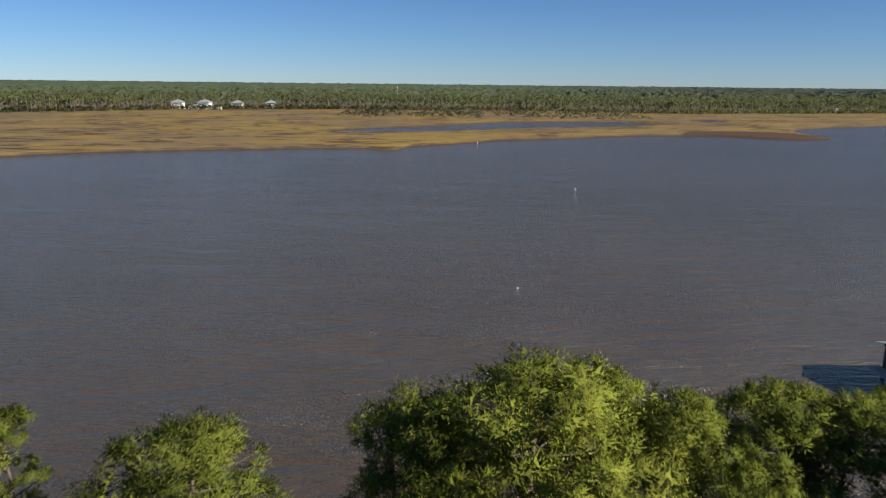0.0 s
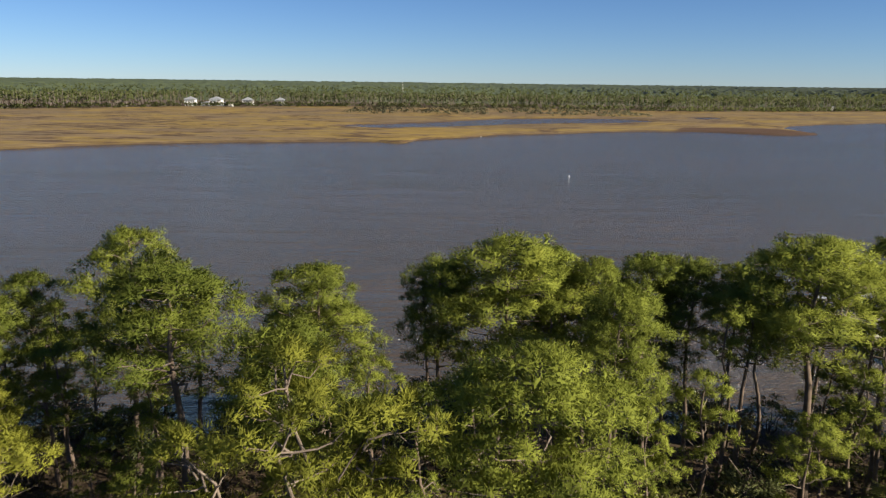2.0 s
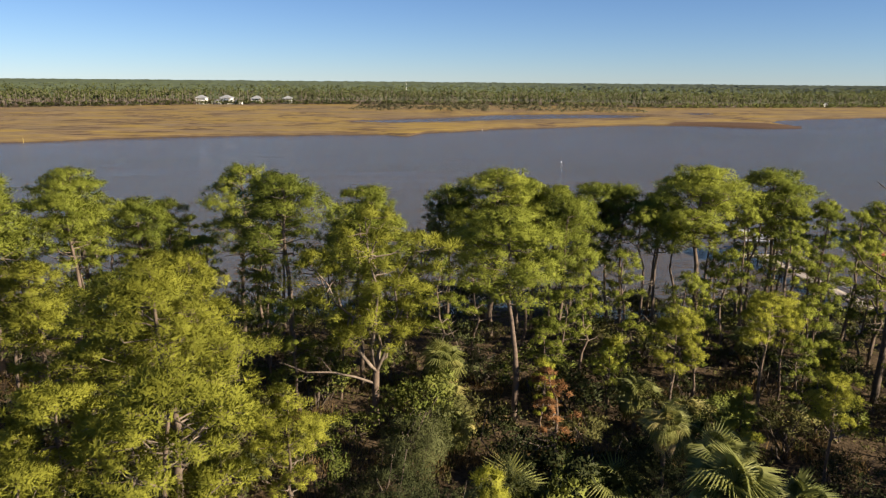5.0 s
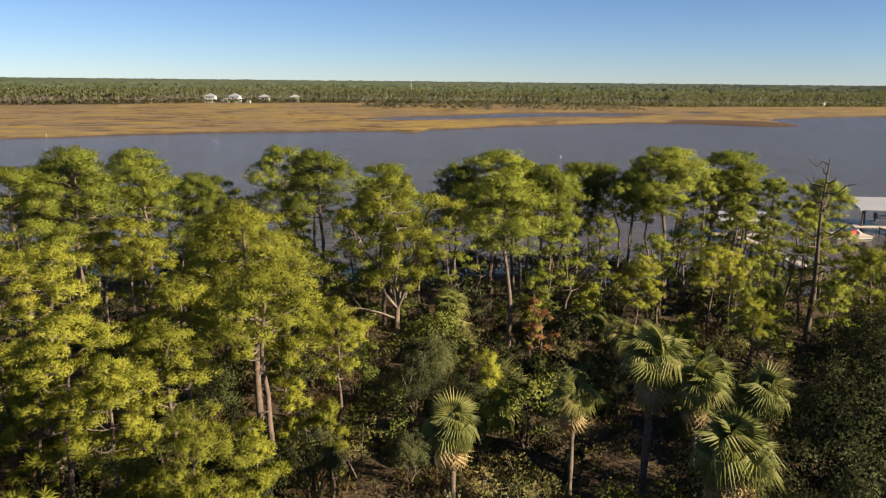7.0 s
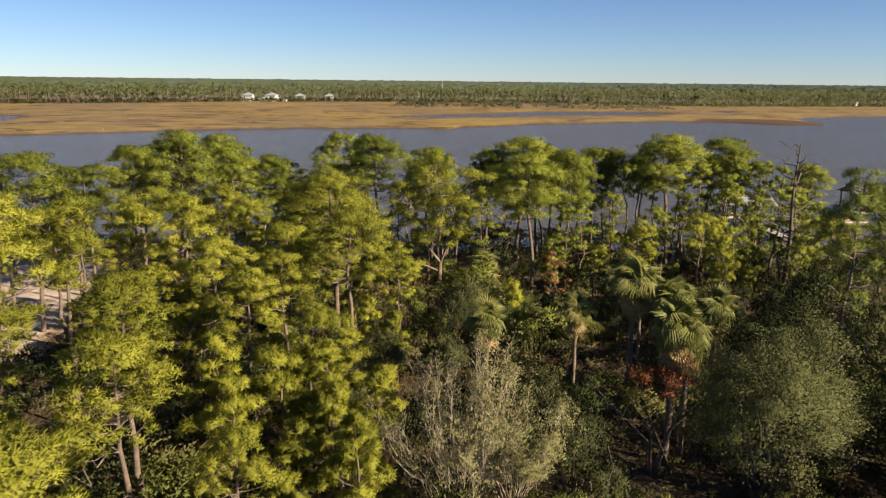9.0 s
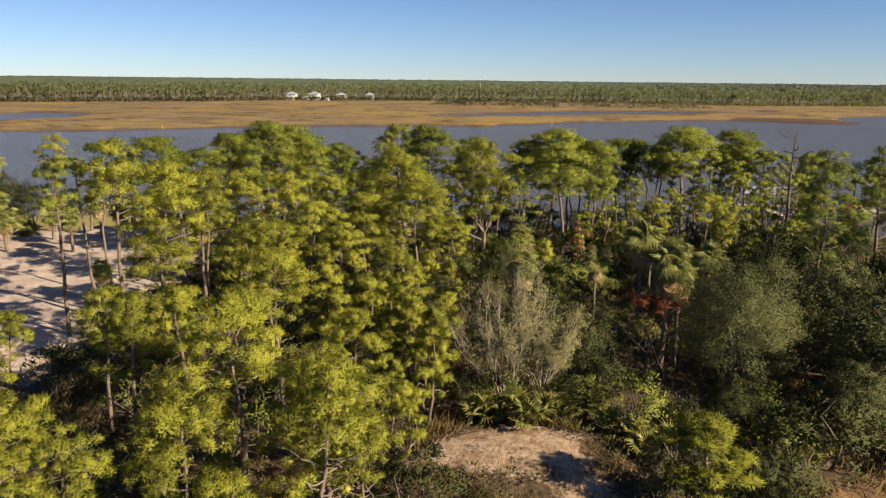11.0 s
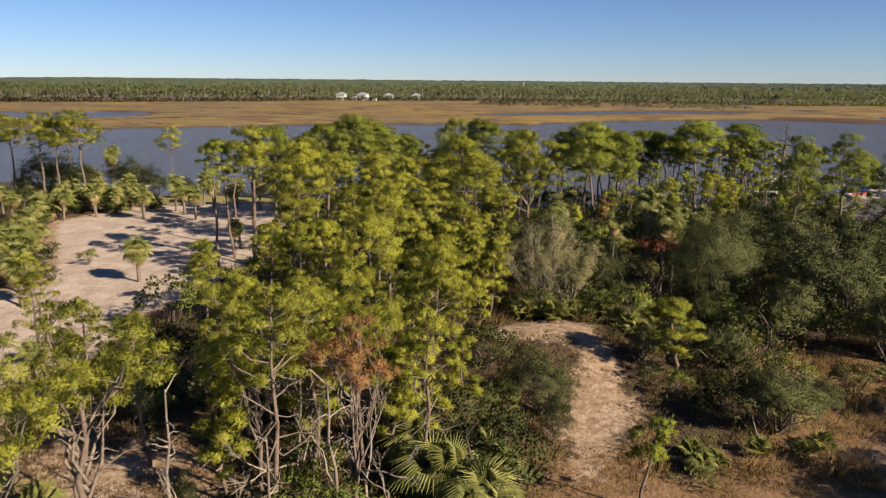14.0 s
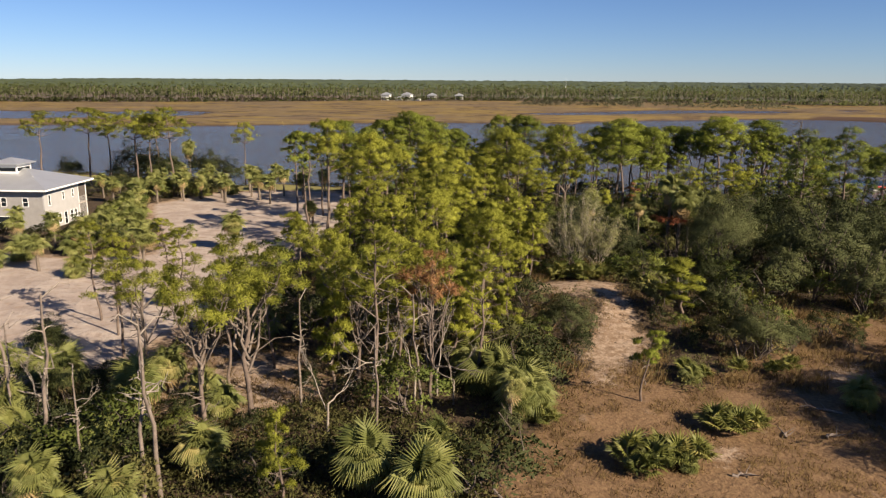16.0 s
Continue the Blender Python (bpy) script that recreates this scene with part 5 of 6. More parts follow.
# ---- palms ----
palm_kinds = [Kind(cabbage_palm(th, 900 + i, f, d), th + 1.5) for i, (th, f, d) in enumerate(((4.0, 32, 8), (5.0, 32, 9), (2.6, 32, 7), (8.0, 34, 11)))]
belt_kinds = [Kind(cabbage_palm(th, 940 + i, 16, 3, 1.6), th + 1.7) for i, th in enumerate((3.6, 4.6, 2.2))]
low_kind = Kind(cabbage_palm(1.0, 920, 24, 4, 1.4), 2.9)
broad_kind = Kind(cabbage_palm(2.2, 925, 36, 11, 1.7), 4.3)
saw_kind = Kind(cabbage_palm(0.0, 930, 15, 1, 0.98, "saw_palmetto"), 1.6)
PALMS = [(10.3, -7.3, 8.4), (11.3, -12.5, 9.4), (-1.5, -24.7, 9.9), (5.2, -19.0, 9.0), (9.3, -19.4, 12.0), (9.9, -30.1, 12.0), (11.6, -20.6, 10.6), (12.8, -17.8, 10.0), (11.2, -28.6, 10.4), (-4.3, -79.9, 5.6), (-18.0, -18.6, 6.0),
         (-73.2, 3.0, 6.4), (-63.4, 3.0, 7.4), (-60.4, -42.0, 6.4), (-2.4, 9.6, 5.6), (-67.6, 7.0, 7.4), (-72.0, 1.4, 7.0), (-45.7, -19.1, 6.0), (-95.3, 19.8, 7.6), (-88.2, 12.6, 6.8), (-85.0, 17.0, 7.0),
         (-108.0, 47.0, 9.0), (-105.0, 42.0, 8.4), (-68.1, -51.6, 6.2), (-57.0, -46.0, 6.6), (-85.0, -36.0, 6.4), (12.4, -1.4, 5.4), (-2.9, 12.0, 4.8), (-2.0, 4.4, 4.6), (11.6, 4.8, 5.2), (14.2, 1.6, 5.0), (15.2, -5.6, 5.8), (24.0, 17.0, 5.0), (-62.0, 16.0, 7.0),
         (-89.0, 4.0, 6.6), (-84.0, -3.0, 6.8), (-81.5, 2.0, 6.8), (-93.0, -4.0, 6.6), (-90.5, 9.5, 7.0), (-82.0, -12.5, 6.2), (-83.0, -47.0, 6.2), (-32.5, -62.5, 6.6),
         (15.2, -20.8, 10.2), (-75.5, -40.0, 6.6), (36.0, 14.0, 6.0), (44.0, 22.0, 6.5), (30.0, 16.0, 5.0), (-69.5, -35.5, 5.6), (-81.0, -40.5, 6.0), (-76.0, 7.0, 6.6), (-86.0, 7.0, 6.4), (-94.0, 12.0, 7.0), (-99.0, 1.0, 6.4), (-30.5, -80.5, 5.0), (-37.0, -84.0, 5.6), (-89.5, -1.0, 6.0), (-83.0, 12.5, 6.2), (-79.0, 4.5, 5.6)]
for i, (x, y, top) in enumerate(PALMS):
    rise = top - height_at(x, y)
    k = 3 if rise > 7.2 else (2 if rise < 4.6 else (i + i // 4) % 2)
    (belt_kinds if x < -55 and k < 3 else palm_kinds)[k].plant(x, y, top, i * 53.0, 1.0, "cabbage palm with fan fronds and a brown skirt of dead ones", "cabbage palms")
HOUSE_BELT = [(-84, -8), (-81, -13.5), (-68, -30.5), (-62.5, -39), (-70, -43), (-80, -30), (-81.5, -18)]
BEHIND_HOUSE = [(-106, 6), (-80, 4), (-77, 13), (-84, 24), (-106, 26)]
br = np.random.default_rng(83)
for poly, palms, bushes in ((HOUSE_BELT, 18, 24), (BEHIND_HOUSE, 10, 18)):
    lo, hi = np.min(poly, axis=0), np.max(poly, axis=0)
    while palms + bushes:
        x, y = br.uniform(lo[0], hi[0]), br.uniform(lo[1], hi[1])
        if float(inside(np.array([x]), np.array([y]), poly)[0]) < 0 or (x < -82 and -45 < y < 3):
            continue
        if palms:
            palms -= 1
            belt_kinds[int(br.choice(3, p=(0.4, 0.2, 0.4)))].plant(x, y, height_at(x, y) + br.uniform(3.0, 4.8), br.uniform(0, 360), 1.05, "cabbage palm with a full head in the thicket by the house", "cabbage palms")
        else:
            bushes -= 1
            q = int(br.choice(4, p=(0.35, 0.4, 0.05, 0.2)))
            shrub_kinds[q].plant(x, y, height_at(x, y) + br.uniform(2.2, 4.4), br.uniform(0, 360), 1.15, SHRUB_LABELS[q], "shrubs of the undergrowth")
for i, (x, y, rise) in enumerate(((-82.4, -14.0, 4.6), (-84.0, -9.6, 5.0), (-79.0, -19.0, 4.2), (-86.0, -6.0, 4.8), (-88.0, -2.6, 5.0), (-76.4, -22.0, 3.8), (-81.0, -22.0, 3.6), (-86.6, 0.0, 5.0), (-75.2, -26.0, 4.0), (-76.0, -31.0, 3.4))):
    shrub_kinds[(1, 0, 3)[i % 3]].plant(x, y, height_at(x, y) + rise * 0.8, i * 55.0, 1.2, SHRUB_LABELS[(1, 0, 3)[i % 3]], "shrubs of the undergrowth")
    if i % 2 == 0:
        belt_kinds[2].plant(x + 1.6, y - 1.2, height_at(x, y) + rise, i * 71.0, 1.0, "cabbage palm with a full head in the thicket by the house", "cabbage palms")
palm_kinds[0].plant(-50.4, -34.7, 6.6, 40, 1.1, "broad cabbage palm standing alone on the sand", "cabbage palms")
for i, (x, y, top) in enumerate(((-71.0, 10.0, 7.4), (-65.0, 12.6, 7.0), (-59.6, 10.0, 6.8), (-57.0, 15.0, 7.2), (-69.0, 16.5, 7.6), (-74.0, 15.0, 7.4))):
    belt_kinds[1].plant(x, y, top, i * 87.0, 1.0, "cabbage palm with a bare trunk by the lawn and the sand", "cabbage palms")
LOW_PALMS = [(-31.0, -64.0, 4.6), (-34.0, -66.5, 4.4), (-29.5, -66.5, 4.2), (-27.0, -64.0, 4.4), (-70.0, -43.0, 4.8), (-73.5, -47.5, 5.2), (-61.5, -52.5, 4.6), (-75.5, -52.0, 4.8), (20.8, -70.6, 4.0), (-45.0, -76.0, 4.4), (-42.0, -80.0, 4.2), (-46.5, -80.0, 4.0), (-38.5, -82.5, 4.0), (-6.6, -73.5, 5.4), (-4.4, -71.6, 5.0), (-4.4, -76.0, 5.2), (-8.4, -71.0, 5.2), (-27.5, -80.0, 3.8), (-25.0, -82.5, 4.0), (-2.0, 1.4, 4.4), (2.2, -9.0, 6.0), (8.2, -6.2, 5.2), (14.6, -9.6, 4.6), (-25.1, 8.6, 3.6), (7.6, -83.2, 2.4), (-44.0, -60.0, 3.6), (-3.4, -77.0, 4.6), (8.6, -68.0, 2.8), (-80.0, 8.0, 4.2), (-76.0, 12.0, 4.0), (-70.0, -30.0, 4.4)]
for i, (x, y, top) in enumerate(LOW_PALMS):
    low_kind.plant(x, y, top, i * 91.0, 1.0, "low trunkless cabbage palm in the undergrowth", "low palms")
for i, (x, y, top) in enumerate(((-7.2, -92.2, 5.8), (-10.9, -90.4, 5.8), (-7.6, -87.2, 5.2), (-21.8, -90.8, 5.0), (-23.4, -97.2, 5.2), (-27.0, -92.8, 5.0), (-30.4, -84.0, 5.6), (-33.4, -92.2, 5.2), (-25.0, -99.0, 4.8), (-29.4, -96.0, 4.6), (-37.6, -89.0, 4.8), (-5.6, -74.6, 5.2), (-4.0, -78.4, 4.6), (-3.6, -73.0, 4.6))):
    broad_kind.plant(x, y, top, i * 73.0, 1.0 - 0.1 * (i % 3), "broad cabbage palm with a thick golden skirt in the undergrowth", "cabbage palms")
nr = np.random.default_rng(95)
for i in range(26):
    x, y = nr.uniform(-38, -8), nr.uniform(-103, -83)
    q = int(nr.choice(4, p=(0.2, 0.3, 0.25, 0.25)))
    shrub_kinds[q].plant(x, y, height_at(x, y) + nr.uniform(1.2, 2.4), nr.uniform(0, 360), nr.uniform(1.1, 1.5), SHRUB_LABELS[q], "shrubs of the undergrowth")
SAW = [(3.8, -82.6, 3.3), (5.4, -83.4, 3.2), (6.8, -82.4, 3.2), (8.0, -81.6, 3.0), (5.8, -81.8, 3.1), (4.6, -84.2, 2.9), (9.8, -76.4, 3.0), (11.2, -76.8, 3.0), (12.4, -75.6, 2.8), (11.0, -75.4, 2.8), (15.6, -65.0, 2.6), (17.0, -63.6, 2.6), (12.8, -65.2, 2.5), (8.5, -65.9, 2.4), (9.9, -66.8, 2.2), (-1.0, -44.0, 4.6), (1.5, -42.0, 4.4), (3.5, -41.5, 4.2), (6.5, -46.5, 4.0), (8.0, -45.0, 3.9),
       (7.2, -50.0, 3.2), (-4.0, -42.5, 4.4), (12.5, -54.0, 2.6), (16.0, -54.5, 2.6), (13.0, -46.0, 3.0), (10.2, -43.0, 3.6), (16.0, -45.0, 2.9), (26.0, -50.0, 2.6), (8.2, -42.4, 3.9), (13.8, -50.2, 2.6), (-2.4, -76.4, 2.6), (-1.8, -78.6, 2.5), (-2.2, -42.4, 4.4), (0.4, -42.8, 4.4), (4.6, -43.8, 4.2), (6.0, -44.6, 4.0), (12.4, -43.4, 3.2), (16.6, -43.8, 2.9), (18.2, -42.4, 2.9), (9.6, -40.6, 3.6), (14.4, -41.6, 3.2)]
for i, (x, y, top) in enumerate(SAW):
    saw_kind.plant(x, y, top, i * 67.0, 1.1, "low clump of saw palmetto with stiff fan leaves", "saw palmettos")


# ---- undergrowth, grass and far woods, past counting ----
def build_undergrowth():
    r = np.random.default_rng(31)
    n = 19000
    x, y = r.uniform(-140, 56, n), r.uniform(-118, 37, n)
    keep = np.ones(n, bool)
    for p, m in ((SAND_LOT, 1.0), (SAND_PATH, 0.1), (FIELD, -1.0), (CLEARING, -1.0), (LAWN, -1.0)):
        keep &= inside(x, y, p) < -m
    keep &= near_shore(x) - y > 2.0
    keep &= ~((x > -100) & (x < -82) & (y > -45) & (y < 2))
    near_x, near_y = r.uniform(-42, -4, 2600), r.uniform(-106, -80, 2600)
    more = (inside(near_x, near_y, CLEARING) < 0.5) & (inside(near_x, near_y, FIELD) < 0.5)
    x, y = np.concatenate([x[keep], near_x[more]]), np.concatenate([y[keep], near_y[more]])
    z = ground_height(x, y)[0]
    g = Geo()
    s = r.uniform(0.35, 1.15, len(x))
    clumps(g, np.column_stack([x, y, z + s * 0.35]), s, 26, 0.21, 0.1, (0, -40, -400), r, flat=0.8, up=0.6)
    tagged(new("undergrowth", g.mesh("undergrowth", under_leaf, soft=True)), "tangled brown and green undergrowth beneath the pines", "undergrowth", kind="stuff")
    n = 30000
    x, y = r.uniform(-36, 50, n), r.uniform(-102, -40, n)
    rim = inside(x, y, SAND_PATH)
    keep = (inside(x, y, FIELD) > 0.2) | (inside(x, y, CLEARING) > -2.0) | ((rim > -2.5) & (rim < 0.9) & (r.random(n) < 0.5))
    x, y = x[keep], y[keep]
    keep = smooth_noise(x, y, 7, 21) > -0.12
    x, y = x[keep], y[keep]
    z = ground_height(x, y)[0]
    g = Geo()
    k = 11
    c = np.repeat(np.column_stack([x, y, z - 0.03]), k, axis=0) + r.normal(size=(len(x) * k, 3)) * np.array([0.22, 0.22, 0])
    way = unit(r.normal(size=c.shape) * np.array([0.5, 0.5, 0.1]) + np.array([0, 0, 1]))
    blades(g, c, way, 0.28 * (0.4 + r.random(len(c))), 0.05, unit(way * 0.5 + np.array([0, 0, 1.0])), r)
    n = 16000
    x, y = r.uniform(-44, 30, n), r.uniform(-70, 14, n)
    keep = (smooth_noise(x, y, 9, 33) + smooth_noise(x, y, 3.5, 34) * 0.5 > 0.12) & (inside(x, y, SAND_LOT) < 0.4) & (inside(x, y, SAND_PATH) < 0) & ~((x > 0) & (x < 17) & (y < -9) & (y > -40))
    x, y = x[keep], y[keep]
    c = np.repeat(np.column_stack([x, y, ground_height(x, y)[0] - 0.03]), k, axis=0) + r.normal(size=(len(x) * k, 3)) * np.array([0.3, 0.3, 0])
    way = unit(r.normal(size=c.shape) * np.array([0.5, 0.5, 0.1]) + np.array([0, 0, 1]))
    blades(g, c, way, 0.8 * (0.5 + r.random(len(c))), 0.07, unit(way * 0.5 + np.array([0, 0, 1.0])), r)
    tagged(new("dry_grass", g.mesh("dry_grass", dry_grass, soft=True)), "patchy dry tan grass on sandy ground", "grass", kind="stuff")


def far_tree(g, trunks, pts, r, size, per, height):
    """Distant pines: pale thin trunks and a ragged crown each."""
    n = len(pts)
    lay = 5
    off = r.normal(size=(n, lay, 3)) * np.array([1.7, 1.7, 2.2])
    top = pts[:, None, :] + np.concatenate([np.zeros((n, lay, 2)), (height * 0.68)[:, None, None] * np.ones((n, lay, 1))], 2) + off
    core = np.repeat(pts + np.column_stack([np.zeros(n), np.zeros(n), height * 0.6]), lay * per, axis=0)
    c = np.repeat(top.reshape(-1, 3), per, axis=0)
    d = unit(r.normal(size=c.shape))
    pos = c + d * size * 0.7 * r.random((len(c), 1))
    normal = unit(d * 0.3 + unit(pos - core) * 0.6 + np.array([0.25, -0.35, 0.5]))
    blades(g, pos, unit(d + r.normal(size=c.shape) * 0.6), size * (0.6 + 0.7 * r.random(len(c))), size * 0.75, normal, r)
    if trunks is not None:
        a = np.array([[0.16, 0, 0], [-0.08, 0.14, 0], [-0.08, -0.14, 0]])
        low = pts[:, None, :] + a
        high = low + np.column_stack([r.normal(size=n) * 0.5, r.normal(size=n) * 0.5, height * 0.85])[:, None, :]
        v = np.concatenate([low, high], 1).reshape(-1, 3)
        k = np.arange(n)[:, None] * 6
        trunks.add(v, np.concatenate([k + np.array([[0, 1, 4, 3]]), k + np.array([[1, 2, 5, 4]]), k + np.array([[2, 0, 3, 5]])]))


def build_far_woods():
    r = np.random.default_rng(57)
    fx, fy = np.array([p[0] for p in FOREST_EDGE], float), np.array([p[1] for p in FOREST_EDGE], float)
    crowns, trunks = Geo(), Geo()
    n = 4200
    x = r.uniform(-900, 900, n)
    y = np.interp(x, fx, fy) + 6 + 150 * r.random(n) ** 1.6 + 5 * smooth_noise(x, x * 0, 60, 61)
    clear = np.ones(n, bool)
    for hx, hy in FAR_HOUSES:
        clear &= ~((np.abs(x - hx) < 13) & (y < hy + 14) & (y > hy - 60))
    x, y = x[clear], y[clear]
    h = r.uniform(11.0, 16.5, len(x)) * (1 + 0.2 * smooth_noise(x, y, 70, 62))
    far_tree(crowns, trunks, np.column_stack([x, y, np.full(len(x), 0.6)]), r, 1.05, 13, h)
    tagged(new("far_wood_trunks", trunks.mesh("far_wood_trunks", far_bark)), "pale thin trunks of the far pine wood", "tree trunks", kind="stuff")
    n = 3600
    x = r.uniform(-1500, 1500, n)
    y = np.interp(x, fx, fy) + 140 + 800 * r.random(n) ** 1.5
    far_tree(crowns, None, np.column_stack([x, y, np.full(len(x), 1.2)]), r, 1.5, 8, r.uniform(11.5, 16.5, n))
    tagged(new("far_wood", crowns.mesh("far_wood", far_leaf, soft=True)), "dense green pine wood across the water", "forest", kind="stuff")
    # undergrowth at the far wood's foot, and grey scrub out on the marsh
    g = Geo()
    n = 2600
    x = r.uniform(-900, 900, n)
    y = np.interp(x, fx, fy) + r.uniform(-5, 14, n)
    clumps(g, np.column_stack([x, y, 1.0 + r.uniform(0, 3.2, n)]), r.uniform(1.2, 2.8, n), 16, 1.2, 0.9, (0, 760, -300), r)
    tagged(new("far_wood_edge", g.mesh("far_wood_edge", far_leaf, soft=True)), "green shrubs along the foot of the far wood", "shrubs", kind="stuff")
    g = Geo()
    x, y = r.uniform(-100, 150, 900), r.uniform(575, 735, 900)
    keep = smooth_noise(x, y, 60, 71) > -0.1
    x, y = x[keep], y[keep]
    clumps(g, np.column_stack([x, y, 1.0 + r.uniform(0, 1.6, len(x))]), r.uniform(1.3, 3.0, len(x)), 18, 1.0, 0.7, (0, 640, -300), r)
    tagged(new("marsh_scrub", g.mesh("marsh_scrub", far_scrub_leaf, soft=True)), "grey-green scrub on the back of the marsh", "shrubs", kind="stuff")
    # rolling canopy of the woods beyond, out to the horizon
    rows = 880 * (4850 / 880) ** np.linspace(0, 1, 70)
    cols = np.linspace(-3600, 3600, 560)
    gx, gy = np.meshgrid(cols, rows, indexing="ij")
    gx = gx * (0.35 + 0.65 * gy / 4850)
    z = 11.0 + 2.0 * smooth_noise(gx, gy, 60, 81) + 1.6 * r.normal(size=gx.shape) + np.clip((gy - 2500) * 0.0016, 0, 4) + 2.2 * smooth_noise(gx, gy, 700, 82)
    z[:, 0] = 0.5
    a, b = gx.shape
    i, j = np.meshgrid(np.arange(a - 1), np.arange(b - 1), indexing="ij")
    i, j = i.ravel(), j.ravel()
    g = Geo()
    g.add(np.stack([gx, gy, z], -1).reshape(-1, 3), np.stack([i * b + j, (i + 1) * b + j, (i + 1) * b + j + 1, i * b + j + 1], 1))
    tagged(new("backdrop", g.mesh("backdrop", far_canopy)), "dark green wooded horizon", "forest", kind="structure")


FAR_HOUSES = [(-262.5, 700.0), (-239.5, 707.0), (-219.5, 744.0), (-189.0, 754.0)]
far_canopy = plain("far_canopy", (0.026, 0.038, 0.022), (0.06, 0.077, 0.036), 0.9, 0.012, relief=0, world_space=True)
build_undergrowth()
build_far_woods()


# ---- buildings, piers and small things ----
def holed_wall(g, length, height, thick, holes):
    """A wall along +x from 0, standing on z 0, outer face at y 0, with rectangular holes (x0, z0, x1, z1) cut through."""
    xs = sorted({0.0, length, *(h[0] for h in holes), *(h[2] for h in holes)})
    zs = sorted({0.0, height, *(h[1] for h in holes), *(h[3] for h in holes)})
    nx, nz = len(xs), len(zs)

    def solid(i, k):
        if not (0 <= i < nx - 1 and 0 <= k < nz - 1):
            return False
        cx, cz = (xs[i] + xs[i + 1]) / 2, (zs[k] + zs[k + 1]) / 2
        return not any(h[0] < cx < h[2] and h[1] < cz < h[3] for h in holes)

    def at(i, k, back):
        return (i * nz + k) * 2 + back

    faces = []
    for i in range(nx - 1):
        for k in range(nz - 1):
            if solid(i, k):
                faces += [(at(i, k, 0), at(i + 1, k, 0), at(i + 1, k + 1, 0), at(i, k + 1, 0)), (at(i, k, 1), at(i, k + 1, 1), at(i + 1, k + 1, 1), at(i + 1, k, 1))]
                for (di, dk), (p, q) in (((0, -1), ((i, k), (i + 1, k))), ((1, 0), ((i + 1, k), (i + 1, k + 1))), ((0, 1), ((i + 1, k + 1), (i, k + 1))), ((-1, 0), ((i, k + 1), (i, k)))):
                    if not solid(i + di, k + dk):
                        faces.append((at(*p, 0), at(*p, 1), at(*q, 1), at(*q, 0)))
    g.add([(x, y, z) for x in xs for z in zs for y in (0, thick)], faces)


def hip_roof(g, x0, y0, x1, y1, z, rise, thick=0.18):
    """A hipped roof shell with its eaves board."""
    w = min(x1 - x0, y1 - y0) / 2
    if x1 - x0 >= y1 - y0:
        a, b = (x0 + w, (y0 + y1) / 2, z + rise), (x1 - w, (y0 + y1) / 2, z + rise)
    else:
        a, b = ((x0 + x1) / 2, y0 + w, z + rise), ((x0 + x1) / 2, y1 - w, z + rise)
    c = [(x0, y0, z), (x1, y0, z), (x1, y1, z), (x0, y1, z)]
    d = [(p[0], p[1], z - thick) for p in c]
    long_x = x1 - x0 >= y1 - y0
    v = c + [a, b] + d
    if long_x:
        f = [(0, 1, 5, 4), (2, 3, 4, 5)]
        t = [(1, 2, 5), (3, 0, 4)]
    else:
        f = [(1, 2, 5, 4), (3, 0, 4, 5)]
        t = [(0, 1, 4), (2, 3, 5)]
    g.add(v, f + [(6, 7, 1, 0), (7, 8, 2, 1), (8, 9, 3, 2), (9, 6, 0, 3), (9, 8, 7, 6)])
    g.add(v, t)


def add_window(parent, m, w, h, name="window"):
    """A window set in its hole: frame, mullion, pane and sill, at the pose m of its lower left outer corner."""
    win = new(name)
    win.parent = parent
    win.matrix_local = m
    f = 0.09
    part("frame", box_mesh("window_frame", white_paint, ((0, -0.03, 0), (f, 0.1, h)), ((w - f, -0.03, 0), (w, 0.1, h)), ((f, -0.03, 0), (w - f, 0.1, f)), ((f, -0.03, h - f), (w - f, 0.1, h)), ((f, -0.01, h * 0.5 - 0.03), (w - f, 0.08, h * 0.5 + 0.03))), win, "white window frame")
    part("pane", box_mesh("window_pane", window_glass, ((f, 0.03, f), (w - f, 0.05, h - f))), win)
    return win


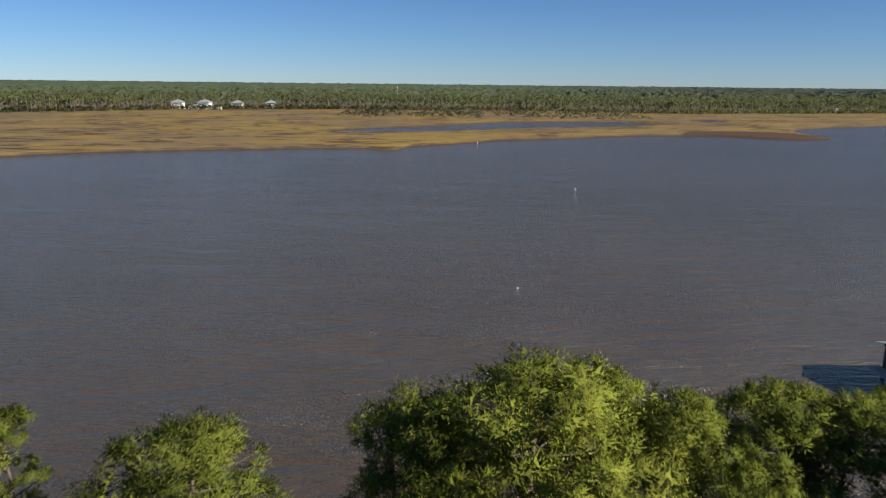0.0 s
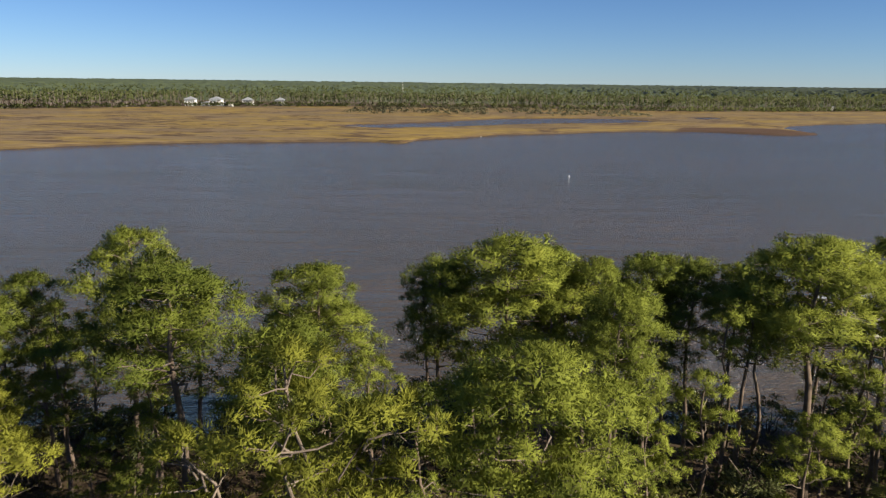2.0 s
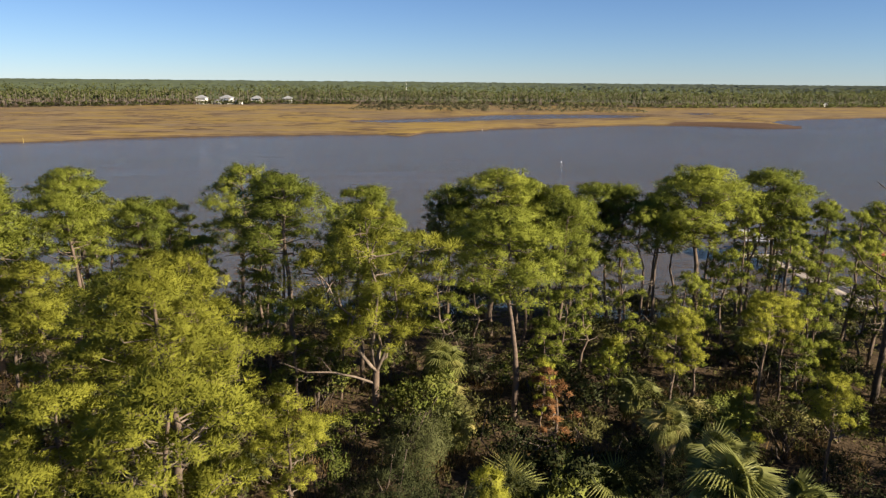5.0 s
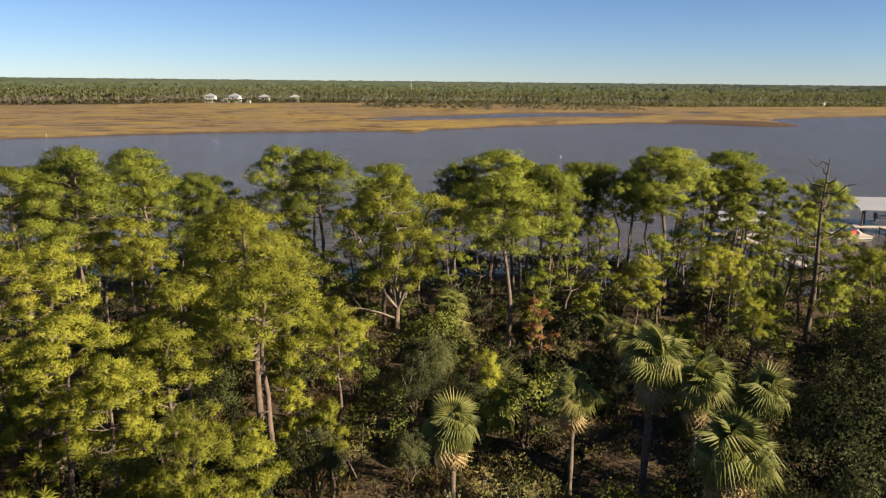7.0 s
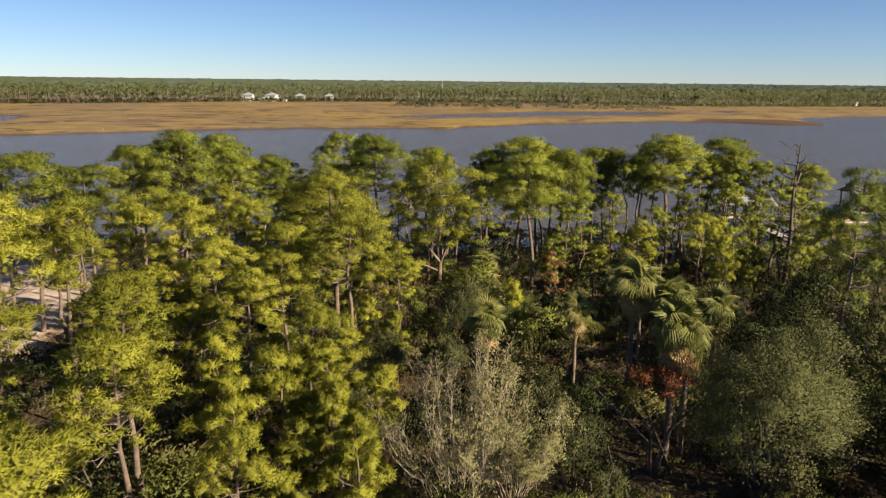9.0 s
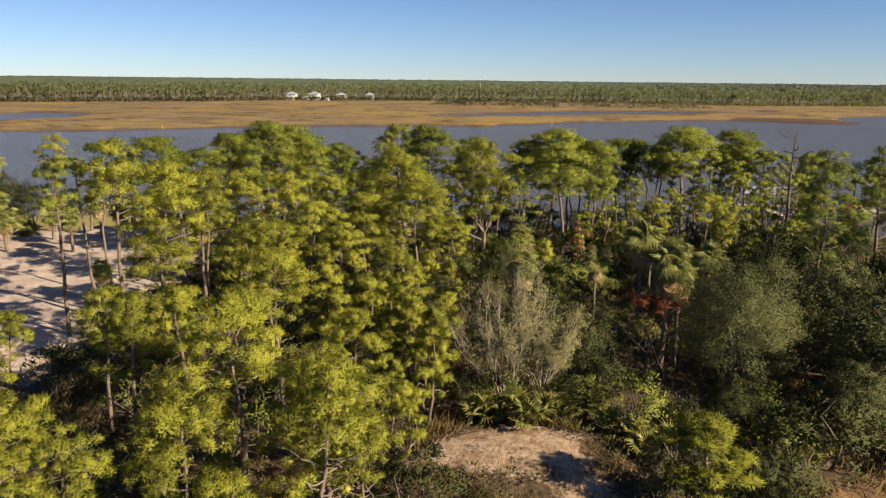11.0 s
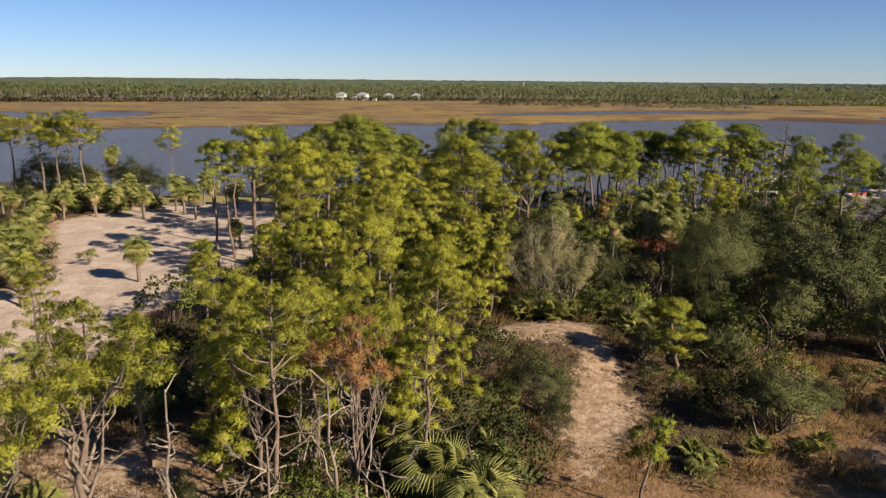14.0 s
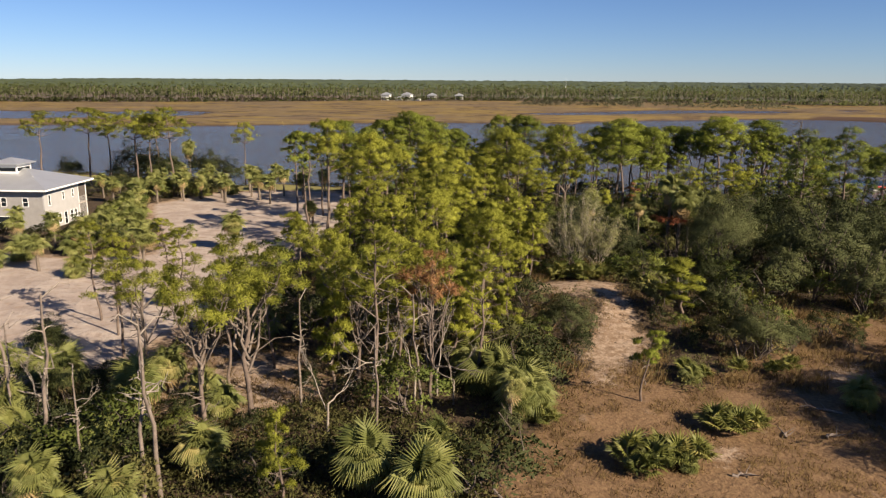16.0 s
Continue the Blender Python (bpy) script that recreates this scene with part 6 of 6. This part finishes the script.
def near_house():
    """Raised two-storey house: hipped metal roof, cupola, beige end wall, screened porch."""
    x, y = -85.4, -30.2
    z = height_at(x, y) - 0.1
    h = thing("house", "beige raised house with grey hipped metal roof and cupola", "house", "", (x, y, z), 11.0)
    L, D, E, S = 16.0, 13.0, 6.5, 2.9
    # end wall towards +x: local frame turned so that its outer face looks along +x
    upper = [(1.2, S + 0.9, 1.9, S + 2.7), (5.3, S + 1.3, 5.95, S + 2.7), (8.2, S + 1.3, 8.85, S + 2.7)]
    lower = [(3.6, 0.6, 4.6, 2.2), (5.4, 0.1, 6.4, 2.2), (7.2, 0.8, 8.2, 2.2), (8.6, 0.8, 9.4, 2.2)]
    g = Geo()
    holed_wall(g, 10.2, E, 0.2, upper + lower)
    end = part("wall", g.mesh("end_wall", beige_siding), h, "pale beige sunlit end wall")
    end.matrix_local = pose(0, 0, 0, 0, 0, 90)
    for x0, z0, x1, z1 in upper + lower:
        add_window(h, pose(0, x0, z0, 0, 0, 90), x1 - x0, z1 - z0)
    fronts = [(2.0, S + 0.9, 3.0, S + 2.4), (5.0, S + 0.9, 6.0, S + 2.4), (9.0, S + 0.9, 10.0, S + 2.4), (12.5, S + 0.9, 13.5, S + 2.4), (3.0, 0.3, 4.0, 2.2), (8.0, 0.3, 10.5, 2.3)]
    g = Geo()
    holed_wall(g, L, E, 0.2, fronts)
    # Grey instead of the other walls' beige: the front's shade is put into its colour.
    front = part("wall", g.mesh("front_wall", grey_siding), h, "front wall, its shade put into a darker grey")
    front.matrix_local = pose(-L - 0.004, 0.004, 0, 0, 0, 0)
    for x0, z0, x1, z1 in fronts:
        add_window(h, pose(-L + x0, 0.004, z0), x1 - x0, z1 - z0)
    part("wall", box_mesh("back_wall", beige_siding, ((-L, D - 0.2, 0), (-3.2, D, E)), ((-L, 0.22, 0), (-L + 0.2, D - 0.2, E)), ((-3.4, 10.2, 0), (-3.2, D - 0.2, E)), ((-3.2, 10.0, 0), (-0.2, 10.2, E))), h)
    part("floor", box_mesh("house_floor", timber, ((-L + 0.2, 0.22, S - 0.2), (-0.2, 10.0, S)), ((-3.2, 10.2, S - 0.2), (0, D, S))), h)
    for px, py in ((-0.12, 10.4), (-0.12, D - 0.12), (-3.0, D - 0.12)):
        part("porch_post", box_mesh("porch_post", white_paint, ((px - 0.08, py - 0.08, 0), (px + 0.08, py + 0.08, E))), h)
    rail = [((-0.1, 10.5, S + 0.9), (-0.04, D - 0.2, S + 1.0))] + [((-0.09, 10.6 + k * 0.17, S), (-0.05, 10.64 + k * 0.17, S + 0.9)) for k in range(13)]
    part("railing", box_mesh("railing", grey_siding, *rail), h)
    part("screen", box_mesh("porch_screen", dark_timber, ((-0.14, 10.5, S + 1.0), (-0.12, D - 0.2, E - 0.1))), h, "dark porch screen")
    part("lattice", box_mesh("lattice", grey_siding, *[((-0.1, 10.5 + k * 0.3, 0), (-0.06, 10.62 + k * 0.3, S - 0.2)) for k in range(8)]), h)
    g = Geo()
    hip_roof(g, -L - 1.0, -1.0, 1.0, D + 1.0, E + 0.2, 2.5)
    roof = part("roof", g.mesh("house_roof", roof_metal), h, "grey ribbed metal roof")
    part("fascia", box_mesh("fascia", white_paint, ((-L - 1.02, -1.03, E - 0.1), (1.02, -1.0, E + 0.16)), ((1.0, -1.0, E - 0.1), (1.03, D + 1.0, E + 0.16)), ((-L - 1.0, -0.99, E - 0.02), (0.99, D + 0.98, E + 0.01))), roof, "white eaves board")
    cup = new("cupola")
    cup.parent = h
    cup.matrix_local = pose(-8.6, 6.5, E + 1.7)
    part("cupola_wall", box_mesh("cupola_wall", white_paint, ((-2, -2, 0), (2, -1.8, 0.6)), ((-2, 1.8, 0), (2, 2, 0.6)), ((-2, -1.8, 0), (-1.8, 1.8, 0.6)), ((1.8, -1.8, 0), (2, 1.8, 0.6)),
                                 ((-2, -2, 1.2), (2, -1.8, 1.7)), ((1.8, -1.8, 1.2), (2, 1.8, 1.7)), ((-2, 1.8, 1.2), (2, 2, 1.7)), ((-2, -1.8, 1.2), (-1.8, 1.8, 1.7)), *[((sx * 1.9 - 0.1, sy * 1.9 - 0.1, 0.6), (sx * 1.9 + 0.1, sy * 1.9 + 0.1, 1.2)) for sx in (-1, 1) for sy in (-1, 1)]), cup)
    part("cupola_glass", box_mesh("cupola_glass", window_glass, ((-1.78, -1.9, 0.6), (1.78, -1.86, 1.2)), ((1.86, -1.78, 0.6), (1.9, 1.78, 1.2))), cup)
    g = Geo()
    hip_roof(g, -2.6, -2.6, 2.61, 2.6, 1.85, 0.9, 0.14)
    part("cupola_roof", g.mesh("cupola_roof", roof_metal), cup)
    part("vent_pipe", box_mesh("vent_pipe", white_paint, ((-3.5, 3.4, E + 1.0), (-3.35, 3.55, E + 1.7))), roof)


def stilt_house(x, y, wall, w, label, turn, tall):
    """A far stilt house: posts, storey over an open ground floor, porch, hipped roof."""
    h = thing("stilt_house", label, "house", "houses across the water", (x, y, height_at(x, y)), turn)
    d, s, e = w * 0.8, 2.4 * tall, 5.0 * tall
    for px in (-0.48, -0.16, 0.16, 0.48):
        for py in (-0.48, 0.48):
            part("post", box_mesh("post", white_paint, ((px * w - 0.2, py * d - 0.2, -0.4), (px * w + 0.2, py * d + 0.2, s))), h)
    part("porch_floor", box_mesh("porch_floor", white_paint, ((-w / 2, -d / 2 - 2.0, s), (w / 2, d / 2, s + 0.3))), h)
    holes = [(w * f - 0.5, 0.5, w * f + 0.5, 1.9) for f in (0.18, 0.4, 0.62, 0.84)]
    g = Geo()
    holed_wall(g, w, e - s - 0.3, 0.25, holes)
    part("wall", g.mesh("stilt_front", wall), h).matrix_local = pose(-w / 2, -d / 2, s + 0.3)
    for x0, z0, x1, z1 in holes:
        add_window(h, pose(-w / 2 + x0, -d / 2, s + 0.3 + z0), x1 - x0, z1 - z0)
    part("wall", box_mesh("stilt_walls", wall, ((-w / 2, -d / 2 + 0.25, s + 0.3), (-w / 2 + 0.25, d / 2, e)), ((w / 2 - 0.25, -d / 2 + 0.25, s + 0.3), (w / 2, d / 2, e)), ((-w / 2 + 0.25, d / 2 - 0.25, s + 0.3), (w / 2 - 0.25, d / 2, e))), h)
    part("garage", box_mesh("garage", wall, ((-w * 0.3, -d * 0.2, 0), (w * 0.46, d * 0.46, s))), h)
    part("railing", box_mesh("stilt_railing", white_paint, ((-w / 2, -d / 2 - 2.0, s + 1.1), (w / 2, -d / 2 - 1.9, s + 1.25)), *[((-w / 2 + k * w / 14, -d / 2 - 2.0, s + 0.3), (-w / 2 + k * w / 14 + 0.1, -d / 2 - 1.92, s + 1.1)) for k in range(15)]), h)
    for px in (-0.49, -0.17, 0.17, 0.49):
        part("porch_post", box_mesh("porch_post", white_paint, ((px * w - 0.1, -d / 2 - 1.95, s), (px * w + 0.1, -d / 2 - 1.75, e))), h)
    g = Geo()
    hip_roof(g, -w / 2 - 0.8, -d / 2 - 2.4, w / 2 + 0.8, d / 2 + 0.8, e + 0.15, 2.8)
    part("roof", g.mesh("stilt_roof", roof_metal), h, "grey hipped roof")


def shed(x, y, w, d, hh):
    t = thing("shed", "small white outbuilding beside the far houses", "shed", "outbuildings", (x, y, height_at(x, y)), 0)
    part("wall", box_mesh("shed_wall", white_paint, ((-w / 2, -d / 2, 0), (w / 2, d / 2, hh))), t)
    g = Geo()
    hip_roof(g, -w / 2 - 0.3, -d / 2 - 0.3, w / 2 + 0.3, d / 2 + 0.3, hh + 0.12, 0.8, 0.1)
    part("roof", g.mesh("shed_roof", roof_metal), t)
    part("door", box_mesh("shed_door", grey_siding, ((-0.6, -d / 2 - 0.05, 0), (0.6, -d / 2, 2.0))), t)


def round_post(name, mat, x, y, z0, z1, r, parent, taper=1.0):
    g = Geo()
    tube(g, [(x, y, z0), (x, y, (z0 + z1) / 2), (x, y, z1)], [r, r, r * taper], 8)
    return part(name, g.mesh(name, mat, smooth=False), parent)


def boathouse(x0, y0, x1, y1, eave, ridge, deck, label):
    """Open boat shelter over the water: piles, beams, gabled metal roof, plank deck round the slip."""
    b = thing("boathouse", label, "boathouse", "boathouses", (x0, y0, 0), 0)
    w, d = x1 - x0, y1 - y0
    n = 4
    for k in range(n):
        for py in (0.25, d - 0.25):
            round_post("piling", dark_timber, 0.3 + k * (w - 0.6) / (n - 1), py, -1.8, eave, 0.16, b)
    for py in (0.25, d - 0.25):
        part("beam", box_mesh("eave_beam", dark_timber, ((0, py - 0.08, eave - 0.25), (w, py + 0.08, eave))), b)
    for k in range(n):
        px = 0.3 + k * (w - 0.6) / (n - 1)
        g = Geo()
        tube(g, [(px, 0.2, eave), (px, d / 2, ridge - 0.12)], [0.07, 0.07], 4)
        tube(g, [(px, d - 0.2, eave), (px, d / 2, ridge - 0.12)], [0.07, 0.07], 4)
        tube(g, [(px, 0.2, eave - 0.05), (px, d - 0.2, eave - 0.05)], [0.07, 0.07], 4)
        part("truss", g.mesh("truss", dark_timber), b)
    g = Geo()
    o, t = 0.5, 0.07
    sl = (ridge - eave) / (d / 2)
    lo = eave - o * sl
    for sgn, ya in ((1, -o), (-1, d + o)):
        v = [(-o, ya, lo), (w + o, ya, lo), (w + o, d / 2, ridge), (-o, d / 2, ridge)]
        v += [(p[0], p[1], p[2] + t) for p in v]
        f = [(0, 1, 2, 3), (7, 6, 5, 4), (0, 4, 5, 1), (1, 5, 6, 2), (3, 7, 4, 0)]
        g.add(v, f if sgn < 0 else [q[::-1] for q in f])
    part("roof", g.mesh("boathouse_roof", roof_metal), b, "pale ribbed metal roof")
    part("deck", box_mesh("boathouse_deck", timber, ((-1.2, -0.6, deck - 0.18), (w, 0.9, deck)), ((-1.2, 0.9, deck - 0.18), (0.0, d, deck))), b)
    part("lift_beam", box_mesh("lift_beam", dark_timber, ((1.0, d * 0.5, eave - 0.5), (w - 1.0, d * 0.5 + 0.15, eave - 0.3))), b)
    return b


def pier(pts, width, deck, label, rail=True):
    """A plank walkway on piles, with a handrail."""
    p = thing("pier", label, "pier", "piers", (0, 0, 0), 0)
    for (ax, ay), (bx, by) in zip(pts, pts[1:]):
        ln = math.hypot(bx - ax, by - ay)
        a = math.degrees(math.atan2(by - ay, bx - ax))
        m = pose(ax, ay, 0, 0, 0, a)
        n = int(ln / 0.5)
        plank = box_mesh("plank", timber, ((0.0, -width / 2, deck - 0.08), (0.46, width / 2, deck)))
        for k in range(n):
            part("plank", plank, p).matrix_local = m @ pose(k * ln / n, 0, 0)
        part("stringer", box_mesh("stringer", dark_timber, ((0, -width / 2 + 0.1, deck - 0.3), (ln, -width / 2 + 0.22, deck - 0.085)), ((0, width / 2 - 0.22, deck - 0.3), (ln, width / 2 - 0.1, deck - 0.085))), p).matrix_local = m
        if rail:
            part("handrail", box_mesh("handrail", timber, ((0, -width / 2 - 0.05, deck + 0.95), (ln, -width / 2 + 0.05, deck + 1.05)), ((0, -width / 2 - 0.03, deck + 0.5), (ln, -width / 2 + 0.03, deck + 0.58))), p).matrix_local = m
        for k in range(max(2, int(ln / 3.0)) + 1):
            for s in (-1, 1):
                px, py, _ = (m @ Vector((k * ln / max(2, int(ln / 3.0)), s * (width / 2 + 0.02), 0)))
                round_post("piling", dark_timber, px, py, -1.8, deck + (1.05 if rail and s < 0 else 0.15), 0.1, p)
    return p


def kayak(x, y, z, turn, mat, label):
    """A sit-in kayak: pointed hull with a cockpit rim."""
    k = thing("kayak", label, "kayak", "kayaks on the float", (x, y, z), turn)
    g = Geo()
    n, m = 13, 10
    rings = []
    for i in range(n):
        u = i / (n - 1) * 2 - 1
        w = 0.36 * max(0.03, 1 - abs(u) ** 2.4)
        lift = 0.1 * u * u
        rings += [(u * 1.7, w * math.cos(t), lift + 0.17 + 0.17 * math.sin(t) * (0.75 if math.sin(t) > 0 else 1.0)) for t in np.linspace(0, 2 * math.pi, m, endpoint=False)]
    f = [(i * m + j, (i + 1) * m + j, (i + 1) * m + (j + 1) % m, i * m + (j + 1) % m) for i in range(n - 1) for j in range(m)]
    g.add(rings, f)
    part("hull", g.mesh("kayak_hull", mat, smooth=True), k)
    g = Geo()
    t = np.linspace(0, 2 * math.pi, 13)
    tube(g, np.column_stack([0.45 * np.cos(t), 0.22 * np.sin(t), np.full(13, 0.31)]), np.full(13, 0.03), 5, cap=False)
    part("cockpit_rim", g.mesh("cockpit_rim", dark_timber), k, "black cockpit rim")


def marker(x, y, h, lean, mat, label):
    m = thing("channel_marker", label, "post", "channel markers", (x, y, -1.6), 0)
    m.matrix_world = pose(x, y, -1.6, lean, lean * 0.4, 0)
    round_post("post", mat, 0, 0, 0, 1.6 + h, 0.045, m)
    part("board", box_mesh("marker_board", mat, ((-0.1, -0.11, 1.6 + h - 0.36), (0.1, -0.08, 1.6 + h - 0.1))), m)


def mast(x, y, h):
    """A far white radio mast: three legs, rungs and an antenna tip."""
    t = thing("radio_mast", "slender white radio mast above the far wood", "mast", "", (x, y, 1.0), 0)
    g = Geo()
    for k in range(3):
        a = k * 2.094
        tube(g, [(0.7 * math.cos(a), 0.7 * math.sin(a), 0), (0.35 * math.cos(a), 0.35 * math.sin(a), h)], [0.055, 0.04], 5)
    part("legs", g.mesh("mast_legs", white_paint), t)
    g = Geo()
    for i in range(int(h / 1.5)):
        s = 0.7 - 0.35 * i * 1.5 / h
        q = [(s * math.cos(k * 2.094), s * math.sin(k * 2.094), i * 1.5 + 0.5 * (k % 2)) for k in (0, 1, 2, 3)]
        tube(g, q, [0.03] * 4, 4, cap=False)
    part("lattice", g.mesh("mast_lattice", white_paint), t)
    round_post("antenna", white_paint, 0, 0, h - 0.2, h + 3, 0.05, t, 0.5)


def log(x, y, length, turn, r0=0.12):
    rr = np.random.default_rng(int(abs(x * 31 + y * 17)))
    t = thing("fallen_log", "bleached fallen branch lying on the ground", "log", "fallen wood", (x, y, height_at(x, y) + r0 * 0.7), turn)
    g = Geo()
    tube(g, wander((0, 0, 0), (length, 0, 0.05), 6, rr, jitter=0.15), np.linspace(r0, r0 * 0.35, 6), 7)
    part("stem", g.mesh("log_stem", limb_bark, smooth=True), t)
    g = Geo()
    for k in range(3):
        f = length * (0.35 + 0.2 * k)
        tube(g, wander((f, 0, 0), (f + 0.5, (0.6 if k % 2 else -0.6), 0.4), 3, rr), [r0 * 0.4, r0 * 0.3, 0.015], 5)
    part("twig", g.mesh("log_twig", limb_bark, smooth=True), t)


near_house()
for (hx, hy), wall, w, label, turn in zip(FAR_HOUSES, (white_paint, white_paint, beige_siding, grey_siding), (9.5, 10.5, 9.5, 9.0),
                                          ("white stilt house with grey roof at the wood's edge", "white stilt house with wide porch and grey roof", "beige stilt house with grey roof by the wood", "grey stilt house half hidden by the wood"), (4, -3, 3, 6)):
    stilt_house(hx, hy, wall, w, label, turn, 1.25 if wall == white_paint else 1.0)
for sx, sy, w, d, hh in ((-251.0, 701.0, 4.0, 4.0, 3.0), (-246.5, 700.0, 5.0, 4.0, 3.6), (-229.5, 704.0, 4.5, 4.0, 3.4), (-224.5, 703.0, 3.5, 3.0, 2.4), (402.0, 812.0, 5.0, 4.0, 3.4)):
    shed(sx, sy, w, d, hh)
boathouse(40.4, 61.2, 48.4, 67.6, 3.5, 4.3, 1.15, "open boat shelter with pale metal roof at the pier's end")
boathouse(67.5, 71.0, 82.0, 79.6, 4.0, 5.4, 0.9, "open boathouse on dark posts with pale metal roof")
pier([(44.8, 35.0), (43.9, 47.0), (42.6, 60.5)], 1.7, 1.15, "pale weathered plank pier on dark piles")
pier([(78.0, 36.0), (76.0, 58.0), (71.0, 70.2)], 1.6, 0.95, "weathered plank walkway to the boathouse", False)
flt = thing("floating_dock", "low pale floating dock with kayaks on it", "dock", "", (63.2, 66.2, 0), 8)
part("float_deck", box_mesh("float_deck", timber, ((-3.2, -1.9, 0.32), (3.2, 1.9, 0.42))), flt)
part("float_hull", box_mesh("float_hull", concrete, ((-3.1, -1.8, -0.2), (3.1, 1.8, 0.32))), flt)
for i in range(4):
    kayak(62.4 + 0.5 * i, 65.2 + 0.72 * i, 0.42, 12 + 5 * i, red_plastic, "red plastic kayak lying on the floating dock")
kayak(65.6, 67.6, 0.42, 70, blue_hull, "pale kayak lying on the floating dock")
bt = thing("skiff", "small white boat hanging in the boathouse lift", "boat", "", (75.0, 75.2, 1.5), 4)
g = Geo()
rings, n, m = [], 12, 9
for i in range(n):
    u = i / (n - 1)
    w = 1.0 * (1 - max(0, u - 0.45) ** 2 / 0.32)
    rings += [(u * 5.5 - 2.7, w * math.cos(t), 0.7 + 0.25 * u * u - 0.7 * max(0.05, math.sin(t)) * (1 - 0.5 * u ** 3)) for t in np.linspace(0, math.pi, m)]
g.add(rings, [(i * m + j, i * m + j + 1, (i + 1) * m + j + 1, (i + 1) * m + j) for i in range(n - 1) for j in range(m - 1)])
part("hull", g.mesh("skiff_hull", blue_hull, smooth=True), bt)
part("transom", box_mesh("transom", blue_hull, ((-2.78, -0.95, 0.1), (-2.68, 0.95, 0.72))), bt)
part("thwart", box_mesh("thwart", timber, ((-0.6, -0.9, 0.5), (-0.2, 0.9, 0.56)), ((0.9, -0.8, 0.5), (1.3, 0.8, 0.56))), bt)
part("outboard", box_mesh("outboard", dark_timber, ((-3.2, -0.2, 0.3), (-2.8, 0.2, 1.2)), ((-3.1, -0.08, -0.5), (-2.9, 0.08, 0.3))), bt, "dark outboard motor")
marker(30.4, 193.4, 0.8, -9, white_paint, "leaning white channel post standing in the water")
marker(8.2, 343.0, 1.2, 2, white_paint, "short white channel post near the marsh edge")
marker(-175.8, 246.0, 2.0, 2, yellow_paint, "pale yellow channel post near the marsh edge")
buoy = thing("buoy", "small white float on the open water", "buoy", "", (7.7, 97.6, 0), 0)
g = Geo()
prof = [(0.02, -0.2), (0.16, -0.12), (0.22, 0.02), (0.18, 0.14), (0.06, 0.2), (0.05, 0.3), (0.01, 0.32)]
tube(g, [(0, 0, b * 0.55) for _, b in prof], [a * 0.55 for a, _ in prof], 10)
part("float", g.mesh("float", white_paint, smooth=True), buoy)
mast(-82.0, 1000.0, 22.5)
for x, y, ln, tr in ((-12.0, -78.5, 3.2, 200), (17.0, -76.0, 1.6, 30), (14.3, -76.6, 0.9, 80), (11.5, -57.5, 2.6, 150), (-18.0, -80.0, 2.6, 60), (10.0, -83.0, 1.4, 10), (-6.0, -48.6, 2.2, 100), (19.0, -72.0, 2.8, 170), (22.0, -75.0, 1.8, 120), (-33.0, -80.0, 2.2, 20)):
    log(x, y, ln, tr)
tub = thing("plastic_tub", "small teal plastic tub in the grass", "tub", "", (2.4, -90.6, height_at(2.4, -90.6)), 20)
part("tub_wall", box_mesh("tub_wall", teal_plastic, ((-0.4, -0.3, 0), (0.4, -0.26, 0.35)), ((-0.4, 0.26, 0), (0.4, 0.3, 0.35)), ((-0.4, -0.26, 0), (-0.36, 0.26, 0.35)), ((0.36, -0.26, 0), (0.4, 0.26, 0.35)), ((-0.36, -0.26, 0), (0.36, 0.26, 0.04))), tub)
